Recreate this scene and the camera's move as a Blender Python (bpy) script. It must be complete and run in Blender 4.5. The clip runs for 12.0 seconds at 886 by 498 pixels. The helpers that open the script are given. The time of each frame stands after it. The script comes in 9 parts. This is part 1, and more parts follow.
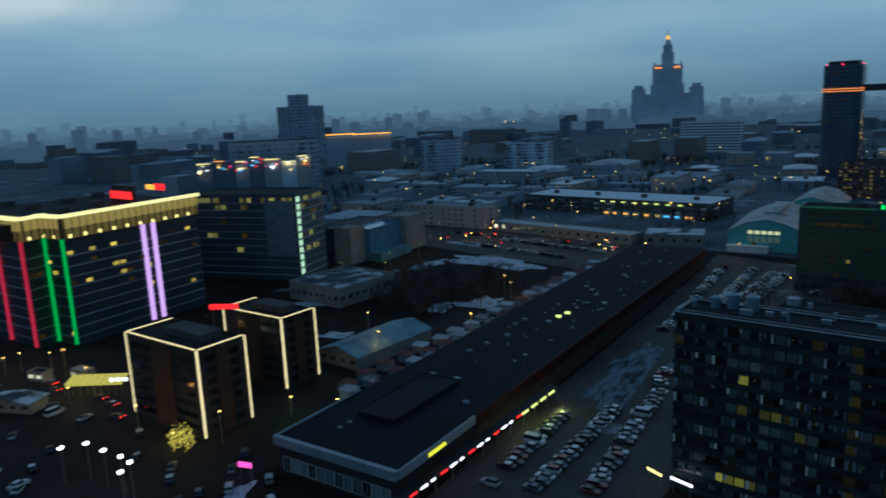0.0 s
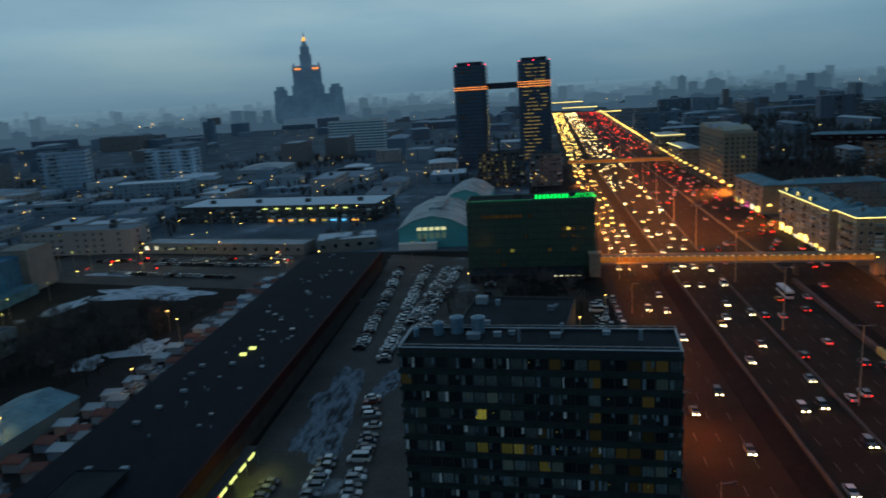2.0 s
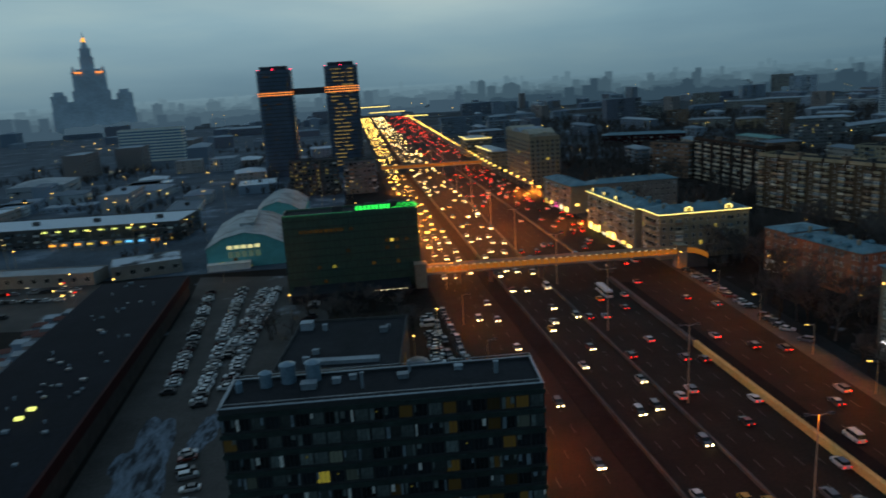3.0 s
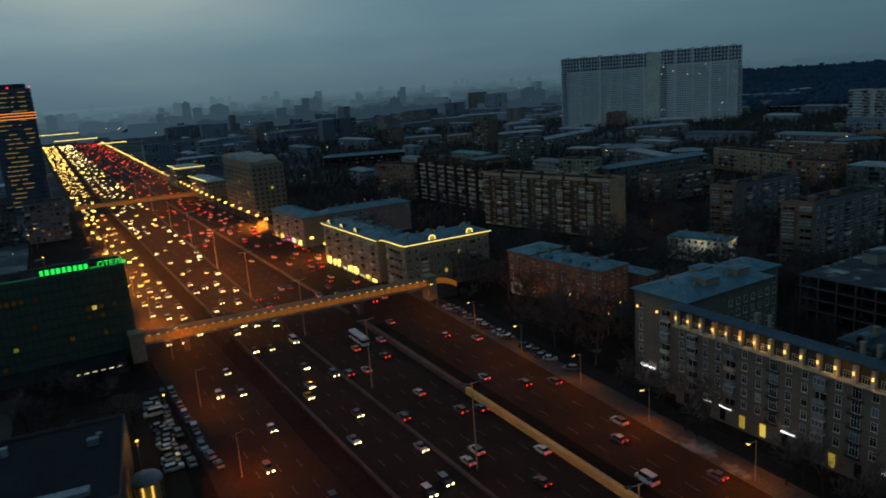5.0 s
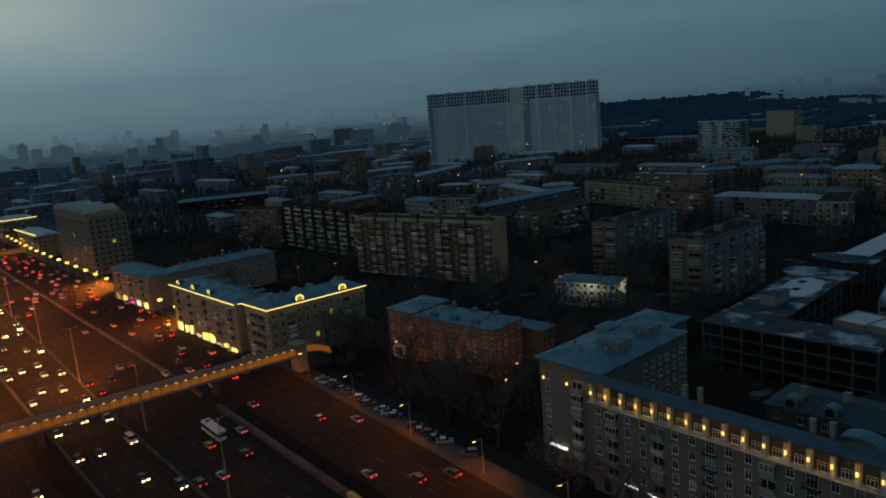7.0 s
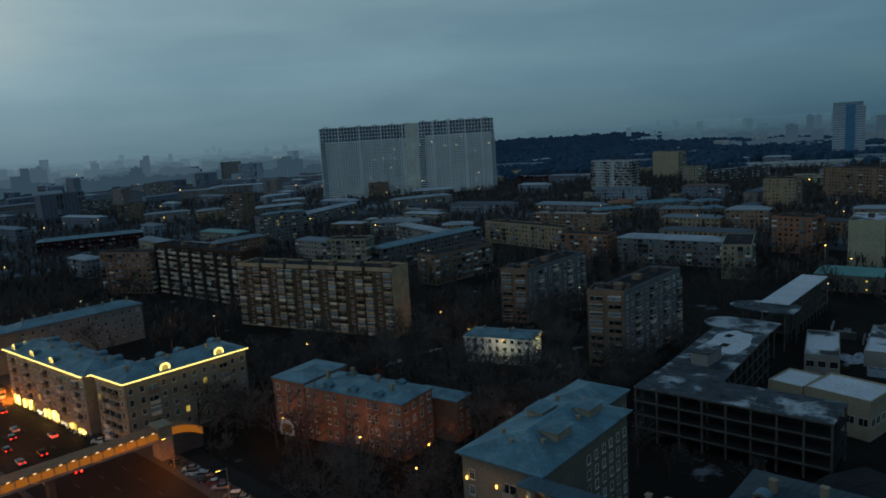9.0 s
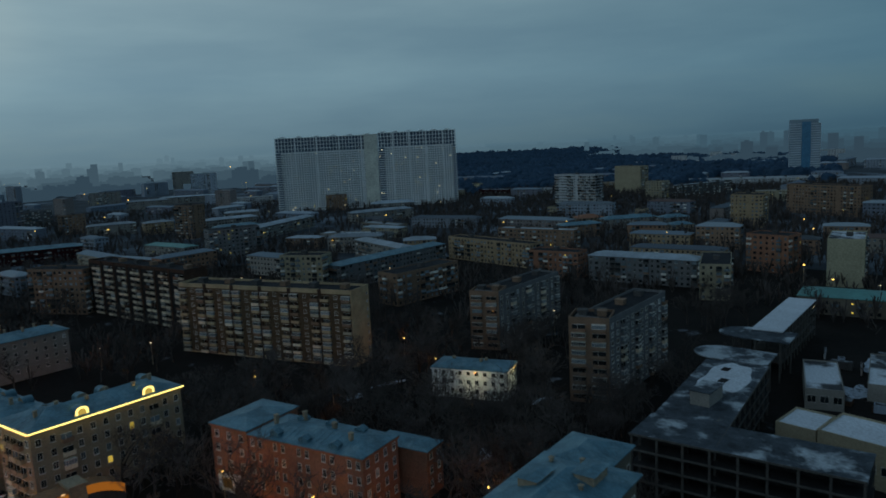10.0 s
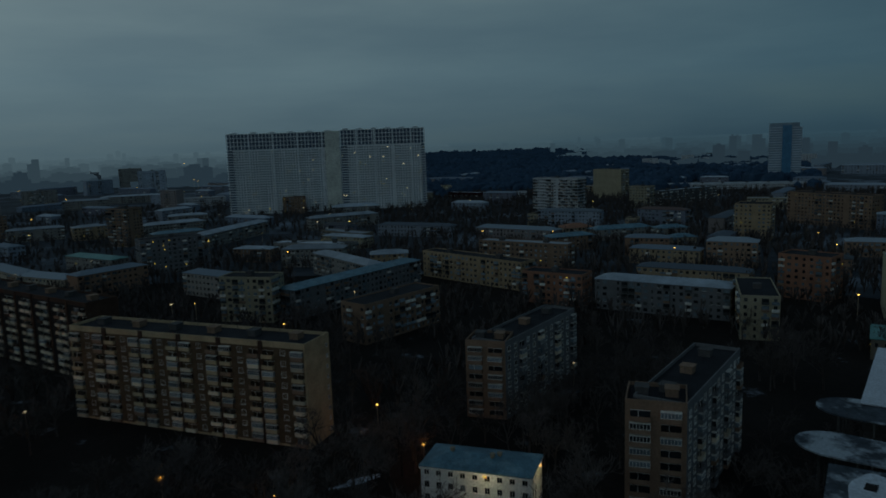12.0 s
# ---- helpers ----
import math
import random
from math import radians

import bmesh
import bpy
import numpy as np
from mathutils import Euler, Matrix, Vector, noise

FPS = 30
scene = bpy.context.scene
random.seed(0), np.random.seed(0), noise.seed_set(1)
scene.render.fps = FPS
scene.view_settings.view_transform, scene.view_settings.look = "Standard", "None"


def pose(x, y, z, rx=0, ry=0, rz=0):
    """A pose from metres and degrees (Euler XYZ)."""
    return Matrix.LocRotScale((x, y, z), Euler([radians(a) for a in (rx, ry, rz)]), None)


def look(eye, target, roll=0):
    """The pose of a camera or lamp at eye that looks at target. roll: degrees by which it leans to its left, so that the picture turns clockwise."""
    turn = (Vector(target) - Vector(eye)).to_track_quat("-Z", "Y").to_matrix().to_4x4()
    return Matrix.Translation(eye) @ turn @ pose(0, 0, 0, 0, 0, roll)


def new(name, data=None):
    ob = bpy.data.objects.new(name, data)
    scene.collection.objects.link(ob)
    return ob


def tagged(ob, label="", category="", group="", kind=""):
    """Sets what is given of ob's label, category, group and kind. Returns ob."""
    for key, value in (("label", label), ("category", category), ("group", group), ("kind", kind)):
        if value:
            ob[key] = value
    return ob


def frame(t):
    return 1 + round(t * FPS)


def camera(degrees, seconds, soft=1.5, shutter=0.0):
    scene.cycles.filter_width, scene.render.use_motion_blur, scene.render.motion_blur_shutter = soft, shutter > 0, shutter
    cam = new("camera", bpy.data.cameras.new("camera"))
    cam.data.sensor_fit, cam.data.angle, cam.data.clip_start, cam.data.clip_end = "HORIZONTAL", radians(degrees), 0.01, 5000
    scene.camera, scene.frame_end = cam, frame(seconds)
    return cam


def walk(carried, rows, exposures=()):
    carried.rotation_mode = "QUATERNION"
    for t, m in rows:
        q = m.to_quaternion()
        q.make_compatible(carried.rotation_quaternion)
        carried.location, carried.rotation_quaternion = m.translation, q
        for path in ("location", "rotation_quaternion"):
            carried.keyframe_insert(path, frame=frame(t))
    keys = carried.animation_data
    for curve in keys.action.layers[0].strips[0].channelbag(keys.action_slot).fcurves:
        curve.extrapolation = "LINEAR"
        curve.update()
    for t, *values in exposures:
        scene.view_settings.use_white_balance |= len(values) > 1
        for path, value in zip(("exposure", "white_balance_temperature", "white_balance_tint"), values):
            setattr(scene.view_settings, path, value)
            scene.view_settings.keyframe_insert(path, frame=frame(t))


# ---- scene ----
cam = camera(63.31, 12.0, soft=1.7, shutter=0.4)
PATH = [
    (0, (22.66, -32.63, 80.59), (-39.78, 43.02, 61.17), -2.66),
    (0.5, (16.71, -27.50, 80.17), (-35.75, 55.29, 60.30), -3.09),
    (1, (11.16, -21.56, 80.19), (-30.90, 66.82, 59.67), -3.28),
    (1.5, (6.64, -14.81, 80.26), (-25.53, 77.49, 59.13), -3.46),
    (2, (2.73, -7.55, 80.50), (-17.92, 87.85, 58.77), -3.54),
    (2.5, (0.00, -0.02, 80.96), (-8.53, 97.09, 58.65), -3.55),
    (3, (-1.90, 8.40, 81.10), (3.00, 105.66, 58.41), -3.61),
    (3.5, (-2.66, 16.55, 81.43), (14.34, 112.37, 58.39), -3.72),
    (5.5, (2.50, 48.91, 84.33), (48.98, 134.65, 62.22), -4.38),
    (6, (6.54, 56.52, 84.48), (56.92, 140.25, 63.24), -4.62),
    (6.5, (10.62, 63.32, 84.65), (64.36, 145.14, 64.23), -4.67),
    (7, (15.31, 69.99, 84.72), (72.65, 149.57, 65.26), -4.72),
    (9, (34.27, 96.94, 85.09), (103.56, 167.29, 69.26), -3.54),
    (9.5, (40.51, 104.87, 84.54), (112.12, 173.05, 69.61), -3.17),
    (10, (51.60, 117.80, 84.10), (125.13, 184.01, 69.65), -2.78),
    (10.5, (63.75, 131.88, 83.81), (137.69, 197.69, 69.59), -2.45),
    (11, (76.77, 146.12, 83.53), (151.42, 211.14, 69.39), -2.22),
    (11.5, (90.34, 159.99, 83.59), (165.46, 224.41, 69.21), -2.14),
    (12, (103.40, 174.46, 84.03), (180.39, 236.55, 69.29), -1.95),
]
walk(cam, [(t, look(eye, target, roll)) for t, eye, target, roll in PATH],
     exposures=[(0, 0.2, 5550, 10), (1.5, 0.28, 6000, 10), (2.5, 0.36, 6350, 10), (3.5, 0.36, 6850, 11), (5.5, -0.31, 6550, 8), (7.0, -0.32, 6650, 9), (9.0, 0.3, 6850, 13), (9.5, 0.3, 6850, 13), (10.5, 0.10, 6800, 13), (11.0, -0.10, 6900, 13), (12.0, -0.59, 7100, 13)])

# ---- body ----
# ---------------------------------------------------------------- light
world = bpy.data.worlds.new("dusk")
scene.world = world
world.use_nodes = True


def node(tree, kind, **values):
    n = tree.nodes.new(kind)
    for k, v in values.items():
        n.inputs[k].default_value = v
    return n


def ramp(tree, stops):
    n = tree.nodes.new("ShaderNodeValToRGB")
    e = n.color_ramp.elements
    while len(e) < len(stops):
        e.new(0.5)
    for el, (p, c) in zip(e, stops):
        el.position, el.color = p, (*c, 1)
    return n


def build_world():
    t = world.node_tree
    t.nodes.clear()
    L = t.links.new
    out = t.nodes.new("ShaderNodeOutputWorld")
    bg = node(t, "ShaderNodeBackground", Strength=SKY)
    co = t.nodes.new("ShaderNodeTexCoord")
    sep = t.nodes.new("ShaderNodeSeparateXYZ")
    L(co.outputs["Generated"], sep.inputs[0])
    grad = ramp(t, [(0.0, (0.100, 0.178, 0.232)), (0.03, (0.122, 0.212, 0.272)), (0.09, (0.172, 0.288, 0.358)), (0.20, (0.198, 0.310, 0.375)),
                    (0.36, (0.150, 0.235, 0.315)), (1.0, (0.105, 0.165, 0.228))])
    L(sep.outputs[2], grad.inputs[0])
    # long flat dusk clouds
    mp = t.nodes.new("ShaderNodeMapping")
    mp.inputs["Scale"].default_value = (1.3, 1.3, 7)
    mp.inputs["Location"].default_value = (0.35, 0.1, 0.2)
    L(co.outputs["Generated"], mp.inputs[0])
    nz = node(t, "ShaderNodeTexNoise", Scale=1.5, Detail=5.0, Roughness=0.52)
    L(mp.outputs[0], nz.inputs["Vector"])
    cl = ramp(t, [(0.30, (0.80, 0.84, 0.88)), (0.50, (1.0, 1.0, 1.0)), (0.72, (1.30, 1.17, 1.06))])
    L(nz.outputs[0], cl.inputs[0])
    mul = t.nodes.new("ShaderNodeMixRGB")
    mul.blend_type = "MULTIPLY"
    mul.inputs[0].default_value = 1.0
    L(grad.outputs[0], mul.inputs[1])
    L(cl.outputs[0], mul.inputs[2])
    # bright thin places in the cloud
    nrm = t.nodes.new("ShaderNodeVectorMath")
    nrm.operation = "NORMALIZE"
    L(co.outputs["Generated"], nrm.inputs[0])
    last = mul.outputs[0]
    flat = t.nodes.new("ShaderNodeVectorMath")
    flat.operation = "MULTIPLY"
    flat.inputs[1].default_value = (1, 1, 2.6)
    L(nrm.outputs[0], flat.inputs[0])
    flat_n = t.nodes.new("ShaderNodeVectorMath")
    flat_n.operation = "NORMALIZE"
    L(flat.outputs[0], flat_n.inputs[0])
    for az, el, wide, k in ((2, 9.5, 0.045, 1.1), (-69.5, 8.6, 0.008, 2.4), (-62.5, 8.3, 0.005, 1.0), (10, 7.5, 0.02, 0.5)):
        dot = t.nodes.new("ShaderNodeVectorMath")
        dot.operation = "DOT_PRODUCT"
        L(flat_n.outputs[0], dot.inputs[0])
        dot.inputs[1].default_value = Vector((math.sin(radians(az)), math.cos(radians(az)), 2.6 * math.tan(radians(el)))).normalized()
        gl = ramp(t, [(1 - wide, (0, 0, 0)), (1 - wide * 0.35, [k * c for c in (0.035, 0.030, 0.018)]), (1.0, [k * c for c in (0.12, 0.10, 0.062)])])
        L(dot.outputs["Value"], gl.inputs[0])
        add = t.nodes.new("ShaderNodeMixRGB")
        add.blend_type = "ADD"
        add.inputs[0].default_value = 1.0
        L(last, add.inputs[1])
        L(gl.outputs[0], add.inputs[2])
        last = add.outputs[0]
    # the sky fades from the west round to the east
    side = t.nodes.new("ShaderNodeVectorMath")
    side.operation = "DOT_PRODUCT"
    L(nrm.outputs[0], side.inputs[0])
    side.inputs[1].default_value = (-0.47, 0.88, 0.0)
    half = node(t, "ShaderNodeMapRange")
    half.inputs[1].default_value, half.inputs[2].default_value = -1.0, 1.0
    L(side.outputs["Value"], half.inputs[0])
    fade = ramp(t, [(0.0, (0.26, 0.35, 0.39)), (0.35, (0.37, 0.51, 0.57)), (0.93, (1.10, 1.08, 1.04)), (1.0, (1.15, 1.10, 1.05))])
    L(half.outputs[0], fade.inputs[0])
    whole = t.nodes.new("ShaderNodeMixRGB")
    whole.blend_type = "MULTIPLY"
    whole.inputs[0].default_value = 1.0
    L(last, whole.inputs[1])
    L(fade.outputs[0], whole.inputs[2])
    L(whole.outputs[0], bg.inputs[0])
    L(bg.outputs[0], out.inputs[0])


SKY = 1.0
build_world()
sun = bpy.data.lights.new("afterglow", "SUN")
sun.energy, sun.angle, sun.color = 0.06, radians(40), (0.80, 0.90, 1.0)
new("afterglow", sun).matrix_world = look((-300, -250, 260), (0, 0, 0))


# ---------------------------------------------------------------- materials
def mat(name, col, rough=0.8, var=0.25, scale=0.15, fine=3.0, bump=0.15, metal=0.0, per=0.0, stain=None, stain_at=(0.55, 0.65), stain_scale=0.12):
    """A painted, cast or paved surface: broad stains, fine grain and relief; per: how far single objects differ; stain: a second colour in patches."""
    m = bpy.data.materials.new(name)
    m.use_nodes = True
    t = m.node_tree
    L = t.links.new
    b = t.nodes["Principled BSDF"]
    b.inputs["Roughness"].default_value = rough
    b.inputs["Metallic"].default_value = metal
    b.inputs["Specular IOR Level"].default_value = 0.12 if rough >= 0.7 else (0.3 if rough > 0.35 else 0.5)
    co = t.nodes.new("ShaderNodeTexCoord")
    n1 = node(t, "ShaderNodeTexNoise", Scale=scale, Detail=6.0, Roughness=0.65)
    n2 = node(t, "ShaderNodeTexNoise", Scale=fine, Detail=3.0)
    L(co.outputs["Object"], n1.inputs["Vector"])
    L(co.outputs["Object"], n2.inputs["Vector"])
    lo, hi = [max(0, c * (1 - var)) for c in col], [min(1, c * (1 + var)) for c in col]
    r = ramp(t, [(0.3, lo), (0.7, hi)])
    L(n1.outputs[0], r.inputs[0])
    last = r.outputs[0]
    if stain:
        n3 = node(t, "ShaderNodeTexNoise", Scale=stain_scale, Detail=7.0, Roughness=0.6)
        L(co.outputs["Object"], n3.inputs["Vector"])
        k = ramp(t, [(stain_at[0], (0, 0, 0)), (stain_at[1], (1, 1, 1))])
        L(n3.outputs[0], k.inputs[0])
        mx = t.nodes.new("ShaderNodeMixRGB")
        mx.inputs[2].default_value = (*stain, 1)
        L(k.outputs[0], mx.inputs[0])
        L(last, mx.inputs[1])
        last = mx.outputs[0]
    g = ramp(t, [(0.3, (0.8, 0.8, 0.8)), (0.7, (1.15, 1.15, 1.15))])
    L(n2.outputs[0], g.inputs[0])
    mx = t.nodes.new("ShaderNodeMixRGB")
    mx.blend_type = "MULTIPLY"
    mx.inputs[0].default_value = 1.0
    L(last, mx.inputs[1])
    L(g.outputs[0], mx.inputs[2])
    last = mx.outputs[0]
    if per:
        oi = t.nodes.new("ShaderNodeObjectInfo")
        rr = ramp(t, [(0.0, [1 - per] * 3), (1.0, [1 + per] * 3)])
        L(oi.outputs["Random"], rr.inputs[0])
        mx = t.nodes.new("ShaderNodeMixRGB")
        mx.blend_type = "MULTIPLY"
        mx.inputs[0].default_value = 1.0
        L(last, mx.inputs[1])
        L(rr.outputs[0], mx.inputs[2])
        last = mx.outputs[0]
    L(last, b.inputs["Base Color"])
    if bump:
        bp = node(t, "ShaderNodeBump", Strength=bump, Distance=0.05)
        L(n2.outputs[0], bp.inputs["Height"])
        L(bp.outputs[0], b.inputs["Normal"])
    return m


def glow(name, col, strength, jitter=0.0, island=False):
    """Something that gives off light; jitter: how far single lamps differ, by object or, in a joined mesh, by island."""
    m = bpy.data.materials.new(name)
    m.use_nodes = True
    t = m.node_tree
    b = t.nodes["Principled BSDF"]
    b.inputs["Base Color"].default_value = (*[0.04 * c for c in col], 1)
    b.inputs["Emission Color"].default_value = (*col, 1)
    b.inputs["Emission Strength"].default_value = strength
    if jitter:
        oi = t.nodes.new("ShaderNodeNewGeometry" if island else "ShaderNodeObjectInfo")
        mr = node(t, "ShaderNodeMapRange")
        mr.inputs[3].default_value, mr.inputs[4].default_value = strength * (1 - jitter), strength * (1 + jitter)
        t.links.new(oi.outputs["Random Per Island" if island else "Random"], mr.inputs[0])
        t.links.new(mr.outputs[0], b.inputs["Emission Strength"])
    return m


def choice(name, cols, rough, metal=0.0, coat=0.0, spec=0.2):
    """One of several colours for each object."""
    m = bpy.data.materials.new(name)
    m.use_nodes = True
    t = m.node_tree
    b = t.nodes["Principled BSDF"]
    b.inputs["Roughness"].default_value, b.inputs["Metallic"].default_value = rough, metal
    b.inputs["Coat Weight"].default_value, b.inputs["Specular IOR Level"].default_value = coat, spec
    oi = t.nodes.new("ShaderNodeObjectInfo")
    r = ramp(t, [(i / len(cols), c) for i, c in enumerate(cols)])
    r.color_ramp.interpolation = "CONSTANT"
    t.links.new(oi.outputs["Random"], r.inputs[0])
    n = node(t, "ShaderNodeTexNoise", Scale=1.5, Detail=4.0)
    co = t.nodes.new("ShaderNodeTexCoord")
    t.links.new(co.outputs["Object"], n.inputs["Vector"])
    g = ramp(t, [(0.3, (0.82, 0.82, 0.82)), (0.7, (1.1, 1.1, 1.1))])
    t.links.new(n.outputs[0], g.inputs[0])
    mx = t.nodes.new("ShaderNodeMixRGB")
    mx.blend_type = "MULTIPLY"
    mx.inputs[0].default_value = 1.0
    t.links.new(r.outputs[0], mx.inputs[1])
    t.links.new(g.outputs[0], mx.inputs[2])
    t.links.new(mx.outputs[0], b.inputs["Base Color"])
    return m


SNOW = (0.62, 0.68, 0.74)
M = {}
M["earth"] = mat("earth", (0.018, 0.0155, 0.014), 0.95, 0.4, 0.03, 0.6, 0.4, stain=(0.26, 0.30, 0.35), stain_at=(0.64, 0.74), stain_scale=0.06)
M["asphalt"] = mat("asphalt", (0.028, 0.022, 0.017), 0.85, 0.25, 0.08, 1.5, 0.1)
M["asphalt_lot"] = mat("asphalt_lot", (0.080, 0.074, 0.069), 0.75, 0.3, 0.06, 1.2, 0.15, stain=(0.38, 0.43, 0.48), stain_at=(0.62, 0.72), stain_scale=0.03)
M["paving"] = mat("paving", (0.024, 0.023, 0.024), 0.85, 0.25, 0.1, 1.5, 0.15)
M["marking"] = mat("marking", (0.16, 0.15, 0.14), 0.7, 0.3, 0.6, 4, 0.05)
M["concrete"] = mat("concrete", (0.30, 0.29, 0.27), 0.9, 0.25, 0.12, 2, 0.25)
M["concrete_dark"] = mat("concrete_dark", (0.10, 0.098, 0.096), 0.9, 0.3, 0.12, 2, 0.25)
# ochre carries the lamplight on the retaining wall
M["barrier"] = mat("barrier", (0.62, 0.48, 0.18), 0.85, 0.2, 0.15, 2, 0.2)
M["tar"] = mat("tar", (0.026, 0.029, 0.034), 0.85, 0.35, 0.08, 1.5, 0.25)
M["tar_shed"] = mat("tar_shed", (0.011, 0.013, 0.020), 0.8, 0.25, 0.05, 1.0, 0.25)
M["tin_blue"] = mat("tin_blue", (0.100, 0.225, 0.285), 0.5, 0.4, 0.15, 2, 0.15, metal=0.15, stain=(0.21, 0.35, 0.40), stain_at=(0.50, 0.75), stain_scale=0.22)
M["tin_slate"] = mat("tin_slate", (0.055, 0.105, 0.140), 0.55, 0.35, 0.15, 2, 0.15)
M["tin_dark"] = mat("tin_dark", (0.040, 0.066, 0.085), 0.6, 0.35, 0.15, 2, 0.15)
M["tin_grey"] = mat("tin_grey", (0.276, 0.333, 0.38), 0.5, 0.3, 0.1, 2, 0.12, metal=0.1, per=0.3)
M["tin_teal"] = mat("tin_teal", (0.10, 0.30, 0.28), 0.5, 0.2, 0.15, 2, 0.1)
M["snow_roof"] = mat("snow_roof", (0.075, 0.08, 0.085), 0.85, 0.3, 0.1, 1.5, 0.3, stain=SNOW, stain_at=(0.44, 0.54), stain_scale=0.07)
M["snow"] = mat("snow", SNOW, 0.9, 0.12, 0.1, 1.5, 0.3)
M["patchy"] = mat("patchy", (0.068, 0.084, 0.100), 0.85, 0.5, 0.25, 1.5, 0.25, stain=(0.44, 0.50, 0.54), stain_at=(0.50, 0.62), stain_scale=0.12)
M["dark_metal"] = mat("dark_metal", (0.06, 0.062, 0.068), 0.5, 0.2, 0.4, 3, 0.05, metal=0.4)
M["steel"] = mat("steel", (0.45, 0.47, 0.49), 0.4, 0.15, 0.4, 3, 0.05, metal=0.7)
M["vent_blue"] = mat("vent_blue", (0.22, 0.32, 0.40), 0.4, 0.2, 0.4, 3, 0.05, metal=0.3)
M["white_wall"] = mat("white_wall", (0.84, 0.85, 0.82), 0.85, 0.12, 0.2, 2, 0.15)
M["stucco"] = mat("stucco", (0.210, 0.184, 0.146), 0.9, 0.15, 0.12, 2, 0.2)
M["stucco_warm"] = mat("stucco_warm", (0.35, 0.285, 0.205), 0.9, 0.18, 0.12, 2, 0.2)
M["stucco_grey"] = mat("stucco_grey", (0.293, 0.281, 0.256), 0.9, 0.18, 0.12, 2, 0.2)
M["tin_pale"] = mat("tin_pale", (0.42, 0.50, 0.56), 0.5, 0.25, 0.1, 2, 0.12, per=0.2)
M["hall_white"] = mat("hall_white", (0.52, 0.54, 0.55), 0.85, 0.2, 0.1, 2, 0.15)
M["brick_red"] = mat("brick_red", (0.335, 0.165, 0.108), 0.9, 0.2, 0.15, 2, 0.25)
M["brick_brown"] = mat("brick_brown", (0.270, 0.178, 0.125), 0.9, 0.2, 0.15, 2, 0.25)
M["panel_beige"] = mat("panel_beige", (0.403, 0.293, 0.183), 0.9, 0.2, 0.15, 2, 0.2)
M["panel_grey"] = mat("panel_grey", (0.183, 0.189, 0.193), 0.9, 0.2, 0.15, 2, 0.2)
M["yellow_wall"] = mat("yellow_wall", (0.385, 0.335, 0.235), 0.9, 0.15, 0.15, 2, 0.2)
# slushy asphalt whose tone is lifted to stand in for haze
M["works_ground"] = mat("works_ground", (0.0938, 0.122, 0.152), 0.9, 0.4, 0.02, 0.4, 0.2, stain=(0.28, 0.34, 0.41), stain_at=(0.56, 0.70), stain_scale=0.025)
M["tower_dark"] = mat("tower_dark", (0.055, 0.050, 0.048), 0.8, 0.3, 0.3, 2, 0.15)
M["office_cladding"] = mat("office_cladding", (0.085, 0.120, 0.140), 0.4, 0.2, 0.1, 1, 0.05)
M["cream"] = mat("cream", (0.44, 0.41, 0.29), 0.9, 0.15, 0.1, 1, 0.15)
M["plaster_pale"] = mat("plaster_pale", (0.48, 0.44, 0.36), 0.85, 0.15, 0.2, 2, 0.15)
M["curtain"] = mat("curtain", (0.115, 0.140, 0.134), 0.5, 0.6, 0.6, 3, 0.0, per=0.75)
M["curtain_far"] = mat("curtain_far", (0.060, 0.066, 0.066), 0.5, 0.5, 0.5, 3, 0.0)
M["tower_pale"] = mat("tower_pale", (0.27, 0.36, 0.42), 0.5, 0.2, 0.05, 1, 0.0)
M["block_wall"] = choice("block_wall", [(0.378, 0.287, 0.195), (0.317, 0.281, 0.238), (0.439, 0.329, 0.213), (0.342, 0.207, 0.14), (0.403, 0.366, 0.323), (0.366, 0.238, 0.165), (0.488, 0.415, 0.317)], 0.9)
# far walls and roofs: haze mixed into the colours as pale blue-grey
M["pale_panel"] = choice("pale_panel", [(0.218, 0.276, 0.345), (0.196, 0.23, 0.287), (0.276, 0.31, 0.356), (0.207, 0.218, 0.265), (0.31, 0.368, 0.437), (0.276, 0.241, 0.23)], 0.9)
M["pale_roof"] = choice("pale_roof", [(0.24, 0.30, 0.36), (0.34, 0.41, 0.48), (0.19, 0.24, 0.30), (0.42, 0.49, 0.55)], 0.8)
# snow patches, plus haze put into the base tone of the outer ground
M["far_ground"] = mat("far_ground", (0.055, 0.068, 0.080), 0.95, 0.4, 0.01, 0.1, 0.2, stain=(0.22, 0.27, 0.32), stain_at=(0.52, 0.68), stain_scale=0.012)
# works palettes brightened and blued to carry haze over the yards
M["shed_wall"] = choice("shed_wall", [(0.36, 0.42, 0.48), (0.432, 0.456, 0.48), (0.312, 0.384, 0.468), (0.48, 0.408, 0.372), (0.576, 0.624, 0.66)], 0.9)
M["shed_roof"] = choice("shed_roof", [(0.24, 0.3, 0.372), (0.36, 0.444, 0.528), (0.552, 0.648, 0.744), (0.18, 0.228, 0.276), (0.312, 0.384, 0.456), (0.72, 0.804, 0.876)], 0.7)
M["block_roof"] = choice("block_roof", [(0.11, 0.14, 0.17), (0.19, 0.25, 0.30), (0.24, 0.31, 0.36), (0.08, 0.09, 0.10), (0.16, 0.20, 0.23), (0.32, 0.39, 0.44), (0.15, 0.10, 0.09)], 0.7)
M["shed_red"] = mat("shed_red", (0.042, 0.009, 0.010), 0.7, 0.25, 0.2, 2, 0.15)
M["teal_wall"] = mat("teal_wall", (0.16, 0.52, 0.52), 0.8, 0.15, 0.2, 2, 0.1)
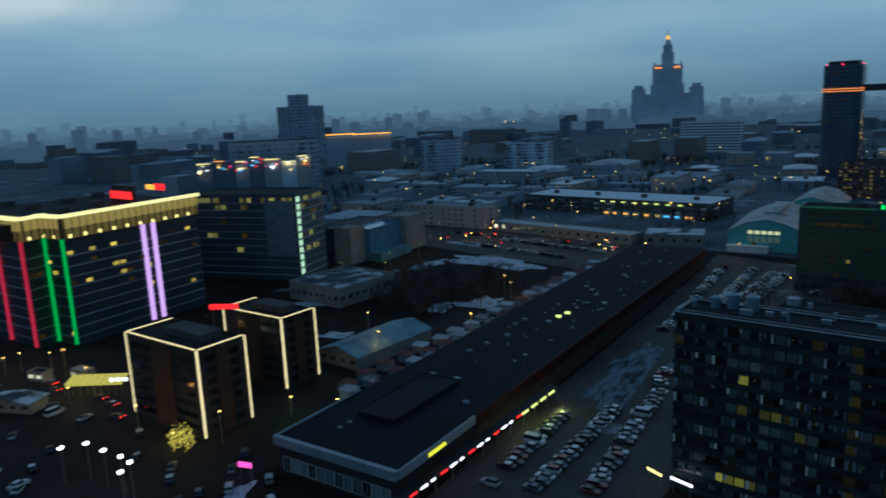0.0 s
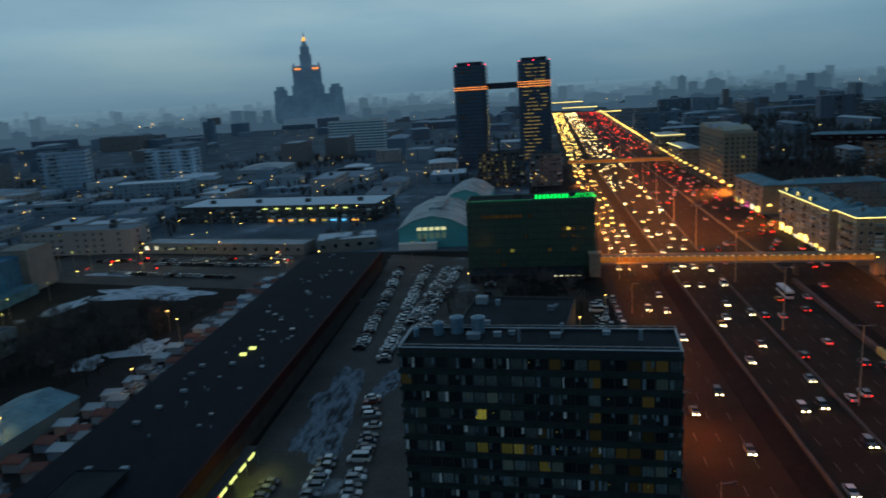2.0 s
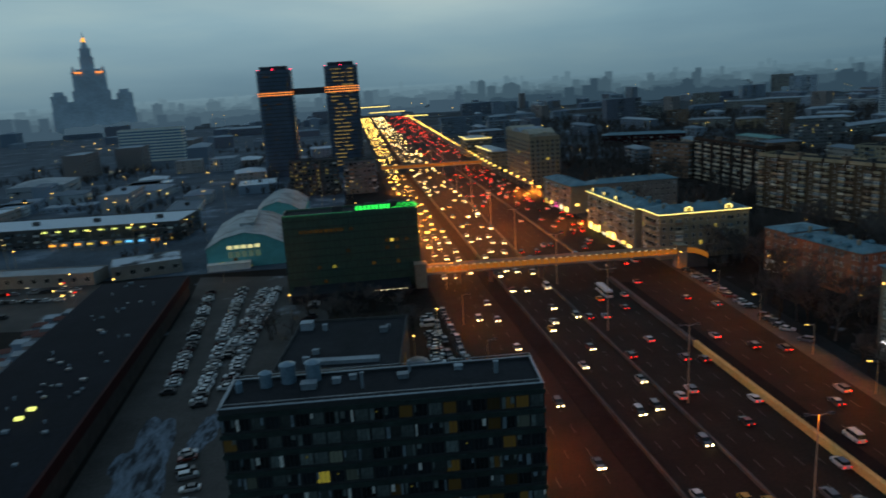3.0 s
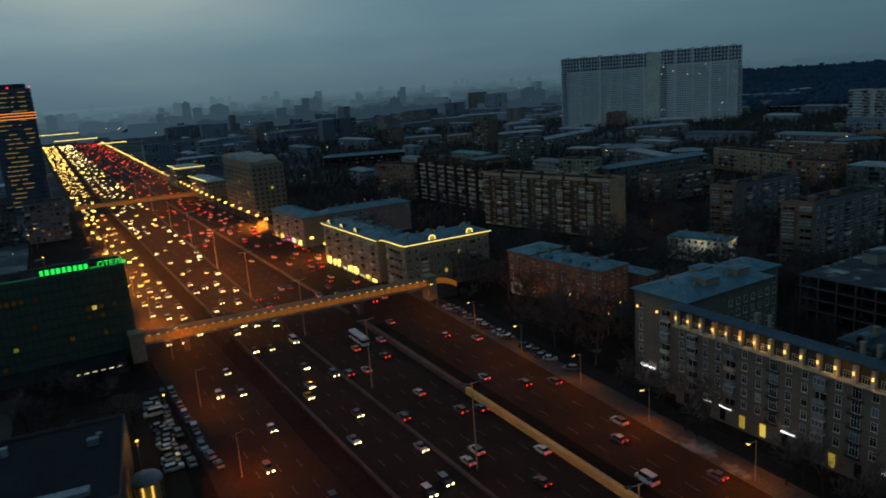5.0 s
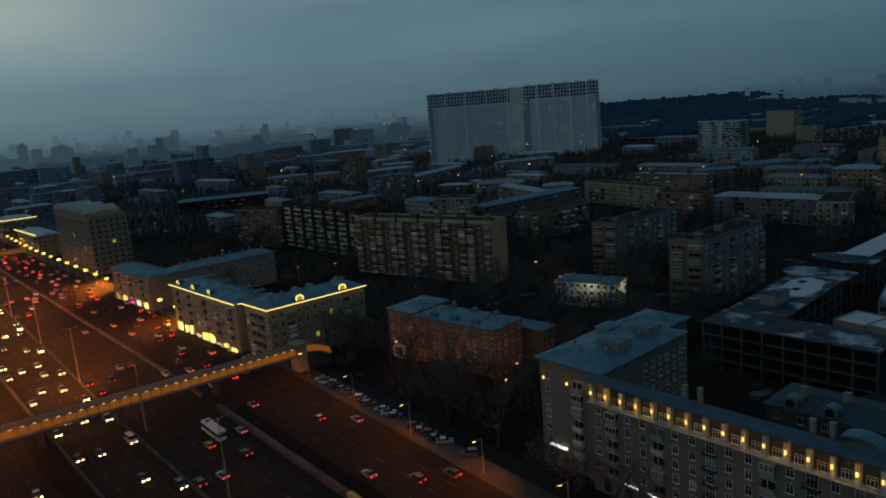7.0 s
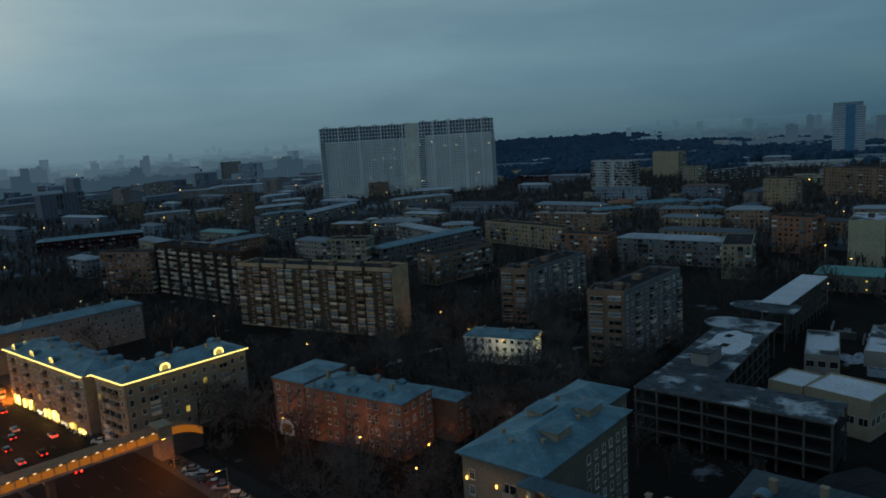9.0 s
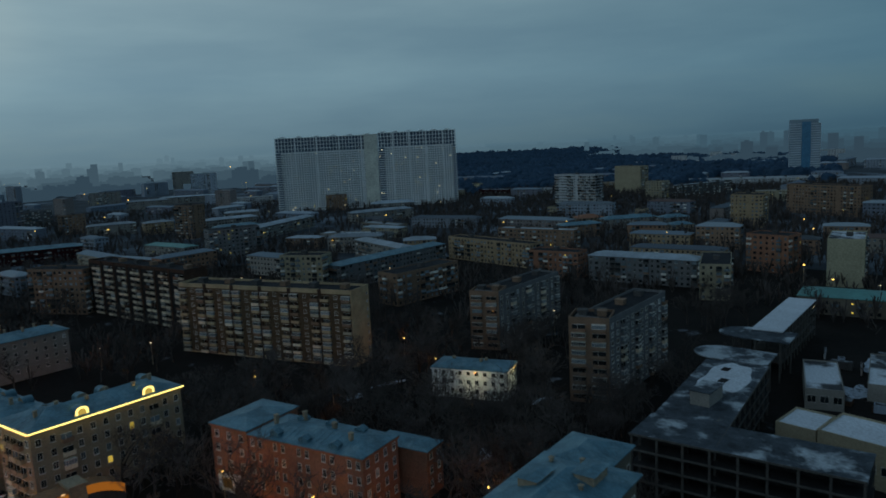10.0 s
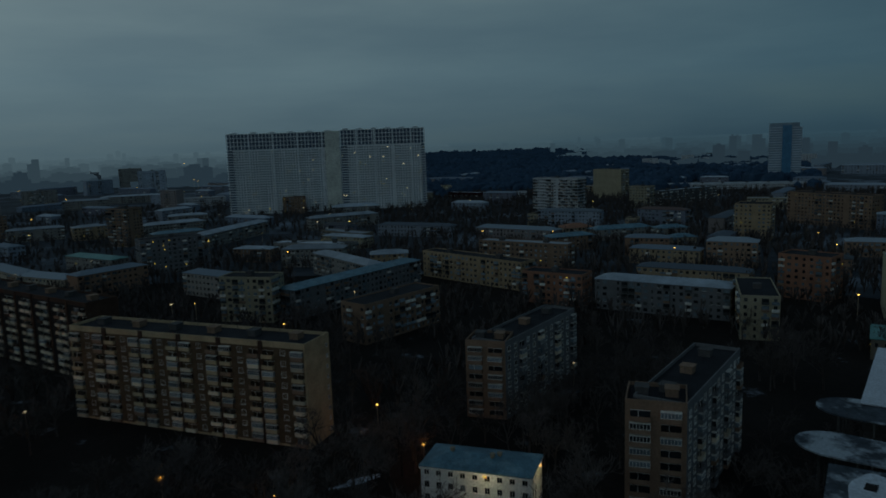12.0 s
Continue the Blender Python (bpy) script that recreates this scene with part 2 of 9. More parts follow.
M["lattice"] = mat("lattice", (0.80, 0.84, 0.84), 0.7, 0.12, 0.1, 2, 0.1)
M["glass_dark"] = mat("glass_dark", (0.020, 0.026, 0.030), 0.12, 0.2, 0.3, 1, 0.0, per=0.4)
M["glass_green"] = mat("glass_green", (0.068, 0.125, 0.090), 0.28, 0.2, 0.3, 1, 0.0, per=0.4)
M["glass_blue"] = mat("glass_blue", (0.08, 0.24, 0.38), 0.15, 0.2, 0.2, 1, 0.0)
M["glass_pale"] = mat("glass_pale", (0.17, 0.22, 0.25), 0.25, 0.3, 0.5, 2, 0.0, per=0.5)
M["frame_white"] = mat("frame_white", (0.74, 0.72, 0.66), 0.6, 0.15, 0.5, 3, 0.05, per=0.25)
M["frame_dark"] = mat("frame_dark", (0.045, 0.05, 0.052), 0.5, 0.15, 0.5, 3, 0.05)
M["hall_cladding"] = mat("hall_cladding", (0.045, 0.060, 0.080), 0.4, 0.2, 0.1, 1, 0.05, metal=0.1)
M["bark"] = mat("bark", (0.040, 0.033, 0.028), 0.95, 0.3, 0.6, 5, 0.4)
M["twigs"] = mat("twigs", (0.118, 0.102, 0.095), 0.95, 0.3, 0.4, 4, 0.2, per=0.35)
# blue of distance haze is put into the trees' colour
M["forest"] = mat("forest", (0.036, 0.078, 0.128), 0.95, 0.35, 0.01, 0.2, 0.0)
M["tyre"] = mat("tyre", (0.02, 0.02, 0.02), 0.9, 0.2, 1, 4, 0.1)
M["paint"] = choice("paint", [(0.03, 0.03, 0.032), (0.50, 0.53, 0.56), (0.08, 0.085, 0.09), (0.70, 0.72, 0.74), (0.04, 0.06, 0.11), (0.25, 0.27, 0.29), (0.03, 0.03, 0.03), (0.20, 0.04, 0.03), (0.10, 0.12, 0.15), (0.45, 0.47, 0.49), (0.05, 0.05, 0.055)], 0.3, 0.2, 0.5, 0.5)
M["taxi"] = mat("taxi", (0.60, 0.33, 0.03), 0.35, 0.05, 0.5, 3, 0.0)
M["van_white"] = mat("van_white", (0.66, 0.67, 0.68), 0.4, 0.08, 0.5, 3, 0.0)
# both tower tones are lifted pale and blue to carry the haze
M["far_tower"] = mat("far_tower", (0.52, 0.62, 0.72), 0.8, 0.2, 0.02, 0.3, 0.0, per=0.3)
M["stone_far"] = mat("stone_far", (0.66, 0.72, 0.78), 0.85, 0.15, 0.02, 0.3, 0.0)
# what gives off light
M["win_yellow"] = glow("win_yellow", (0.95, 0.70, 0.10), 0.55, 0.5)
M["win_dim"] = glow("win_dim", (1.0, 0.54, 0.07), 0.019, 0.6)
M["lamp_olive"] = glow("lamp_olive", (0.85, 0.85, 0.16), 1.6)
M["win_white"] = glow("win_white", (1.0, 0.90, 0.55), 0.9, 0.5)
M["led_cream"] = glow("led_cream", (1.0, 0.80, 0.36), 0.85)
M["led_yellow"] = glow("led_yellow", (1.0, 0.78, 0.22), 1.6)
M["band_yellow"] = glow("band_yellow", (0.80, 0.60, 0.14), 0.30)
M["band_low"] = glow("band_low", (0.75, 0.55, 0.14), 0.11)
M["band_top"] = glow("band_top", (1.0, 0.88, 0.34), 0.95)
M["led_red"] = glow("led_red", (0.55, 0.02, 0.05), 0.75)
M["led_green"] = glow("led_green", (0.0, 0.42, 0.06), 0.75)
M["led_lilac"] = glow("led_lilac", (0.72, 0.42, 0.85), 0.95)
M["sign_green"] = glow("sign_green", (0.02, 0.9, 0.10), 1.3)
M["sign_red"] = glow("sign_red", (1.0, 0.02, 0.02), 1.2)
M["sign_blue"] = glow("sign_blue", (0.12, 0.55, 1.0), 1.1)
M["sign_orange"] = glow("sign_orange", (1.0, 0.42, 0.04), 1.3)
M["sign_white"] = glow("sign_white", (0.95, 0.95, 1.0), 1.8)
M["sign_pink"] = glow("sign_pink", (1.0, 0.10, 0.45), 1.2)
M["shop"] = glow("shop", (1.0, 0.66, 0.14), 3.0, 0.5)
M["sodium"] = glow("sodium", (1.0, 0.50, 0.07), 9.0)
M["string_lamp"] = glow("string_lamp", (1.0, 0.62, 0.12), 2.6, 0.6, True)
M["sodium_small"] = glow("sodium_small", (1.0, 0.58, 0.12), 4.0)
M["head"] = glow("head", (1.0, 0.74, 0.34), 9.0, 0.6)
M["tail"] = glow("tail", (1.0, 0.02, 0.01), 3.2, 0.6)
M["bridge_glow"] = glow("bridge_glow", (1.0, 0.33, 0.04), 0.21)
M["bridge_dot"] = glow("bridge_dot", (1.0, 0.62, 0.30), 0.8)
M["beacon"] = glow("beacon", (1.0, 0.02, 0.08), 3.0)
M["crown_orange"] = glow("crown_orange", (1.0, 0.30, 0.06), 1.1)
M["uplight"] = glow("uplight", (1.0, 0.55, 0.13), 2.0)
M["platform_light"] = glow("platform_light", (0.75, 0.85, 0.20), 1.2)
M["arch_light"] = glow("arch_light", (1.0, 0.62, 0.10), 1.3)
M["brick_dark"] = mat("brick_dark", (0.085, 0.052, 0.038), 0.9, 0.25, 0.15, 2, 0.25)
M["parapet_pale"] = mat("parapet_pale", (0.683, 0.586, 0.439), 0.85, 0.2, 0.3, 3, 0.1, per=0.35)
M["flat_wall"] = mat("flat_wall", (0.512, 0.39, 0.244), 0.9, 0.25, 0.15, 2, 0.2)
M["tower_glass"] = mat("tower_glass", (0.085, 0.12, 0.17), 0.25, 0.2, 0.1, 1, 0.0)

# ---------------------------------------------------------------- kit
def finish(bm, name, mats):
    me = bpy.data.meshes.new(name)
    bm.to_mesh(me)
    bm.free()
    for m in (mats if isinstance(mats, (list, tuple)) else [mats]):
        me.materials.append(M[m] if isinstance(m, str) else m)
    return me


def part(name, bm, material, parent, label="", m=None):
    ob = new(name, finish(bm, name, material) if isinstance(bm, bmesh.types.BMesh) else bm)
    ob.parent = parent
    if m is not None:
        ob.matrix_basis = m
    return tagged(ob, label)


def thing(name, m, label, category, group="", kind=""):
    ob = new(name)
    ob.matrix_basis = m
    return tagged(ob, label, category, group, kind)


def single(name, bm, material, m, label, category="", group="", kind=""):
    ob = new(name, finish(bm, name, material) if isinstance(bm, bmesh.types.BMesh) else bm)
    ob.matrix_basis = m
    return tagged(ob, label, category, group, kind)


I4 = Matrix.Identity(4)


def box(bm, x0, y0, z0, x1, y1, z1, mi=0, bottom=False):
    v = [bm.verts.new((x, y, z)) for z in (z0, z1) for y in (y0, y1) for x in (x0, x1)]
    fs = [(4, 5, 7, 6), (0, 1, 5, 4), (1, 3, 7, 5), (3, 2, 6, 7), (2, 0, 4, 6)]
    if bottom:
        fs.append((0, 2, 3, 1))
    for f in fs:
        bm.faces.new([v[i] for i in f]).material_index = mi
    return v


def prism(bm, pts, z0, z1, mi=0, top=True):
    """An upright prism over an anticlockwise outline."""
    a = [bm.verts.new((x, y, z0)) for x, y in pts]
    b = [bm.verts.new((x, y, z1)) for x, y in pts]
    n = len(pts)
    for i in range(n):
        bm.faces.new((a[i], a[(i + 1) % n], b[(i + 1) % n], b[i])).material_index = mi
    if top:
        bm.faces.new(b).material_index = mi


def tube(bm, p, q, r0, r1, n=6, mi=0, cap=False):
    p, q = Vector(p), Vector(q)
    d = (q - p).normalized()
    s = d.orthogonal().normalized()
    w = d.cross(s)
    ring = [[bm.verts.new(c + (s * math.cos(6.28318 * i / n) + w * math.sin(6.28318 * i / n)) * r) for i in range(n)] for c, r in ((p, r0), (q, r1))]
    for i in range(n):
        bm.faces.new((ring[0][i], ring[0][(i + 1) % n], ring[1][(i + 1) % n], ring[1][i])).material_index = mi
    if cap:
        bm.faces.new(ring[1]).material_index = mi
    return ring


def ring_box(bm, x0, y0, x1, y1, z0, z1, w, mi=0):
    """A parapet round a rectangle."""
    box(bm, x0, y0, z0, x1, y0 + w, z1, mi)
    box(bm, x0, y1 - w, z0, x1, y1, z1, mi)
    box(bm, x0, y0 + w, z0, x0 + w, y1 - w, z1, mi)
    box(bm, x1 - w, y0 + w, z0, x1, y1 - w, z1, mi)


WIN = {}


def window_mesh(w, h, pane, frame_mat, mull=1, proud=0.12, bar=0.065, sill=True, cross=False):
    """A window: a frame that stands proud of the wall, mullions, a pane set back in it and a sill; outside is -y."""
    key = (round(w, 2), round(h, 2), pane, frame_mat, mull, sill, cross)
    if key in WIN:
        return WIN[key]
    bm = bmesh.new()
    o = [(-w / 2, 0), (w / 2, 0), (w / 2, h), (-w / 2, h)]
    i_ = [(-w / 2 + bar, bar), (w / 2 - bar, bar), (w / 2 - bar, h - bar), (-w / 2 + bar, h - bar)]
    B = [bm.verts.new((x, 0, z)) for x, z in o]
    F = [bm.verts.new((x, -proud, z)) for x, z in o]
    G = [bm.verts.new((x, -proud, z)) for x, z in i_]
    H = [bm.verts.new((x, -0.02, z)) for x, z in i_]
    for k in range(4):
        j = (k + 1) % 4
        bm.faces.new((B[k], B[j], F[j], F[k])).material_index = 1
        bm.faces.new((F[k], F[j], G[j], G[k])).material_index = 1
        bm.faces.new((G[k], G[j], H[j], H[k])).material_index = 1
    bm.faces.new(H).material_index = 0
    for k in range(mull):
        x = -w / 2 + w * (k + 1) / (mull + 1)
        box(bm, x - 0.028, -0.08, bar, x + 0.028, -0.02, h - bar, 1)
    if cross:
        box(bm, -w / 2 + bar, -0.07, h * 0.66, w / 2 - bar, -0.02, h * 0.66 + 0.07, 1)
    if sill:
        box(bm, -w / 2 - 0.08, -0.22, -0.07, w / 2 + 0.08, 0, 0.0, 1, True)
    WIN[key] = finish(bm, "window", [pane, frame_mat])
    return WIN[key]


def balcony_mesh(w, glazed, wall, pane="glass_pale", deep=1.05, h=2.55):
    """A balcony of a block of flats: slab, parapet and, where it is closed in, a row of white-framed panes."""
    key = ("b", round(w, 2), glazed, wall, pane, deep)
    if key in WIN:
        return WIN[key]
    bm = bmesh.new()
    box(bm, -w / 2, -deep, -0.12, w / 2, 0, 0.02, 0, True)
    box(bm, -w / 2, -deep, 0.02, w / 2, -deep + 0.08, 1.0, 0, True)
    box(bm, -w / 2, -deep + 0.08, 0.02, -w / 2 + 0.08, 0, 1.0, 0, True)
    box(bm, w / 2 - 0.08, -deep + 0.08, 0.02, w / 2, 0, 1.0, 0, True)
    if glazed:
        n = max(3, round(w / 0.75))
        box(bm, -w / 2 + 0.03, -deep + 0.03, 1.0, w / 2 - 0.03, 0, h - 0.2, 1)
        for k in range(n + 1):
            x = -w / 2 + 0.05 + (w - 0.1) * k / n
            box(bm, x - 0.05, -deep - 0.02, 1.0, x + 0.05, -deep + 0.05, h - 0.15, 2)
        box(bm, -w / 2, -deep - 0.02, h - 0.28, w / 2, 0, h - 0.12, 2, True)
        box(bm, -w / 2, -deep - 0.02, 1.0, w / 2, -deep + 0.06, 1.09, 2, True)
    else:
        box(bm, -w / 2 + 0.1, -0.05, 0.05, w / 2 - 0.1, 0, h - 0.4, 1)
        box(bm, -w * 0.1, -0.09, 0.05, -w * 0.1 + 0.09, -0.05, h - 0.4, 2)
        box(bm, -w / 2 + 0.05, -0.09, h - 0.45, w / 2 - 0.05, 0, h - 0.36, 2)
    WIN[key] = finish(bm, "balcony", [wall, pane, "frame_white"])
    return WIN[key]


def rail_mesh():
    """An iron balcony rail cut from one sheet: a top bar, a foot bar and slim uprights between them."""
    if "rail" in WIN:
        return WIN["rail"]
    vs, fs = [], []
    for i in range(11):
        for x in (-1.47 + 0.287 * i, -1.41 + 0.287 * i):
            vs += [(x, -0.85, z) for z in (0.05, 0.14, 0.95, 1.05)]
    for c in range(21):
        a, b = 4 * c, 4 * c + 4
        fs += [(a, b, b + 1, a + 1), (a + 2, b + 2, b + 3, a + 3)]
        if c % 2 == 0:
            fs.append((a + 1, b + 1, b + 2, a + 2))
    n = len(vs)
    vs += [(x, y + 0.05, z) for x, y, z in vs]
    edges = {}
    for f in fs:
        for p, q in zip(f, f[1:] + f[:1]):
            edges[frozenset((p, q))] = edges.get(frozenset((p, q)), 0) + 1
    back = [tuple(n + i for i in f[::-1]) for f in fs]
    rim = [(q, p, p + n, q + n) for f in fs for p, q in zip(f, f[1:] + f[:1]) if edges[frozenset((p, q))] == 1]
    me = bpy.data.meshes.new("rail")
    me.from_pydata(vs, [], fs + back + rim)
    me.materials.append(M["dark_metal"])
    WIN["rail"] = me
    return me


def side_frames(L, D):
    return {"f": (0, 0, 0, L), "r": (L, 0, 90, D), "b": (L, D, 180, L), "l": (0, D, 270, D)}


def frame_at(p0, p1):
    """The pose with x from p0 to p1; outside is to its right, the depth to its left."""
    a = math.degrees(math.atan2(p1[1] - p0[1], p1[0] - p0[0]))
    return pose(p0[0], p0[1], p0[2] if len(p0) > 2 else 0, 0, 0, a), math.hypot(p1[0] - p0[0], p1[1] - p0[1])


def body(parent, L, D, h, wall, roof, parapet=0.7, cornice=0.0, name="wall", split=True):
    """Walls with a parapet, and a flat roof inside it."""
    bm = bmesh.new()
    prism(bm, [(0, 0), (L, 0), (L, D), (0, D)], -0.3, h - 0.02, top=False)
    if split:
        pb = bmesh.new()
        prism(pb, [(0, 0), (L, 0), (L, D), (0, D)], h - 0.02, h + parapet, top=False)
        i_ = [(0.3, 0.3), (0.3, D - 0.3), (L - 0.3, D - 0.3), (L - 0.3, 0.3)]
        prism(pb, i_, h - 0.02, h + parapet, top=False)
        pb.verts.ensure_lookup_table()
        o_, n_ = [pb.verts[k] for k in (4, 5, 6, 7)], [pb.verts[k] for k in (12, 15, 14, 13)]
        for k in range(4):
            j = (k + 1) % 4
            pb.faces.new((o_[k], o_[j], n_[j], n_[k]))
        part("parapet", pb, wall, parent)
    else:
        ring_box(bm, 0, 0, L, D, h - 0.02, h + parapet, 0.3)
    if cornice:
        ring_box(bm, -cornice, -cornice, L + cornice, D + cornice, h - 0.5, h - 0.02, cornice)
    w = part(name, bm, wall, parent)
    bm = bmesh.new()
    box(bm, 0.3, 0.3, h - 0.3, L - 0.3, D - 0.3, h)
    part("roof", bm, roof, parent)
    return w


def hip_roof(parent, L, D, h, rise, roof, over=0.5, name="roof", seams=True):
    """A hipped tin roof with standing seams."""
    bm = bmesh.new()
    o = over
    e = [bm.verts.new(p) for p in ((-o, -o, h), (L + o, -o, h), (L + o, D + o, h), (-o, D + o, h))]
    b = [bm.verts.new(p) for p in ((-o, -o, h - 0.25), (L + o, -o, h - 0.25), (L + o, D + o, h - 0.25), (-o, D + o, h - 0.25))]
    k = D / 2 if L > D else L / 2
    if L > D:
        r = [bm.verts.new((k, D / 2, h + rise)), bm.verts.new((L - k, D / 2, h + rise))]
        faces = [(e[0], e[1], r[1], r[0]), (e[1], e[2], r[1]), (e[2], e[3], r[0], r[1]), (e[3], e[0], r[0])]
    else:
        r = [bm.verts.new((L / 2, k, h + rise)), bm.verts.new((L / 2, D - k, h + rise))]
        faces = [(e[0], e[1], r[0]), (e[1], e[2], r[1], r[0]), (e[2], e[3], r[1]), (e[3], e[0], r[0], r[1])]
    for f in faces:
        bm.faces.new(f)
    for i in range(4):
        bm.faces.new((b[i], b[(i + 1) % 4], e[(i + 1) % 4], e[i]))
    bm.faces.new(b[::-1])
    ob = part(name, bm, roof, parent)
    bm = bmesh.new()
    if L > D and seams:
        n = int(L / 1.6)
        for i in range(1, n):
            x = L * i / n
            f = min(1, x / k, (L - x) / k)
            for s in (0, 1):
                y0, y1 = (-o, D / 2 * f) if s == 0 else (D + o, D - D / 2 * f)
                z0, z1 = h + 0.03, h + rise * f + 0.03
                tube(bm, (x, y0, z0), (x, y1, z1), 0.045, 0.045, 3)
        part("roof_seam", bm, roof, ob)["kind"] = "stuff"
    else:
        bm.free()
    return ob


def facade(parent, L, D, side, floors, z0, fh, pattern, w=1.5, h=1.55, rnd=None, frame_mat="frame_white", lit=0.04, pale=0.25, wall="panel_beige", pane="glass_dark",
           bay=None, glaz=0.6, start=0.0, end=0.0, mull=1, lit_mat="win_yellow", skip=None, litmap=None, sill=True, bw=3.2, cross=False, para=0.22, pale_mat="glass_pale"):
    """Windows and balconies along one side, each an object of its own. pattern: w window, b balcony, d french window with a railed balcony, s small window, . blank wall."""
    ox, oy, rz, length = side_frames(L, D)[side]
    length -= start + end
    n = len(pattern) if bay is None else max(1, round(length / bay))
    base = pose(ox, oy, 0, 0, 0, rz)
    for f in range(floors):
        for k in range(n):
            c = pattern[k % len(pattern)]
            if c == "." or (skip and skip(k, f)):
                continue
            x = start + (k + 0.5) * length / n
            z = z0 + f * fh
            r = rnd.random()
            p = lit_mat if r < lit else (pale_mat if r < lit + pale else pane)
            if litmap and (k, f) in litmap:
                p = litmap[(k, f)]
            if c == "d":
                ob = part("window", window_mesh(1.9, 2.5, p, frame_mat, 2, sill=True, cross=True), None, parent)
                ob.matrix_basis = base @ pose(x, 0, z - 0.6)
                bm = bmesh.new()
                box(bm, -1.5, -0.9, -0.12, 1.5, 0, 0.05, 0, True)
                slab = part("balcony", bm, "dark_metal", parent, "shallow balcony with an iron rail", base @ pose(x, 0, z - 0.75))
                part("rail", rail_mesh(), None, slab)
            elif c == "b":
                g = rnd.random() < glaz
                q = rnd.random()
                ob = part("balcony", balcony_mesh(bw, g, "parapet_pale" if q < para else ("brick_brown" if q < para + 0.14 else wall), "glass_pale" if g and rnd.random() < 0.5 else p), None, parent)
                ob.matrix_basis = base @ pose(x, 0, z - 0.9)
            else:
                ww, hh = (w, h) if c == "w" else ((0.8, 1.0) if c == "s" else (w * 1.5, h))
                ob = part("window", window_mesh(ww, hh, p, frame_mat, mull if c != "s" else 0, sill=sill, cross=cross), None, parent)
                ob.matrix_basis = base @ pose(x, 0, z)


class Pile:
    """Many small faces gathered into one mesh."""

    def __init__(self):
        self.v, self.f, self.m = [], [], []

    def quad(self, pts, mi=0):
        n = len(self.v)
        self.v += [tuple(p) for p in pts]
        self.f.append(tuple(range(n, n + len(pts))))
        self.m.append(mi)

    def box(self, m, x0, y0, z0, x1, y1, z1, mi=0):
        n = len(self.v)
        for z in (z0, z1):
            for y in (y0, y1):
                for x in (x0, x1):
                    self.v.append(tuple(m @ Vector((x, y, z))))
        for f in ((4, 5, 7, 6), (0, 1, 5, 4), (1, 3, 7, 5), (3, 2, 6, 7), (2, 0, 4, 6)):
            self.f.append(tuple(n + i for i in f))
            self.m.append(mi)

    def mesh(self, name, mats):
        me = bpy.data.meshes.new(name)
        me.from_pydata(self.v, [], self.f)
        me.polygons.foreach_set("material_index", self.m)
        for m in mats:
            me.materials.append(M[m])
        me.update()
        return me


def far_block(p0, p1, depth, h, floors, rnd, wall="block_wall", roof="block_roof", name="apartment_block", label="", lit=0.01, group="", category="building", hip=None, sides="frl", wmat="glass_dark", bayw=3.4, bal=0.3, huts=True):
    """A block in the middle distance: wall, roof with parapet or hips, roof huts, and small windows and balconies set proud."""
    m, L = frame_at(p0, p1)
    if len(label.split()) < 4:
        label += " among the blocks"
    b = thing(name, m, label, category, group)
    if hip is None:
        body(b, L, depth, h, wall, roof, 0.5, split=False)
        for k in range(max(1, int(L / 30))):
            x = L * (k + 0.5) / max(1, int(L / 30)) + rnd.uniform(-2, 2)
            if huts:
                bm = bmesh.new()
                box(bm, x - 1.6, depth * 0.4, h, x + 1.6, depth * 0.4 + 3.0, h + 2.2)
                part("roof_hut", bm, "concrete_dark", b)
    else:
        bm = bmesh.new()
        prism(bm, [(0, 0), (L, 0), (L, depth), (0, depth)], -0.3, h - 0.02, top=False)
        part("wall", bm, wall, b)
        hip_roof(b, L, depth, h, hip, roof, seams=False)
    pile = Pile()
    fh = h / floors
    for s in sides:
        ox, oy, rz, ln = side_frames(L, depth)[s]
        base = pose(ox, oy, 0, 0, 0, rz)
        n = max(1, round(ln / bayw))
        isb = [rnd.random() < bal for _ in range(n)]
        wide = [rnd.choice((0.5, 0.65, 0.75, 0.95)) for _ in range(n)]
        blank = [rnd.random() < 0.08 for _ in range(n)]
        for f in range(floors):
            for k in range(n):
                if blank[k]:
                    continue
                x, z = (k + 0.5) * ln / n + rnd.uniform(-0.12, 0.12), f * fh + 0.85
                r = rnd.random()
                ww = wide[k]
                if r < lit:
                    pile.box(base, x - 0.4, -0.1, z + 0.4, x + 0.35, -0.06, z + 1.1, 1)
                pile.box(base, x - ww, -0.06, z, x + ww, 0, z + rnd.choice((1.35, 1.5, 1.5)), 3 if r < lit + 0.25 else (4 if r < 0.6 else 0))
                if rnd.random() < 0.3:
                    pile.box(base, x - ww - 0.1, -0.12, z - 0.12, x + ww + 0.1, 0, z, 2)
                if isb[k] and f:
                    q = rnd.random()
                    pile.box(base, x - 1.4, -0.9, z - 0.95, x + 1.4, 0, z + 0.12, 2 if q < 0.25 else (3 if q < 0.5 else (5 if q < 0.8 else 4)))
                    if q > 0.6:
                        pile.box(base, x - 1.35, -0.85, z + 0.12, x + 1.35, 0, z + 1.45, 3 if q < 0.85 else 0)
    w = part("facade_glazing", pile.mesh("facade_glazing", [wmat, "win_yellow", "frame_white", "glass_pale", "curtain_far", "brick_brown"]), None, b)
    w["kind"] = "stuff"
    return b

# ---------------------------------------------------------------- ground and roads
def edge(points):
    ys, xs = [p[0] for p in points], [p[1] for p in points]
    return lambda y: float(np.interp(y, ys, xs))


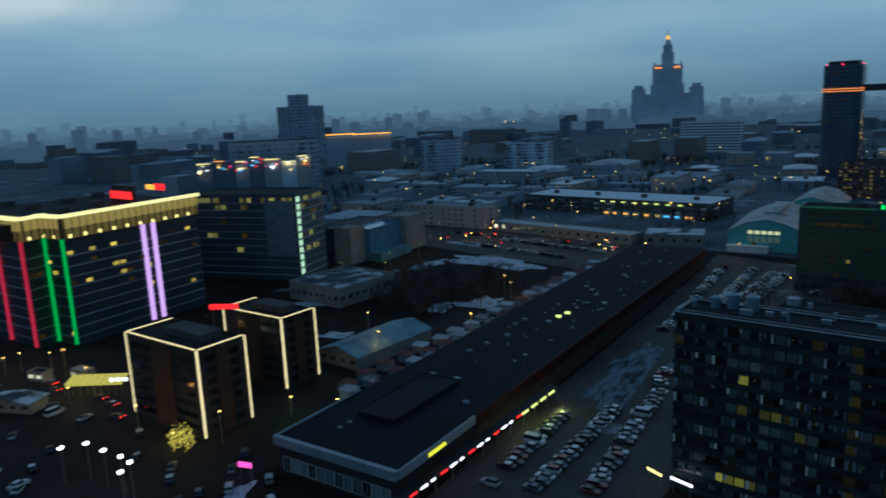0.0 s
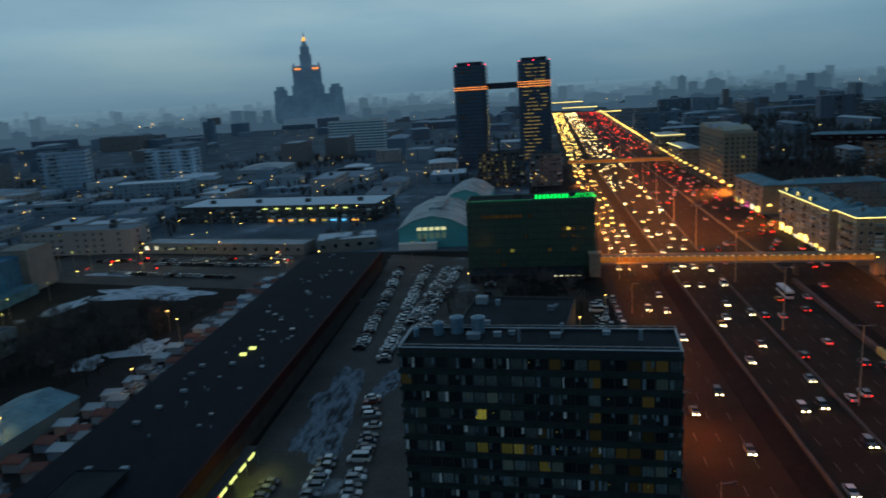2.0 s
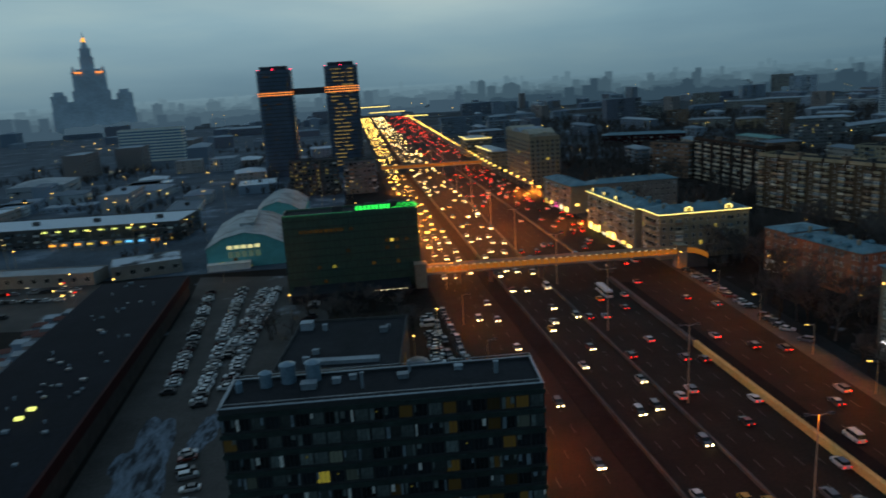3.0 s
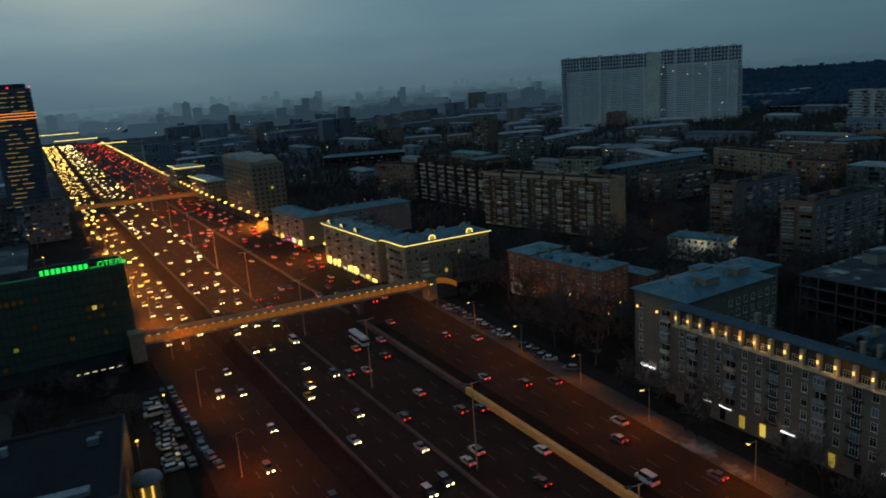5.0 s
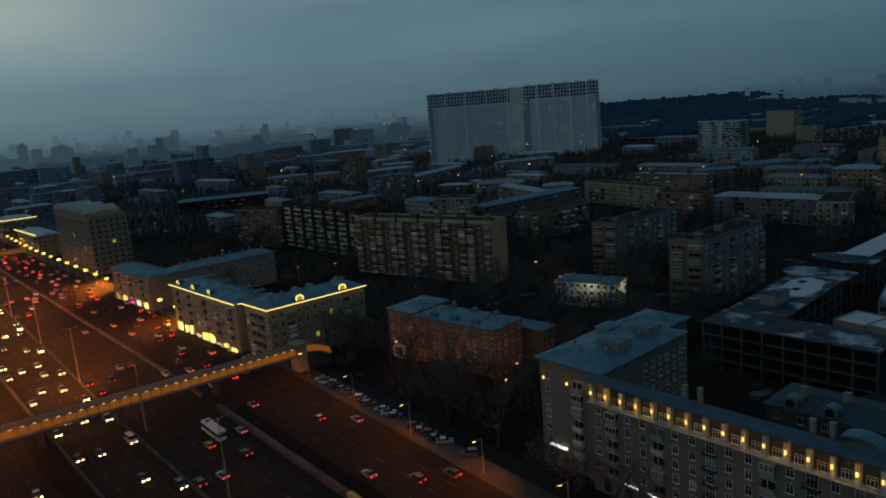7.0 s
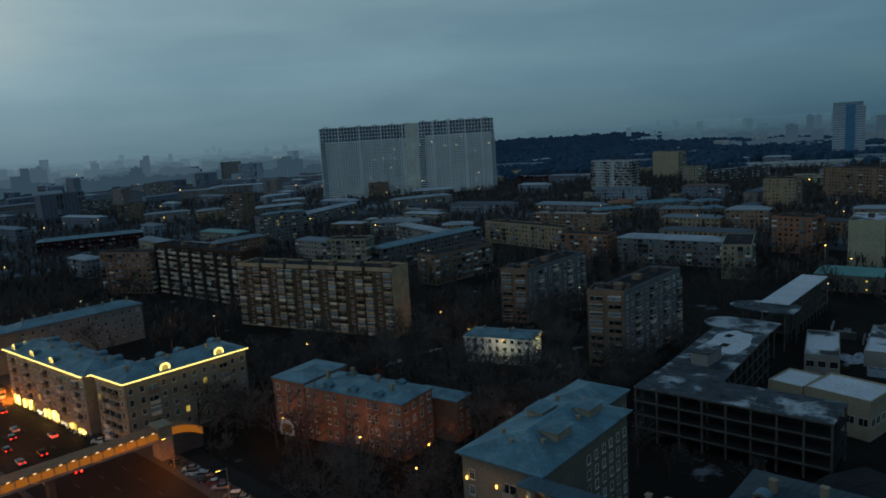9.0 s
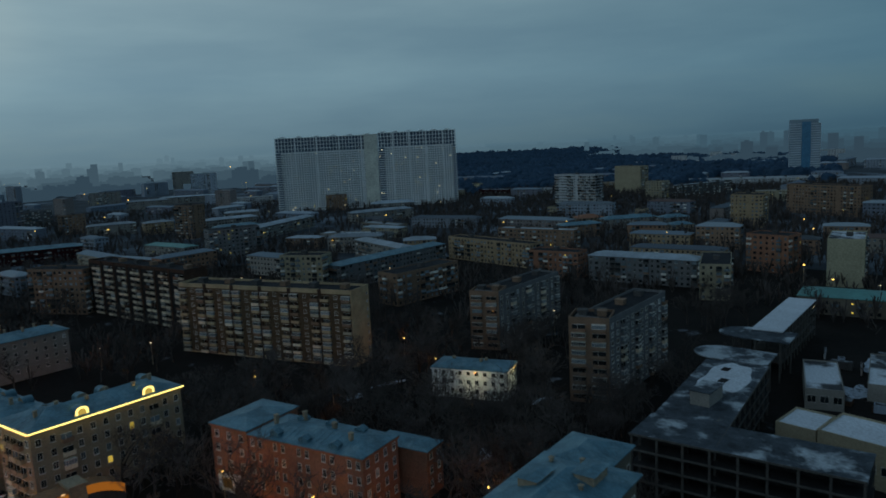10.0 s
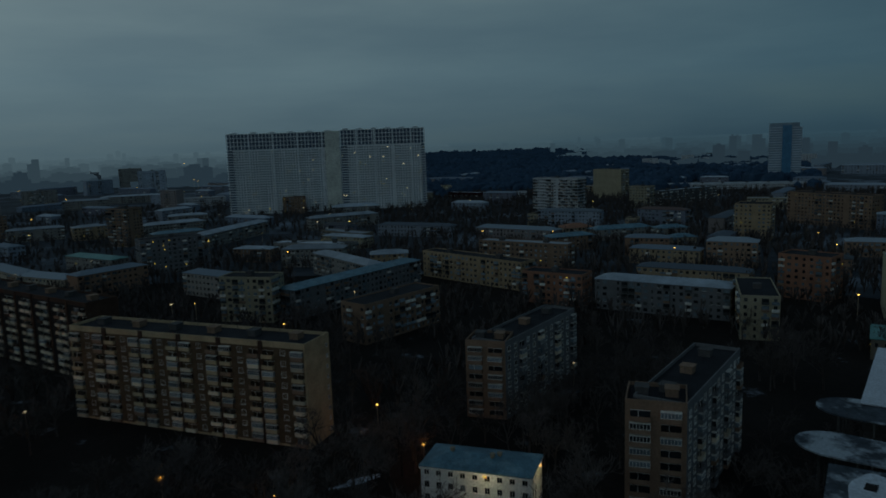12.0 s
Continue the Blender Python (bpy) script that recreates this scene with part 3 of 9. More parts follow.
LEFT = edge([(-400, 62), (140, 20), (300, 10), (677, -17), (1955, -104), (4800, -300)])
STRIP = edge([(-400, 92), (137, 47), (281, 35), (673, 5), (1955, -72), (4800, -270)])
MID = edge([(-400, 98), (161, 61.5), (290, 52), (667, 33), (1955, -45), (4800, -240)])
WALLX = edge([(-400, 115), (146, 84), (313, 76), (664, 50), (1955, -20), (4800, -215)])
RIGHT = edge([(-400, 122), (128, 107), (300, 106), (430, 96), (664, 76), (1955, 10), (4800, -180)])

bm = bmesh.new()
ring_r = [0, 120, 300, 460, 700, 1500, 3000, 4800]
prev = None
for r in ring_r:
    if r == 0:
        prev = [bm.verts.new((50, 250, -0.1))]
        continue
    cur = [bm.verts.new((50 + r * math.cos(6.28318 * i / 48), 250 + r * math.sin(6.28318 * i / 48), -0.1)) for i in range(48)]
    for i in range(48):
        j = (i + 1) % 48
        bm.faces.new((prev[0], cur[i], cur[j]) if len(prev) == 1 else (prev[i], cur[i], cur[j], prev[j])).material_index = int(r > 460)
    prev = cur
single("ground", bm, ["earth", "far_ground"], I4, "dark thawed earth with patches of old snow, haze-tinted far off", "ground", kind="structure")


def ribbon(name, fa, fb, y0, y1, z, material, label, step=40, thick=0.0, category="road"):
    bm = bmesh.new()
    n = max(1, int((y1 - y0) / step))
    rows = []
    for i in range(n + 1):
        y = y0 + (y1 - y0) * i / n
        rows.append([bm.verts.new((fa(y), y, z)), bm.verts.new((fb(y), y, z))] + ([bm.verts.new((fa(y), y, z - thick)), bm.verts.new((fb(y), y, z - thick))] if thick else []))
    for a, b in zip(rows, rows[1:]):
        bm.faces.new((a[0], a[1], b[1], b[0]))
        if thick:
            bm.faces.new((a[0], b[0], b[2], a[2]))
            bm.faces.new((a[1], a[3], b[3], b[1]))
    return single(name, bm, material, I4, label, category, kind="structure")


ribbon("road", lambda y: LEFT(y) - 1, lambda y: RIGHT(y) + 1, -400, 4600, -0.02, "asphalt", "worn dark asphalt of a very wide avenue")
ribbon("pavement_west", lambda y: LEFT(y) - 5, lambda y: LEFT(y) - 1, -400, 1900, 0.13, "paving", "paved walk along the avenue", thick=0.3, category="pavement")
ribbon("pavement_east", lambda y: RIGHT(y) + 8, lambda y: RIGHT(y) + 13, -400, 1900, 0.13, "paving", "paved walk before the houses", thick=0.3, category="pavement")
ribbon("road_verge", lambda y: STRIP(y) - 6.5, lambda y: STRIP(y) - 1.0, -400, 1900, 0.13, "earth", "bare verge between the side road and the main lanes", thick=0.3, category="verge")
ribbon("parking_strip", lambda y: RIGHT(y) + 1, lambda y: RIGHT(y) + 8, -400, 1400, -0.01, "asphalt_lot", "asphalt parking strip beside the side road", category="parking")
# low walls along the main lanes
def low_wall(name, f, y0, y1, w, h, material, label):
    return ribbon(name, lambda y: f(y) - w / 2, lambda y: f(y) + w / 2, y0, y1, h, material, label, 30, h + 0.3, "wall")


# near-black that paints the retaining wall's shadow onto the verge
M["verge_soil"] = mat("verge_soil", (0.009, 0.009, 0.010), 0.95, 0.3, 0.1, 2, 0.3)
low_wall("wall_strip", STRIP, -300, 1500, 0.5, 1.0, "concrete_dark", "dark concrete crash barrier along the main lanes")
low_wall("wall_mid", MID, -300, 1500, 0.6, 0.8, "concrete_dark", "dark concrete barrier between the carriageways")
# only the near stretch has lamplight in its colour; the others stay dark
low_wall("wall_east", WALLX, -300, 205, 1.2, 1.8, "barrier", "retaining wall beside the side road, lamplight painted on as ochre")
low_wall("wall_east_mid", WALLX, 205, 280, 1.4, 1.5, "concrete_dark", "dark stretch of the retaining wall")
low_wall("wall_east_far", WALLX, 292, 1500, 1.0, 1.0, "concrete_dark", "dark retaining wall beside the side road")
ribbon("verge_east", lambda y: WALLX(y) + 0.81, lambda y: WALLX(y) + 6.0, -300, 275, 0.2, "verge_soil", "verge behind the retaining wall, painted near-black as its shadow", thick=0.4, category="verge")


# lane marks: broken lines, joined
def lanes():
    pile = Pile()
    for fa, fb, n in ((LEFT, lambda y: STRIP(y) - 6.5, 4), (STRIP, MID, 4), (MID, WALLX, 5), (lambda y: WALLX(y) + 4.5, RIGHT, 4)):
        for k in range(1, n):
            y = 60.0
            while y < 700:
                x0, x1 = [fa(q) + (fb(q) - fa(q)) * k / n for q in (y, y + 4)]
                pile.quad([(x0 - 0.06, y, 0.0), (x0 + 0.06, y, 0.0), (x1 + 0.06, y + 4, 0.0), (x1 - 0.06, y + 4, 0.0)])
                y += 11
    ob = new("lane_mark", pile.mesh("lane_mark", ["marking"]))
    tagged(ob, "worn white broken lane lines on the asphalt", "road marking", kind="stuff")


lanes()

# car park west of the avenue
bm = bmesh.new()
pts = [(-66, 40), (-30, 40), (-30, 100), (-33, 320), (-98, 335), (-93, 300), (-73, 95)]
bm.faces.new([bm.verts.new((x, y, 0.0)) for x, y in pts])
single("car_park", bm, "asphalt_lot", I4, "asphalt car park with patches of trodden snow", "car park", kind="structure")
bm = bmesh.new()
bm.faces.new([bm.verts.new((x, y, 0.0)) for x, y in [(-30, 117), (9, 117), (6, 262), (-32, 262)]])
single("hotel_yard", bm, "asphalt", I4, "asphalt yard between the office block and the hotel", "yard", kind="structure")
bm = bmesh.new()
bm.faces.new([bm.verts.new((x, y, 0.0)) for x, y in [(-330, -40), (-108, -40), (-108, 60), (-128, 300), (-140, 300), (-160, 100), (-330, 60)]])
single("plaza", bm, "paving", I4, "dark paved square before the shopping centre", "square", kind="structure")
bm = bmesh.new()
bm.faces.new([bm.verts.new((x, y, 0.0)) for x, y in [(-300, 290), (-130, 270), (-128, 335), (-290, 345)]])
single("market_yard", bm, "asphalt_lot", I4, "crowded asphalt yard with dirty snow", "yard", kind="structure")

bm = bmesh.new()
bm.faces.new([bm.verts.new((x, y, -0.05)) for x, y in [(-36, 340), (-110, 1900), (-1500, 1900), (-1500, 150), (-420, 150), (-340, 346)]][::-1])
single("works_yard", bm, "works_ground", I4, "yards of slushy asphalt, paled for haze, between the works buildings", "yard", kind="structure")

# ---------------------------------------------------------------- west of the avenue
RW = random.Random(11)


M["spandrel_dark"] = mat("spandrel_dark", (0.032, 0.050, 0.046), 0.4, 0.45, 0.35, 1.6, 0.05)
M["win_office"] = glow("win_office", (0.80, 0.74, 0.10), 0.16, 0.6)
M["win_half"] = glow("win_half", (0.62, 0.60, 0.12), 0.05, 0.4)
M["win_faint"] = glow("win_faint", (0.55, 0.44, 0.10), 0.012, 0.9)
M["win_cold"] = glow("win_cold", (0.30, 0.52, 0.50), 0.016, 0.9)


def office_block():
    """Twelve-storey office block: banded curtain wall, railed roof, vents."""
    m, L = frame_at((-30, 103), (16, 103))
    D, H = 10.5, 38.0
    b = thing("office_building", m, "dark glass office block with few lit windows and railed roof", "office building")
    body(b, L, D, H, "frame_dark", "tar", 0.35)
    fh = 3.05
    lit = {}
    for f in range(12):
        for k in (15, 18, 19):
            if RW.random() < (0.75 if k < 19 else 0.35):
                lit[(k, f)] = "win_faint"
        for k in range(22):
            if (k, f) not in lit and RW.random() < 0.10:
                lit[(k, f)] = RW.choice(("win_cold", "win_cold", "win_faint"))
    for k, f in ((6, 8), (4, 1), (5, 1), (6, 1), (13, 1), (14, 1), (14, 0), (17, 0)):
        lit[(k, f)] = "win_office"
    for k, f in ((6, 6), (8, 6), (9, 6), (7, 1), (11, 5)):
        lit[(k, f)] = "win_half"
    facade(b, L, D, "f", 12, 1.3, fh, "w", 1.92, 1.95, RW, "frame_dark", 0.0, 0.42, bay=2.09, pale_mat="curtain", litmap=lit, sill=False, mull=2)
    facade(b, L, D, "r", 12, 1.3, fh, "w", 1.75, 1.95, RW, "frame_dark", 0.0, 0.6, bay=2.7, pale_mat="curtain", sill=False)
    facade(b, L, D, "l", 12, 1.3, fh, "w", 1.75, 1.95, RW, "frame_dark", 0.0, 0.6, bay=2.7, pale_mat="curtain", sill=False)
    for f in range(13):
        bm = bmesh.new()
        ring_box(bm, -0.22, -0.22, L + 0.22, D + 0.22, f * fh + 0.25, f * fh + 0.95, 0.2)
        part("spandrel", bm, "spandrel_dark", b)
    bm = bmesh.new()
    ring_box(bm, -0.1, -0.1, L + 0.1, D + 0.1, H + 0.36, H + 0.46, 0.4)
    part("coping", bm, "tin_grey", b, "pale metal roof coping")
    # half-drawn curtains, blinds and a few small lamps seen in the windows
    pile = Pile()
    n = round(L / 2.09)
    for f in range(12):
        for k in range(n):
            x, z = (k + 0.5) * L / n, 1.3 + f * fh
            for side in (-1, 1):
                q = RW.random()
                if q < 0.42:
                    w, h = RW.uniform(0.18, 0.62), RW.choice((1.75, 1.75, 1.1, 0.7))
                    x0 = x - 0.88 if side < 0 else x + 0.88 - w
                    pile.box(I4, x0, -0.15, z + 1.85 - h, x0 + w, -0.05, z + 1.85, 0 if q < 0.2 else (1 if q < 0.36 else 2))
            if RW.random() < 0.05:
                pile.box(I4, x - 0.1, -0.16, z + 1.2, x + 0.15, -0.05, z + 1.42, 3)
    part("curtains", pile.mesh("curtains", ["curtain", "glass_pale", "frame_white", "win_half"]), None, b, "half-drawn pale curtains and blinds")["kind"] = "stuff"
    # roof rail
    for x0, y0, x1, y1 in ((0.2, 0.2, L - 0.2, 0.2), (L - 0.2, 0.2, L - 0.2, D - 0.2), (0.2, 0.2, 0.2, D - 0.2), (0.2, D - 0.2, L - 0.2, D - 0.2)):
        bm = bmesh.new()
        tube(bm, (x0, y0, H + 0.95), (x1, y1, H + 0.95), 0.07, 0.07, 4)
        tube(bm, (x0, y0, H + 0.45), (x1, y1, H + 0.45), 0.06, 0.06, 4)
        n = int(math.hypot(x1 - x0, y1 - y0) / 2.3)
        for i in range(n + 1):
            x, y = x0 + (x1 - x0) * i / n, y0 + (y1 - y0) * i / n
            tube(bm, (x, y, H), (x, y, H + 0.95), 0.04, 0.04, 4)
        part("roof_rail", bm, "steel", b)
    for x, y, r, h in ((5.4, 7.8, 0.9, 2.2), (8.6, 8.9, 1.15, 2.9), (12.4, 8.9, 1.15, 2.9), (1.6, 6.6, 0.5, 1.4)):
        bm = bmesh.new()
        tube(bm, (x, y, H), (x, y, H + h), r, r, 16, cap=True)
        tube(bm, (x, y, H + h), (x, y, H + h + 0.4), r * 1.15, r * 0.3, 16, cap=True)
        part("vent_pipe", bm, "vent_blue", b, "blue-grey metal vent stack")
    for x, y, w, d, h in ((20, 4.4, 0.4, 0.4, 2.4), (16, 7, 1.2, 0.8, 0.8), (18.4, 8, 1.0, 0.8, 0.7), (34.5, 8.6, 1.2, 1.0, 0.6), (12, 6, 2.2, 1.6, 0.9), (26, 7, 1.6, 1.2, 0.7), (40, 6, 0.6, 0.6, 1.8), (27, 9.2, 0.4, 0.4, 1.7)):
        bm = bmesh.new()
        box(bm, x - w / 2, y - d / 2, H, x + w / 2, y + d / 2, H + h)
        box(bm, x - w / 2 - 0.1, y - d / 2 - 0.1, H + h, x + w / 2 + 0.1, y + d / 2 + 0.1, H + h + 0.08, 0, True)
        part("roof_vent", bm, "tin_grey", b)


office_block()


def arcade_building():
    """Low building behind the office block: flat roof, pale arched front, lit posters on its side."""
    m, L = frame_at((-38, 179), (-6, 177))
    D, H = 39, 12.5
    b = thing("arcade_building", m, "low flat-roofed building with a pale arched front", "building")
    body(b, L, D, H, "concrete_dark", "tar", 0.7)
    bm = bmesh.new()
    box(bm, 0, -0.4, 0, L, 0, H + 0.3)
    part("front_panel", bm, "stucco_grey", b)
    for k in range(4):
        bm = bmesh.new()
        x = 12.5 + k * 4.2
        pts = [(x - 1.4, 1)] + [(x - 1.4 * math.cos(math.pi * i / 10), 6.4 + 1.5 * math.sin(math.pi * i / 10)) for i in range(11)] + [(x + 1.4, 1)]
        v = [bm.verts.new((px, -0.52, pz)) for px, pz in pts]
        w = [bm.verts.new((px, -0.40, pz)) for px, pz in pts]
        bm.faces.new(v)
        for i in range(len(v)):
            j = (i + 1) % len(v)
            bm.faces.new((v[j], v[i], w[i], w[j]))
        part("arch_window", bm, "glass_dark", b)
    for k in range(2):
        bm = bmesh.new()
        box(bm, 2.2 + 5 * k if k == 0 else L - 5.2, -0.55, 2, (2.2 if k == 0 else L - 5.2) + 3.2, -0.4, 10.5, 0, True)
        part("front_band", bm, "stucco_warm", b)
    for x, y, w, d, h in ((3, 33, 3.5, 3.0, 2.2), (8.5, 31, 1.2, 1.2, 1.8), (26, 27, 2.2, 1.6, 1.4), (9, 12, 1.6, 1.2, 1.3), (7.5, 6, 1.5, 1.3, 1.6), (27, 30, 1.0, 1.0, 1.0)):
        bm = bmesh.new()
        box(bm, x - w / 2, y - d / 2, H, x + w / 2, y + d / 2, H + h)
        box(bm, x - w / 2 - 0.1, y - d / 2 - 0.1, H + h, x + w / 2 + 0.1, y + d / 2 + 0.1, H + h + 0.1, 0, True)
        part("roof_unit", bm, "tin_grey", b)
    bm = bmesh.new()
    box(bm, 8.5, 4.2, H, 26.5, 6.6, H + 0.9)
    for k in range(9):
        box(bm, 8.7 + k * 2, 4.1, H + 0.9, 10.4 + k * 2, 6.7, H + 1.0, 0, True)
    part("skylight", bm, "tin_grey", b, "long grey rooflight")
    for k in range(3):
        bm = bmesh.new()
        box(bm, L + 0.02, 3 + k * 6.5, 2.5, L + 0.25, 7.2 + k * 6.5, 8.5, 0, True)
        part("poster", bm, "win_dim", b, "dim lit advertising panel")


arcade_building()


def rotunda():
    b = thing("rotunda", pose(-1.5, 196, 0), "small round pavilion with two columns glowing for lamplight, domed roof", "pavilion")
    bm = bmesh.new()
    tube(bm, (0, 0, 0), (0, 0, 5.2), 2.6, 2.6, 20)
    part("wall", bm, "stucco_warm", b)
    bm = bmesh.new()
    prev = 3.5
    for i in range(5):
        a0, a1 = math.pi / 2 * i / 5, math.pi / 2 * (i + 1) / 5
        tube(bm, (0, 0, 5.2 + 1.8 * math.sin(a0)), (0, 0, 5.2 + 1.8 * math.sin(a1)), 3.5 * math.cos(a0), max(0.02, 3.5 * math.cos(a1)), 20)
    part("dome", bm, "tin_grey", b)
    # two columns glow by emission in place of lamplight on them
    for i in range(10):
        a = 6.28318 * i / 10
        bm = bmesh.new()
        tube(bm, (3.1 * math.cos(a), 3.1 * math.sin(a), 0), (3.1 * math.cos(a), 3.1 * math.sin(a), 5.2), 0.22, 0.2, 8)
        part("column", bm, "arch_light" if i in (7, 8) else "stucco", b)


rotunda()


def hotel():
    """Ten-storey green-glass hotel with a lit roof sign, on a low podium."""
    m, L = frame_at((-51, 293), (3, 296))
    D, H = 15, 32.0
    b = thing("hotel_building", m, "dark green glass hotel with a green lit roof sign", "hotel")
    body(b, L, D, H, "glass_green", "tar", 0.8)
    fh = 3.0
    for f in range(1, 11):
        bm = bmesh.new()
        ring_box(bm, -0.14, -0.14, L + 0.14, D + 0.14, f * fh + 0.2, f * fh + 0.42, 0.12)
        part("floor_band", bm, "frame_dark", b)
    for k in range(28):
        bm = bmesh.new()
        x = L * k / 27
        box(bm, x - 0.07, -0.18, 4, x + 0.07, 0, H)
        part("mullion", bm, "frame_dark", b)
    # the dim row on floor 8 draws yellow reflections in the glass as glow
    for k, f, mt in ((3, 8, "win_dim"), (4, 8, "win_dim"), (5, 8, "win_dim"), (6, 8, "win_dim"), (7, 8, "win_dim"), (8, 8, "win_dim"), (9, 8, "win_dim"), (10, 8, "win_dim"), (11, 8, "win_dim"), (13, 8, "win_dim"),
                     (20, 6, "win_dim"), (21, 6, "win_yellow"), (22, 6, "win_dim"), (20, 5, "win_dim"), (22, 5, "win_dim"), (9, 3, "win_office"), (22, 3, "win_dim"), (6, 3, "win_dim"), (17, 3, "win_dim"), (24, 6, "win_dim"), (7, 1, "win_dim"), (12, 5, "win_dim")):
        ob = part("window", window_mesh(1.5, 1.5, mt, "frame_dark", 1, sill=False), None, b)
        ob.matrix_basis = pose(L * (k + 0.5) / 27, -0.02, f * fh + 0.9)
    # roof edge light and sign
    bm = bmesh.new()
    box(bm, 0.5, -0.2, H + 0.5, 28, -0.05, H + 0.62, 0, True)
    part("edge_light", bm, glow("edge_green", (0.03, 0.40, 0.16), 0.35), b, "thin green light line")
    bm = bmesh.new()
    box(bm, 29, 0.3, H + 0.4, L - 1.0, 0.5, H + 2.6, 0, True)
    part("sign_frame", bm, "frame_dark", b)
    bars = ((29.5, 0.9), (31.0, 1.1), (32.7, 1.0), (34.2, 1.1), (35.9, 1.0), (37.4, 1.1), (39.1, 1.0), (40.6, 1.1), (42.2, 1.0))
    for x, w in bars:
        bm = bmesh.new()
        box(bm, x, 0.05, H + 0.6, x + w, 0.28, H + 2.5, 0, True)
        part("sign_bar", bm, "sign_green", b, "green glowing bar")
    for x in (44.0, 44.7, 45.4):
        bm = bmesh.new()
        box(bm, x, 0.05, H + 0.7, x + 0.35, 0.28, H + 1.05, 0, True)
        part("sign_dot", bm, "sign_green", b)
    cu = bpy.data.curves.new("sign_text", "FONT")
    cu.body, cu.size, cu.extrude = "ОТЕЛЬ", 2.55, 0.08
    cu.materials.append(M["sign_green"])
    t = new("sign_text", cu)
    t.parent = b
    t.matrix_basis = pose(46.1, 0.1, H + 0.65, 90, 0, 0)
    tagged(t, "green glowing letters")
    for x, y in ((20, 6), (33, 8), (44, 9)):
        bm = bmesh.new()
        box(bm, x, y, H, x + 4, y + 3, H + 2.0)
        part("roof_hut", bm, "concrete_dark", b)
    # podium
    bm = bmesh.new()
    box(bm, 2, -14, 0, L - 5, 0, 3.4)
    part("podium", bm, "tar", b)
    for k in range(6):
        bm = bmesh.new()
        box(bm, 34 + k * 2.4, -14.15, 2.6, 35.3 + k * 2.4, -14.0, 2.9, 0, True)
        part("podium_lamp", bm, "win_white", b)


hotel()


def market_hall():
    """The long dark market hall with a stepped front, rooflights and a red side band."""
    b = thing("market_hall", pose(-105, 60, 0, 0, 0, 5.4), "very long low market hall with dark flat roof, red side", "hall")
    W, Ln, H = 33.5, 243, 8.5
    bm = bmesh.new()
    prism(bm, [(0, 0), (W, 0), (W, Ln), (0, Ln)], -0.3, H - 0.3, top=False)
    part("wall", bm, "tower_dark", b)
    bm = bmesh.new()
    box(bm, -0.5, 0.3, H - 0.3, W + 0.5, Ln, H)
    part("roof", bm, "tar_shed", b)
    bm = bmesh.new()
    box(bm, W + 0.02, 30, 5.6, W + 0.75, Ln, H + 0.15, 0, True)
    part("side_band", bm, "shed_red", b, "dark red fascia along the side")
    bm = bmesh.new()
    box(bm, -0.9, -0.9, H - 1.6, W + 0.6, 0.3, H + 0.5, 0, True)
    box(bm, -0.9, 0.3, H - 1.6, -0.5, 30, H + 0.5, 0, True)
    box(bm, W + 0.5, 0.3, H - 1.6, W + 0.9, 29.9, H + 0.5, 0, True)
    part("fascia", bm, "tin_grey", b, "grey metal fascia round the front")
    # raised part
    bm = bmesh.new()
    box(bm, 8.5, 18, H, 19.5, 46, H + 0.9)
    ring_box(bm, 8.2, 17.7, 19.8, 46.3, H + 0.9, H + 1.15, 0.25)
    part("raised_roof", bm, "tar", b)
    # glass front
    for k in range(12):
        ob = part("window", window_mesh(2.3, 3.4, "glass_pale" if k % 3 else "glass_dark", "frame_white", 1, sill=False), None, b)
        ob.matrix_basis = pose(2.2 + k * 2.6, 0, 0.8)
    bm = bmesh.new()
    box(bm, W + 0.9, 10.5, H - 1.2, W + 1.1, 17, H - 0.4, 0, True)
    part("sign_bar", bm, glow("sign_yellow", (0.9, 0.85, 0.03), 0.9), b, "yellow glowing sign")
    rr = random.Random(5)
    for k in range(70):
        y = rr.uniform(10, Ln - 4)
        x = rr.choice((0.30, 0.55, 0.8)) * W + rr.gauss(0, 1.8)
        if 7 < x < 21 and 16 < y < 48:
            continue
        s = rr.uniform(0.3, 0.7)
        bm = bmesh.new()
        if k % 3:
            box(bm, -s * 1.1, -s * 0.7, 0, s * 1.1, s * 0.7, s * 0.9)
            box(bm, -s * 1.2, -s * 0.8, s * 0.9, s * 1.2, s * 0.8, s * 1.0, 0, True)
        else:
            tube(bm, (0, 0, 0), (0, 0, s * 1.3), s * 0.4, s * 0.4, 8)
            tube(bm, (0, 0, s * 1.4), (0, 0, s * 1.75), s * 0.75, 0.05, 8)
        part("roof_vent", bm, "tin_grey" if k % 4 else "steel", b, m=pose(x, y, H, 0, 0, rr.uniform(-20, 20)))
    for x, y in ((18, 112), (19, 117)):
        bm = bmesh.new()
        box(bm, -0.9, -0.5, 0, 0.9, 0.5, 0.7)
        part("roof_lamp", bm, "platform_light", b, m=pose(x, y, H))


market_hall()


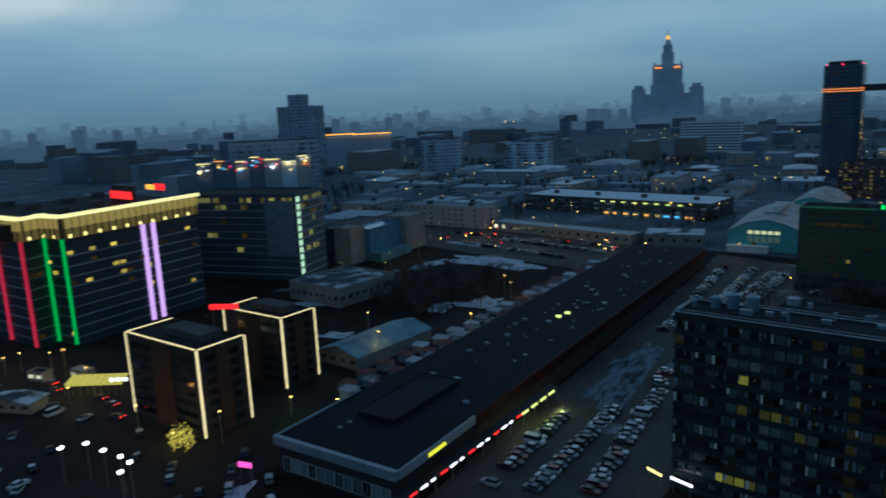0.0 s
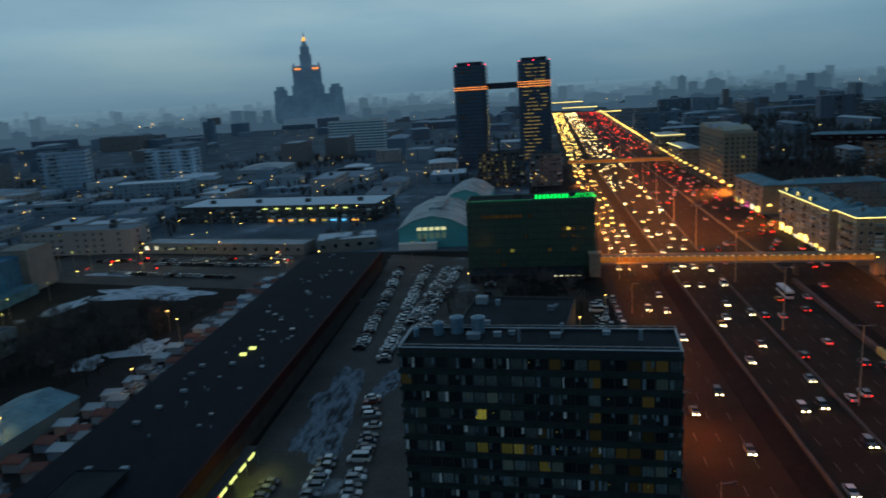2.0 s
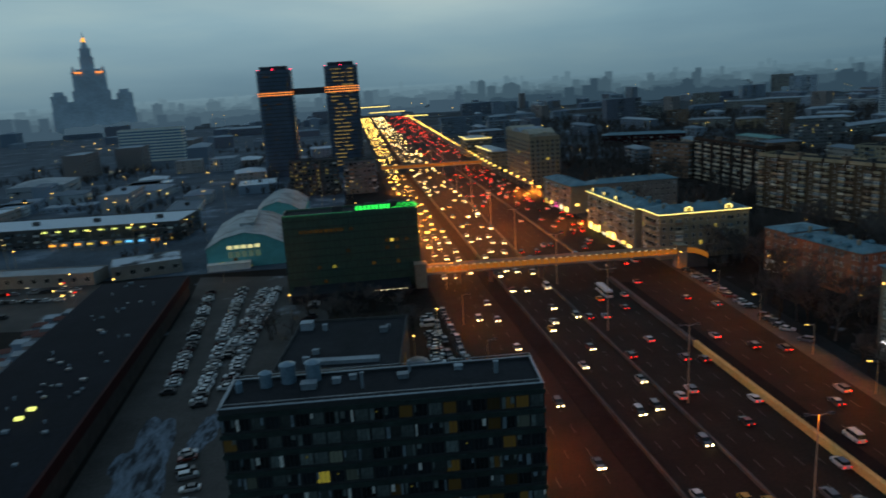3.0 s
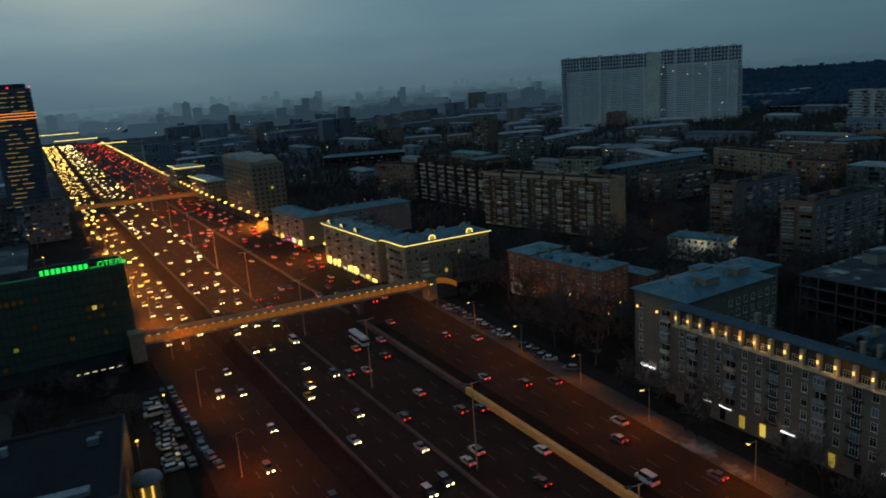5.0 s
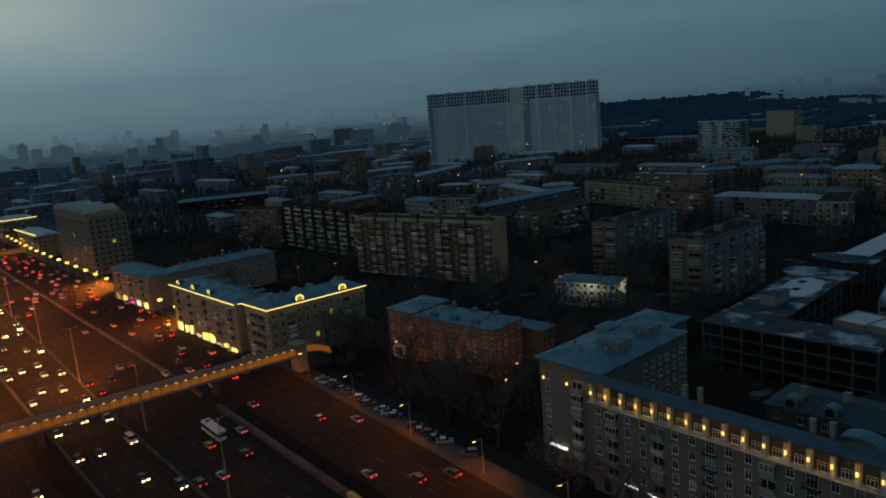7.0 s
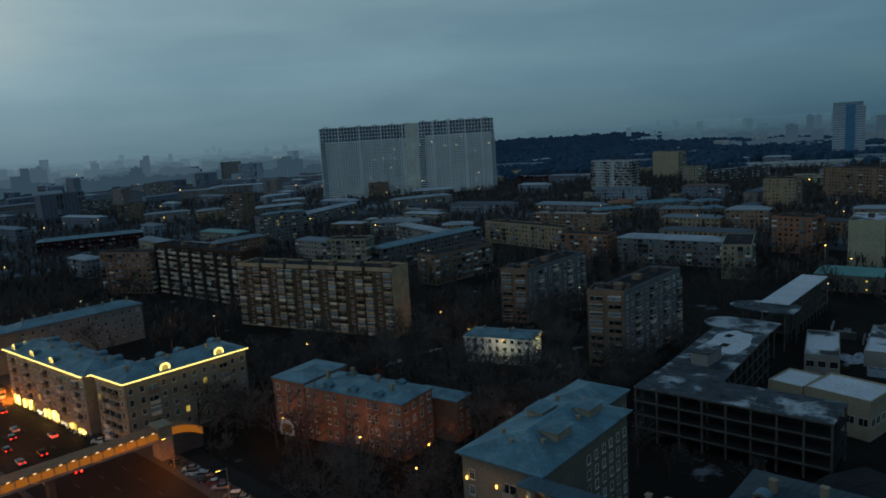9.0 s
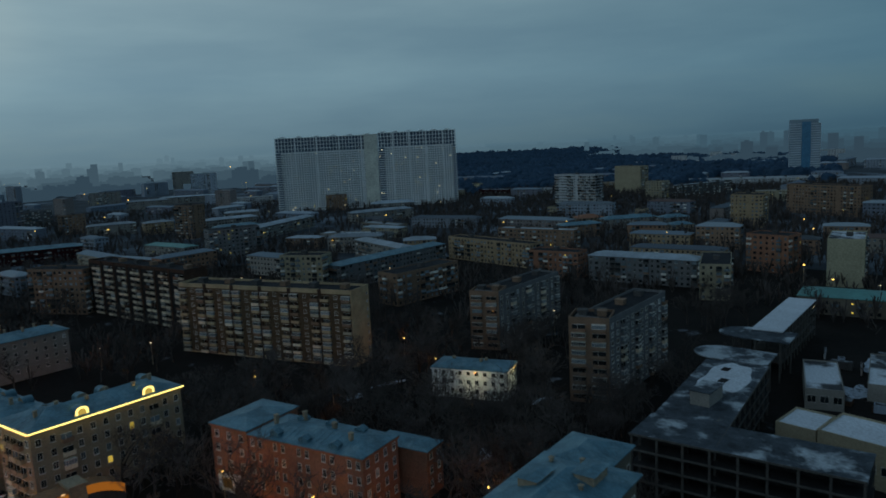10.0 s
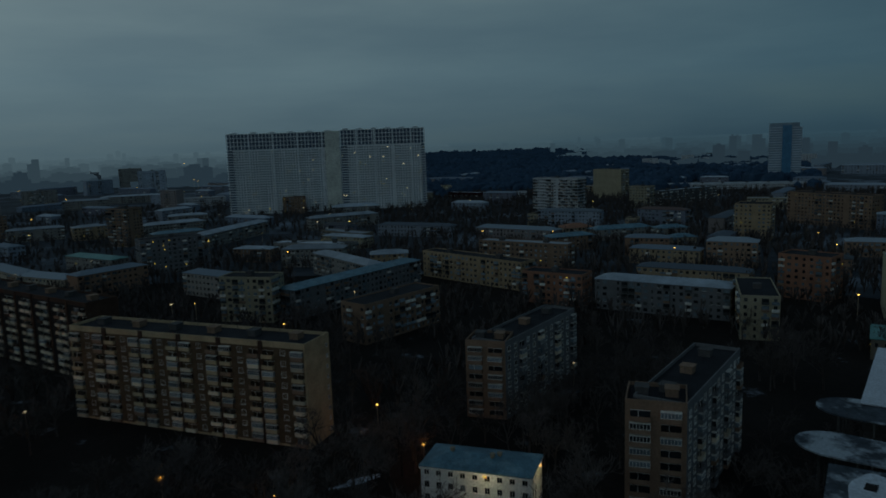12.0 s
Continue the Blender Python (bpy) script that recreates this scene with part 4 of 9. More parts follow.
def lit_canopy():
    """A glazed canopy beside the market hall, lit from below."""
    b = thing("market_canopy", pose(-69, 60, 0, 0, 0, 3.5), "long low canopy with lamps over a yellow-lit passage", "canopy")
    bm = bmesh.new()
    box(bm, -2.2, 0, 3.6, 0.4, 70, 3.9, 0, True)
    part("roof", bm, "dark_metal", b)
    for k in range(12):
        bm = bmesh.new()
        tube(bm, (0.2, k * 6.3 + 0.5, 0), (0.2, k * 6.3 + 0.5, 3.6), 0.1, 0.1, 6)
        part("post", bm, "steel", b)
    for k in range(14):
        bm = bmesh.new()
        y0 = k * 3.6 + 0.4
        box(bm, 0.42, y0, 3.35, 0.62, y0 + (2.3 if k % 3 else 1.4), 3.85, 0, True)
        part("sign_panel", bm, ("sign_white", "sign_red", "sign_white")[k % 3], b, "small lit shop sign")
    for k in range(4):
        bm = bmesh.new()
        box(bm, 0.42, 50 + k * 4.8, 3.2, 0.7, 53 + k * 4.8, 3.8, 0, True)
        part("lamp", bm, "platform_light", b, "yellow-green floodlight")


lit_canopy()


def twin_block(p, rz, w, d, h, label):
    """A dark cube with warm light lines up its edges and along its roof."""
    b = thing("lit_tower", pose(p[0], p[1], 0, 0, 0, rz), label, "building", "pair of edge-lit blocks")
    body(b, w, d, h, "tower_dark", "tar", 0.6)
    for s, ln in (("f", w), ("r", d), ("l", d)):
        ox, oy, r, _ = side_frames(w, d)[s]
        base = pose(ox, oy, 0, 0, 0, r)
        for f in range(7):
            bm = bmesh.new()
            box(bm, 2.2, -0.12, 2.2 + f * 3, ln - 2.2, 0, 3.9 + f * 3, 0, True)
            part("window_band", bm, "glass_dark", b, m=base)
        bm = bmesh.new()
        box(bm, ln * 0.36, -0.3, 0.5, ln * 0.64, 0, h, 0, True)
        part("glazed_bay", bm, "brick_dark", b, m=base)
    for x, y in ((0, 0), (w, 0), (w, d), (0, d)):
        bm = bmesh.new()
        box(bm, x - 0.26, y - 0.26, 0.8, x + 0.26, y + 0.26, h + 0.6)
        part("edge_light", bm, "led_cream", b, "warm white light strip")
    for x0, y0, x1, y1 in ((0.5, -0.15, w - 0.5, 0.35), (w - 0.35, 0.5, w + 0.15, d - 0.5), (-0.15, 0.5, 0.35, d - 0.5)):
        bm = bmesh.new()
        box(bm, x0, y0, h + 0.61, x1, y1, h + 0.85, 0, True)
        part("roof_light", bm, "led_cream", b, "warm white light strip")
    bm = bmesh.new()
    box(bm, w * 0.3, d * 0.4, h, w * 0.8, d * 0.85, h + 2.0)
    part("roof_hut", bm, "concrete_dark", b)


twin_block((-166, 57.6), 2.5, 32.3, 14.6, 23.4, "dark block with warm light strips up its corners")
twin_block((-169.5, 91.0), 2.6, 26.8, 13, 21.6, "second dark block with warm light strips")


def mall():
    """The shopping centre with a glowing crown and coloured light strips."""
    b = thing("shopping_centre", pose(-246, 68, 0, 0, 0, 0), "dark shopping centre with a glowing yellow crown and coloured light strips", "shopping centre")
    H = 40.6
    pts = [(1.5, 9.6), (-9.2, 70), (-84, 70), (-84, -6), (-8, -0.5), (-10.5, 7.4)]
    bm = bmesh.new()
    prism(bm, pts, -0.3, H)
    part("wall", bm, "hall_cladding", b)

    def walls(i, s0, s1, off, z0, z1, mt, name, label=""):
        p, q = Vector(pts[i]), Vector(pts[(i + 1) % len(pts)])
        d = (q - p).normalized()
        n = Vector((d.y, -d.x))
        a, e = p + d * s0, (p + d * s1 if s1 > 0 else q + d * s1)
        bm = bmesh.new()
        prism(bm, [tuple(a), tuple(a + n * off), tuple(e + n * off), tuple(e)][::1], z0, z1)
        bmesh.ops.recalc_face_normals(bm, faces=bm.faces)
        return part(name, bm, mt, b, label)

    rr = random.Random(3)
    for i in (0, 5, 4, 3):
        p, q = Vector(pts[i]), Vector(pts[(i + 1) % len(pts)])
        ln = (q - p).length
        # crown bands glow by their own emission; no floodlights are placed
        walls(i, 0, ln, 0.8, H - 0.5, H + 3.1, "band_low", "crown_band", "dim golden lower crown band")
        walls(i, 0, ln, 1.2, H + 3.3, H + 7.2, "band_yellow", "crown_band", "yellow glowing crown band")
        for k in range(int(ln / 3) + 1):
            walls(i, k * 3.0, k * 3.0 + 0.22, 1.35, H - 0.5, H + 7.2, "dark_metal", "crown_post")
        for k in range(int(ln / 6)):
            walls(i, k * 6 + 1.5, k * 6 + 2.6, 1.0, H - 0.3, H + 0.9, "led_yellow", "crown_lamp", "small bright crown lamp")
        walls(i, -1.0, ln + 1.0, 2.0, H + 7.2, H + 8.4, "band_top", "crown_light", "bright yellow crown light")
        for f in range(9):
            walls(i, 0.3, ln - 0.3, 0.25, 3.0 + f * 3.8, 3.5 + f * 3.8, "tin_grey", "floor_band")
        n = int(ln / 3)
        for k in range(n):
            for f in range(9):
                if rr.random() < (0.26 if f in (6, 8) else (0.12 if f > 3 else 0.04)):
                    walls(i, k * 3 + 0.4, k * 3 + 2.6, 0.3, 1.4 + f * 3.8 + 2.4, 1.4 + f * 3.8 + 3.7, "win_dim" if rr.random() < 0.6 else "win_yellow", "lit_window", "warm lit window")
    bm = bmesh.new()
    box(bm, -83, -5, H, -12, 71, H + 5.5)
    part("roof", bm, "tar", b)
    walls(5, 10.9, 12.0, 0.8, 0.6, H - 0.6, "led_green", "light_strip", "green light strip")
    walls(5, 0.4, 1.5, 0.8, 0.6, H - 0.6, "led_green", "light_strip", "green light strip")
    walls(3, 74.3, 75.4, 0.8, 0.6, H - 0.6, "led_red", "light_strip", "red light strip")
    walls(3, 55.3, 56.4, 0.8, 0.6, H - 0.6, "led_red", "light_strip", "red light strip")
    walls(0, 32.4, 34.1, 0.8, 0.6, H - 0.6, "led_lilac", "light_strip", "lilac light strip")
    walls(0, 37.3, 39.0, 0.8, 0.6, H - 0.6, "led_lilac", "light_strip", "lilac light strip")
    for x, y, mt, w, h in ((-36, 52, "sign_blue", 17, 2.0), (-36, 51, "sign_red", 18, 3.2), (-52, 78, "sign_red", 9, 3.0), (-60, 100 - 22, "sign_orange", 8, 2.4)):
        bm = bmesh.new()
        z = H + (10.5 if mt == "sign_blue" else 7.2)
        box(bm, x - w / 2, y, z, x + w / 2, y + 0.5, z + h, 0, True)
        part("roof_sign", bm, mt, b, "glowing roof sign", m=Matrix.Identity(4))
    bm = bmesh.new()
    box(bm, -45, 51.5, H + 5.5, -27, 53.5, H + 13)
    part("sign_frame", bm, "dark_metal", b)
    for k in range(7):
        bm = bmesh.new()
        box(bm, -30 - k * 9, 20 + (k % 3) * 18, H + 5.5, -26 - k * 9, 25 + (k % 3) * 18, H + 7.6)
        part("roof_hut", bm, "concrete_dark", b)


mall()


def mall_office():
    b = thing("glass_office", pose(-250, 188, 0, 0, 0, 110.5), "grey glass office block with a column of green-lit windows", "office building")
    L, D, H = 27, 62, 42.5
    body(b, L, D, H, "office_cladding", "tar", 0.6)
    for f in range(11):
        bm = bmesh.new()
        ring_box(bm, -0.3, -0.3, L + 0.3, D + 0.3, 2.4 + f * 3.55, 3.0 + f * 3.55, 0.28)
        part("floor_band", bm, "tin_grey", b)
    for f in range(11):
        bm = bmesh.new()
        box(bm, 0.6, -0.42, 3.2 + f * 3.55, 3.2, 0, 5.7 + f * 3.55, 0, True)
        part("stair_window", bm, "stair_lit", b, "pale green lit stair window")
    rr = random.Random(8)
    for k in range(60):
        f = rr.choice((10, 10, 10, 10, 9, 9, 8, 7, 5, 3))
        s = rr.choice("fl")
        ox, oy, r, ln = side_frames(L, D)[s]
        x = rr.uniform(4, ln - 3)
        bm = bmesh.new()
        box(bm, x, -0.1, 3.1 + f * 3.55, x + rr.uniform(1.2, 3.5), 0, 5.4 + f * 3.55, 0, True)
        part("lit_window", bm, "win_olive" if rr.random() < 0.7 else "win_dim", b, m=pose(ox, oy, 0, 0, 0, r))
    ox, oy, r, ln = side_frames(L, D)["l"]
    bm = bmesh.new()
    box(bm, ln * 0.72, -0.45, 12, ln * 0.98, -0.3, H - 3, 0, True)
    part("blank_panel", bm, "glass_pale", b, "plain glass panel", m=pose(ox, oy, 0, 0, 0, r))


M["stair_lit"] = glow("stair_lit", (0.62, 0.95, 0.55), 0.7)
M["win_olive"] = glow("win_olive", (0.42, 0.40, 0.10), 0.35, 0.5)
mall_office()


def blue_works():
    b = thing("works_building", pose(-272, 223, 0, 0, 0, 8), "works building with pale end walls and blue glazing", "building")
    for x0, y0, x1, y1, h, mt, nm in ((0, 0, 8, 14, 18.5, "hall_cladding", "tower_block"), (8.2, -1, 19, 12, 19.5, "stucco_grey", "end_wall"), (9, 12.2, 22, 42, 17, "glass_blue", "glazed_hall"), (10, 42.2, 26, 62, 19.5, "stucco_grey", "end_wall"), (-22, 14.2, 8.8, 62, 15, "concrete_dark", "rear_hall")):
        bm = bmesh.new()
        box(bm, x0, y0, -0.3, x1, y1, h)
        ring_box(bm, x0 - 0.2, y0 - 0.2, x1 + 0.2, y1 + 0.2, h, h + 0.5, 0.4)
        part(nm, bm, mt, b)
    for k in range(8):
        bm = bmesh.new()
        box(bm, 22.02, 13 + k * 3.5, 0, 22.3, 13.5 + k * 3.5, 17)
        part("mullion", bm, "tin_blue", b)
    bm = bmesh.new()
    box(bm, 20, 11, 0, 30, 40, 4.5)
    part("porch", bm, "tin_blue", b)


blue_works()


def simple_hall(name, label, p0, p1, depth, h, wall, roof, gable=0.0, n=0, lit=0, cat="building", arc=False, sides="f"):
    """A low hall: flat, gabled or barrel roof, doors or windows along its front."""
    m, L = frame_at(p0, p1)
    b = thing(name, m, label, cat)
    bm = bmesh.new()
    if not gable:
        body(b, L, depth, h, wall, roof, 0.4)
        bm.free()
    else:
        prism(bm, [(0, 0), (L, 0), (L, depth), (0, depth)], -0.3, h, top=False)
        steps = 4 if arc else 2
        prof = []
        for i in range(steps + 1):
            u = i / steps
            z = h + gable * (math.sin(math.pi * u) if arc else 1 - abs(2 * u - 1))
            prof.append((u, z))
        ends = []
        for y in (0, depth):
            ends.append([bm.verts.new((L * u, y, z)) for u, z in prof])
        bm.faces.new(ends[0][::-1])
        bm.faces.new(ends[1])
        part("wall", bm, wall, b)
        bm = bmesh.new()
        rows = [[bm.verts.new((-0.4 + (L + 0.8) * u, y, z + 0.12)) for u, z in prof] for y in (-0.5, depth + 0.5)]
        low = [[bm.verts.new((-0.4 + (L + 0.8) * u, y, z - 0.12)) for u, z in prof] for y in (-0.5, depth + 0.5)]
        for i in range(steps):
            bm.faces.new((rows[0][i], rows[0][i + 1], rows[1][i + 1], rows[1][i]))
            bm.faces.new((low[0][i], rows[0][i], rows[1][i], low[1][i])) if i == 0 else None
            bm.faces.new((low[0][i + 1], low[0][i], rows[0][i], rows[0][i + 1])[::-1])
        part("roof", bm, roof, b)
        bm = bmesh.new()
        for k in range(1, max(2, int(depth / 6))):
            y = depth * k / max(2, int(depth / 6))
            for i in range(steps):
                (u0, z0), (u1, z1) = prof[i], prof[i + 1]
                tube(bm, (L * u0, y, z0 + 0.15), (L * u1, y, z1 + 0.15), 0.12, 0.12, 3)
        part("roof_seam", bm, roof, b)["kind"] = "stuff"
    for s in sides:
        ox, oy, r, ln = side_frames(L, depth)[s]
        for k in range(n):
            mt = "win_white" if k < lit else "glass_dark"
            ob = part("window", window_mesh(min(2.4, ln / n * 0.7), min(2.2, h * 0.45), mt, "frame_white", 1, sill=False), None, b)
            ob.matrix_basis = pose(ox, oy, 0, 0, 0, r) @ pose((k + 0.5) * ln / n, 0, h * 0.35)
    return b


def teal_hall():
    b = simple_hall("exhibition_hall", "teal-walled hall with a pale curved sheet roof and lit windows", (-97.5, 348), (-61.5, 352), 68, 10.2, "teal_wall", "roof_pale", 6.6, 0, arc=True, cat="hall")
    for k in range(5):
        ob = part("window", window_mesh(2.5, 1.9, "win_olive2", "frame_white", 1, sill=False), None, b)
        ob.matrix_basis = pose(11 + k * 3.2, 0, 9.0)
        ob = part("window", window_mesh(2.5, 3.2, "win_teal", "frame_white", 1, sill=False), None, b)
        ob.matrix_basis = pose(11 + k * 3.2, 0, 4.8)
    bm = bmesh.new()
    box(bm, 0.5, -5.0, 0, 20, -0.1, 3.0)
    box(bm, 0.2, -5.3, 3.0, 20.3, -0.1, 3.3, 0, True)
    part("porch", bm, "white_wall", b)
    bm = bmesh.new()
    box(bm, 12, -0.3, 3.4, 14, 0, 4.6, 0, True)
    part("door", bm, "win_dim", b)
    # raised ridge along the roof
    bm = bmesh.new()
    box(bm, 14.5, 20, 15.5, 21.5, 60, 17.7)
    box(bm, 14.1, 19.6, 17.7, 21.9, 60.4, 17.95, 0, True)
    part("roof_monitor", bm, "roof_pale", b, "long raised rooflight")


M["win_teal"] = glow("win_teal", (0.35, 0.62, 0.45), 0.10)
M["roof_pale"] = mat("roof_pale", (0.40, 0.44, 0.45), 0.6, 0.35, 0.12, 1.2, 0.2, stain=(0.15, 0.14, 0.125), stain_at=(0.50, 0.68), stain_scale=0.09)
M["win_olive2"] = glow("win_olive2", (0.95, 0.95, 0.45), 0.6)
teal_hall()
simple_hall("exhibition_hall", "second hall with a curved grey sheet roof behind the teal one", (-93, 440), (-63, 442), 58, 9.5, "teal_wall", "roof_pale", 7.5, 0, arc=True, cat="hall")
simple_hall("tin_house", "long low house with a blue-grey tin roof", (-154, 115), (-136, 115), 36, 4.2, "stucco_grey", "tin_blue", 2.6, 4)
simple_hall("depot_building", "low depot with pale walls and a flat grey roof", (-228, 163), (-196, 163), 34, 8, "stucco_grey", "patchy", 0, 8, sides="fr")
simple_hall("market_row", "long low market row with a flat grey roof and red-lit stalls", (-247, 346), (-146, 336), 14, 5.5, "stucco_grey", "tin_grey", 0, 16, 2)
simple_hall("gate_house", "low grey gate building with a flat roof", (-140, 340), (-110, 350), 22, 6, "stucco_grey", "snow_roof", 0, 5)

# ---------------------------------------------------------------- east of the avenue
RE = random.Random(21)


def footbridge():
    """The covered footbridge over the avenue: deck, side panels that glow in place of lamplight, roof with lights,
    piers and end stairs.
    """
    b = thing("footbridge", pose(2, 291.5, 0), "long covered footbridge with sides glowing orange for lamplight", "bridge")
    x0, x1 = 3.0, 106.6
    bm = bmesh.new()
    box(bm, x0, -2.2, 5.4, x1, 2.2, 6.2, 0, True)
    part("deck", bm, "concrete", b)
    n = 35
    for s, y in (("south", -2.2), ("north", 2.2)):
        for k in range(n):
            a, e = x0 + (x1 - x0) * k / n, x0 + (x1 - x0) * (k + 1) / n
            # emission carries the lamplight; nothing else lights these panels
            bm = bmesh.new()
            box(bm, a + 0.12, y - 0.08, 6.2, e - 0.12, y + 0.08, 8.0, 0, True)
            part("side_panel", bm, "bridge_glow", b)
            bm = bmesh.new()
            box(bm, a - 0.12, y - 0.16, 6.0, a + 0.12, y + 0.16, 8.4, 0, True)
            part("post", bm, "concrete", b)
    bm = bmesh.new()
    box(bm, x0 - 0.5, -2.7, 8.4, x1 + 0.5, 2.7, 8.7, 0, True)
    cover = part("roof", bm, "roof_brown", b)
    for k in range(n):
        bm = bmesh.new()
        x = x0 + (x1 - x0) * (k + 0.5) / n
        box(bm, x - 0.35, -2.95, 8.45, x + 0.35, -2.7, 8.75, 0, True)
        part("roof_lamp", bm, "bridge_dot", cover, "small round lamp")
    for x in (STRIP(291) - 5, MID(291) - 2, WALLX(291) + 2, 16.0):
        bm = bmesh.new()
        box(bm, x - 0.8, -1.6, -0.3, x + 0.8, 1.6, 5.4)
        box(bm, x - 1.4, -2.0, 4.6, x + 1.4, 2.0, 5.4, 0, True)
        part("pier", bm, "concrete_dark", b)
    # end towers and the curved stair roof
    for xa, xb, h in ((-1.5, 3.0, 9.6), (106.6, 110.4, 9.4)):
        bm = bmesh.new()
        box(bm, xa, -2.8, 0, xb, 2.8, h)
        box(bm, xa - 0.3, -3.1, h, xb + 0.3, 3.1, h + 0.4, 0, True)
        part("stair_tower", bm, "stucco_warm", b)
    bm = bmesh.new()
    prof = [(110.4 + 9 * i / 8, 8.6 - 2.9 * (i / 8) ** 2) for i in range(9)]
    for (xa, za), (xb, zb) in zip(prof, prof[1:]):
        v = [bm.verts.new(p) for p in ((xa, -2.4, za), (xb, -2.4, zb), (xb, 2.4, zb), (xa, 2.4, za), (xa, -2.4, za - 2.2), (xb, -2.4, zb - 2.2), (xb, 2.4, zb - 2.2), (xa, 2.4, za - 2.2))]
        bm.faces.new((v[0], v[1], v[2], v[3])).material_index = 1
        bm.faces.new((v[4], v[5], v[1], v[0]))
        bm.faces.new((v[3], v[2], v[6], v[7]))
    bmesh.ops.remove_doubles(bm, verts=bm.verts[:], dist=0.01)
    part("stair_cover", bm, ["bridge_glow", "roof_brown"], b, "curved glazed stair cover, lit orange")
    bm = bmesh.new()
    outline = [(prof[0][0], -0.2), (prof[-1][0], -0.2)]
    for (xa, za), (xb, zb) in list(zip(prof, prof[1:]))[::-1]:
        outline += [(xb, zb - 2.2), (xa, zb - 2.2)]
    near, far = [[bm.verts.new((x, y, z)) for x, z in outline] for y in (-2.3, 2.3)]
    bm.faces.new(near)
    bm.faces.new(far[::-1])
    for i in range(len(near)):
        j = (i + 1) % len(near)
        bm.faces.new((near[j], near[i], far[i], far[j]))
    part("stair", bm, "concrete_dark", b)


M["roof_brown"] = mat("roof_brown", (0.30, 0.17, 0.10), 0.7, 0.2, 0.3, 2, 0.1)
footbridge()


def far_bridge():
    b = thing("footbridge", pose(-20, 668, 0), "distant footbridge over the avenue, lit orange", "bridge")
    bm = bmesh.new()
    box(bm, 0, -2, 5.4, 92, 2, 6.2, 0, True)
    part("deck", bm, "concrete", b)
    bm = bmesh.new()
    box(bm, 0, -2.15, 6.2, 92, -2.0, 8.2, 0, True)
    part("side_panel", bm, "bridge_glow", b)
    bm = bmesh.new()
    box(bm, -0.5, -2.5, 8.2, 92.5, 2.5, 8.6, 0, True)
    part("roof", bm, "roof_brown", b)
    for x in (22, 52, 72, 2, 90):
        bm = bmesh.new()
        box(bm, x - 0.8, -1.6, -0.3, x + 0.8, 1.6, 5.4)
        part("pier", bm, "concrete_dark", b)


far_bridge()


M["arch_pane"] = glow("arch_pane", (1.0, 0.72, 0.14), 0.38)


def dormer(parent, x, y, z, rz=0, w=2.6, lit=False, wall="stucco_warm"):
    bm = bmesh.new()
    pts = [(-w / 2, 0)] + [(-w / 2 * math.cos(math.pi * i / 8), 1.3 + w / 2 * 0.7 * math.sin(math.pi * i / 8)) for i in range(9)] + [(w / 2, 0)]
    f = [bm.verts.new((px, 0, pz)) for px, pz in pts]
    r = [bm.verts.new((px, 2.8, pz)) for px, pz in pts]
    bm.faces.new(f)
    for i in range(len(f) - 1):
        bm.faces.new((f[i + 1], f[i], r[i], r[i + 1])).material_index = 1
    bm.faces.new(r[::-1])
    d = part("dormer", bm, ["led_yellow" if lit else wall, "tin_blue"], parent, "lit arched dormer" if lit else "", pose(x, y, z, 0, 0, rz))
    bm = bmesh.new()
    w *= 0.62
    pts = [(-w / 2 * math.cos(math.pi * i / 8), 1.0 + w / 2 * 0.9 * math.sin(math.pi * i / 8)) for i in range(9)]
    f = [bm.verts.new((px, -0.05, pz)) for px, pz in [(-w / 2, 0.3)] + pts + [(w / 2, 0.3)]]
    bm.faces.new(f)
    part("dormer_pane", bm, "arch_pane" if lit else "glass_dark", d)


def chimney(parent, x, y, z, h=1.8, w=0.8):
    bm = bmesh.new()
    box(bm, x - w / 2, y - w / 2, z - 1, x + w / 2, y + w / 2, z + h)
    box(bm, x - w / 2 - 0.12, y - w / 2 - 0.12, z + h, x + w / 2 + 0.12, y + w / 2 + 0.12, z + h + 0.15, 0, True)
    part("chimney", bm, "stucco_warm", parent)


def eave_light(b, pts, z):
    for (xa, ya), (xb, yb) in zip(pts, pts[1:]):
        d = Vector((xb - xa, yb - ya)).normalized()
        n = Vector((d.y, -d.x))
        bm = bmesh.new()
        prism(bm, [(xa, ya), (xa + n.x * 0.3, ya + n.y * 0.3), (xb + n.x * 0.3, yb + n.y * 0.3), (xb, yb)], z + 0.05, z + 0.38)
        bmesh.ops.recalc_face_normals(bm, faces=bm.faces)
        part("eave_light", bm, "led_yellow", b, "bright yellow light line under the eaves")


def wing(parent, p0, p1, depth, h, wall, roof, rise=2.6, over=0.6):
    """One wing of a house, in the house's own coordinates."""
    m, L = frame_at(p0, p1)
    bm = bmesh.new()
    prism(bm, [(0, 0), (L, 0), (L, depth), (0, depth)], -0.3, h - 0.02, top=False)
    w = part("wall", bm, wall, parent, m=m)
    bm = bmesh.new()
    ring_box(bm, -0.35, -0.35, L + 0.35, depth + 0.35, h - 0.8, h - 0.3, 0.34)
    part("cornice", bm, wall, w)
    bm = bmesh.new()
    ring_box(bm, -0.15, -0.15, L + 0.15, depth + 0.15, 4.3, 4.6, 0.14)
    part("string_course", bm, wall, w)
    r = hip_roof(parent, L, depth, h, rise, roof, over)
    r.matrix_basis = m
    return m, L


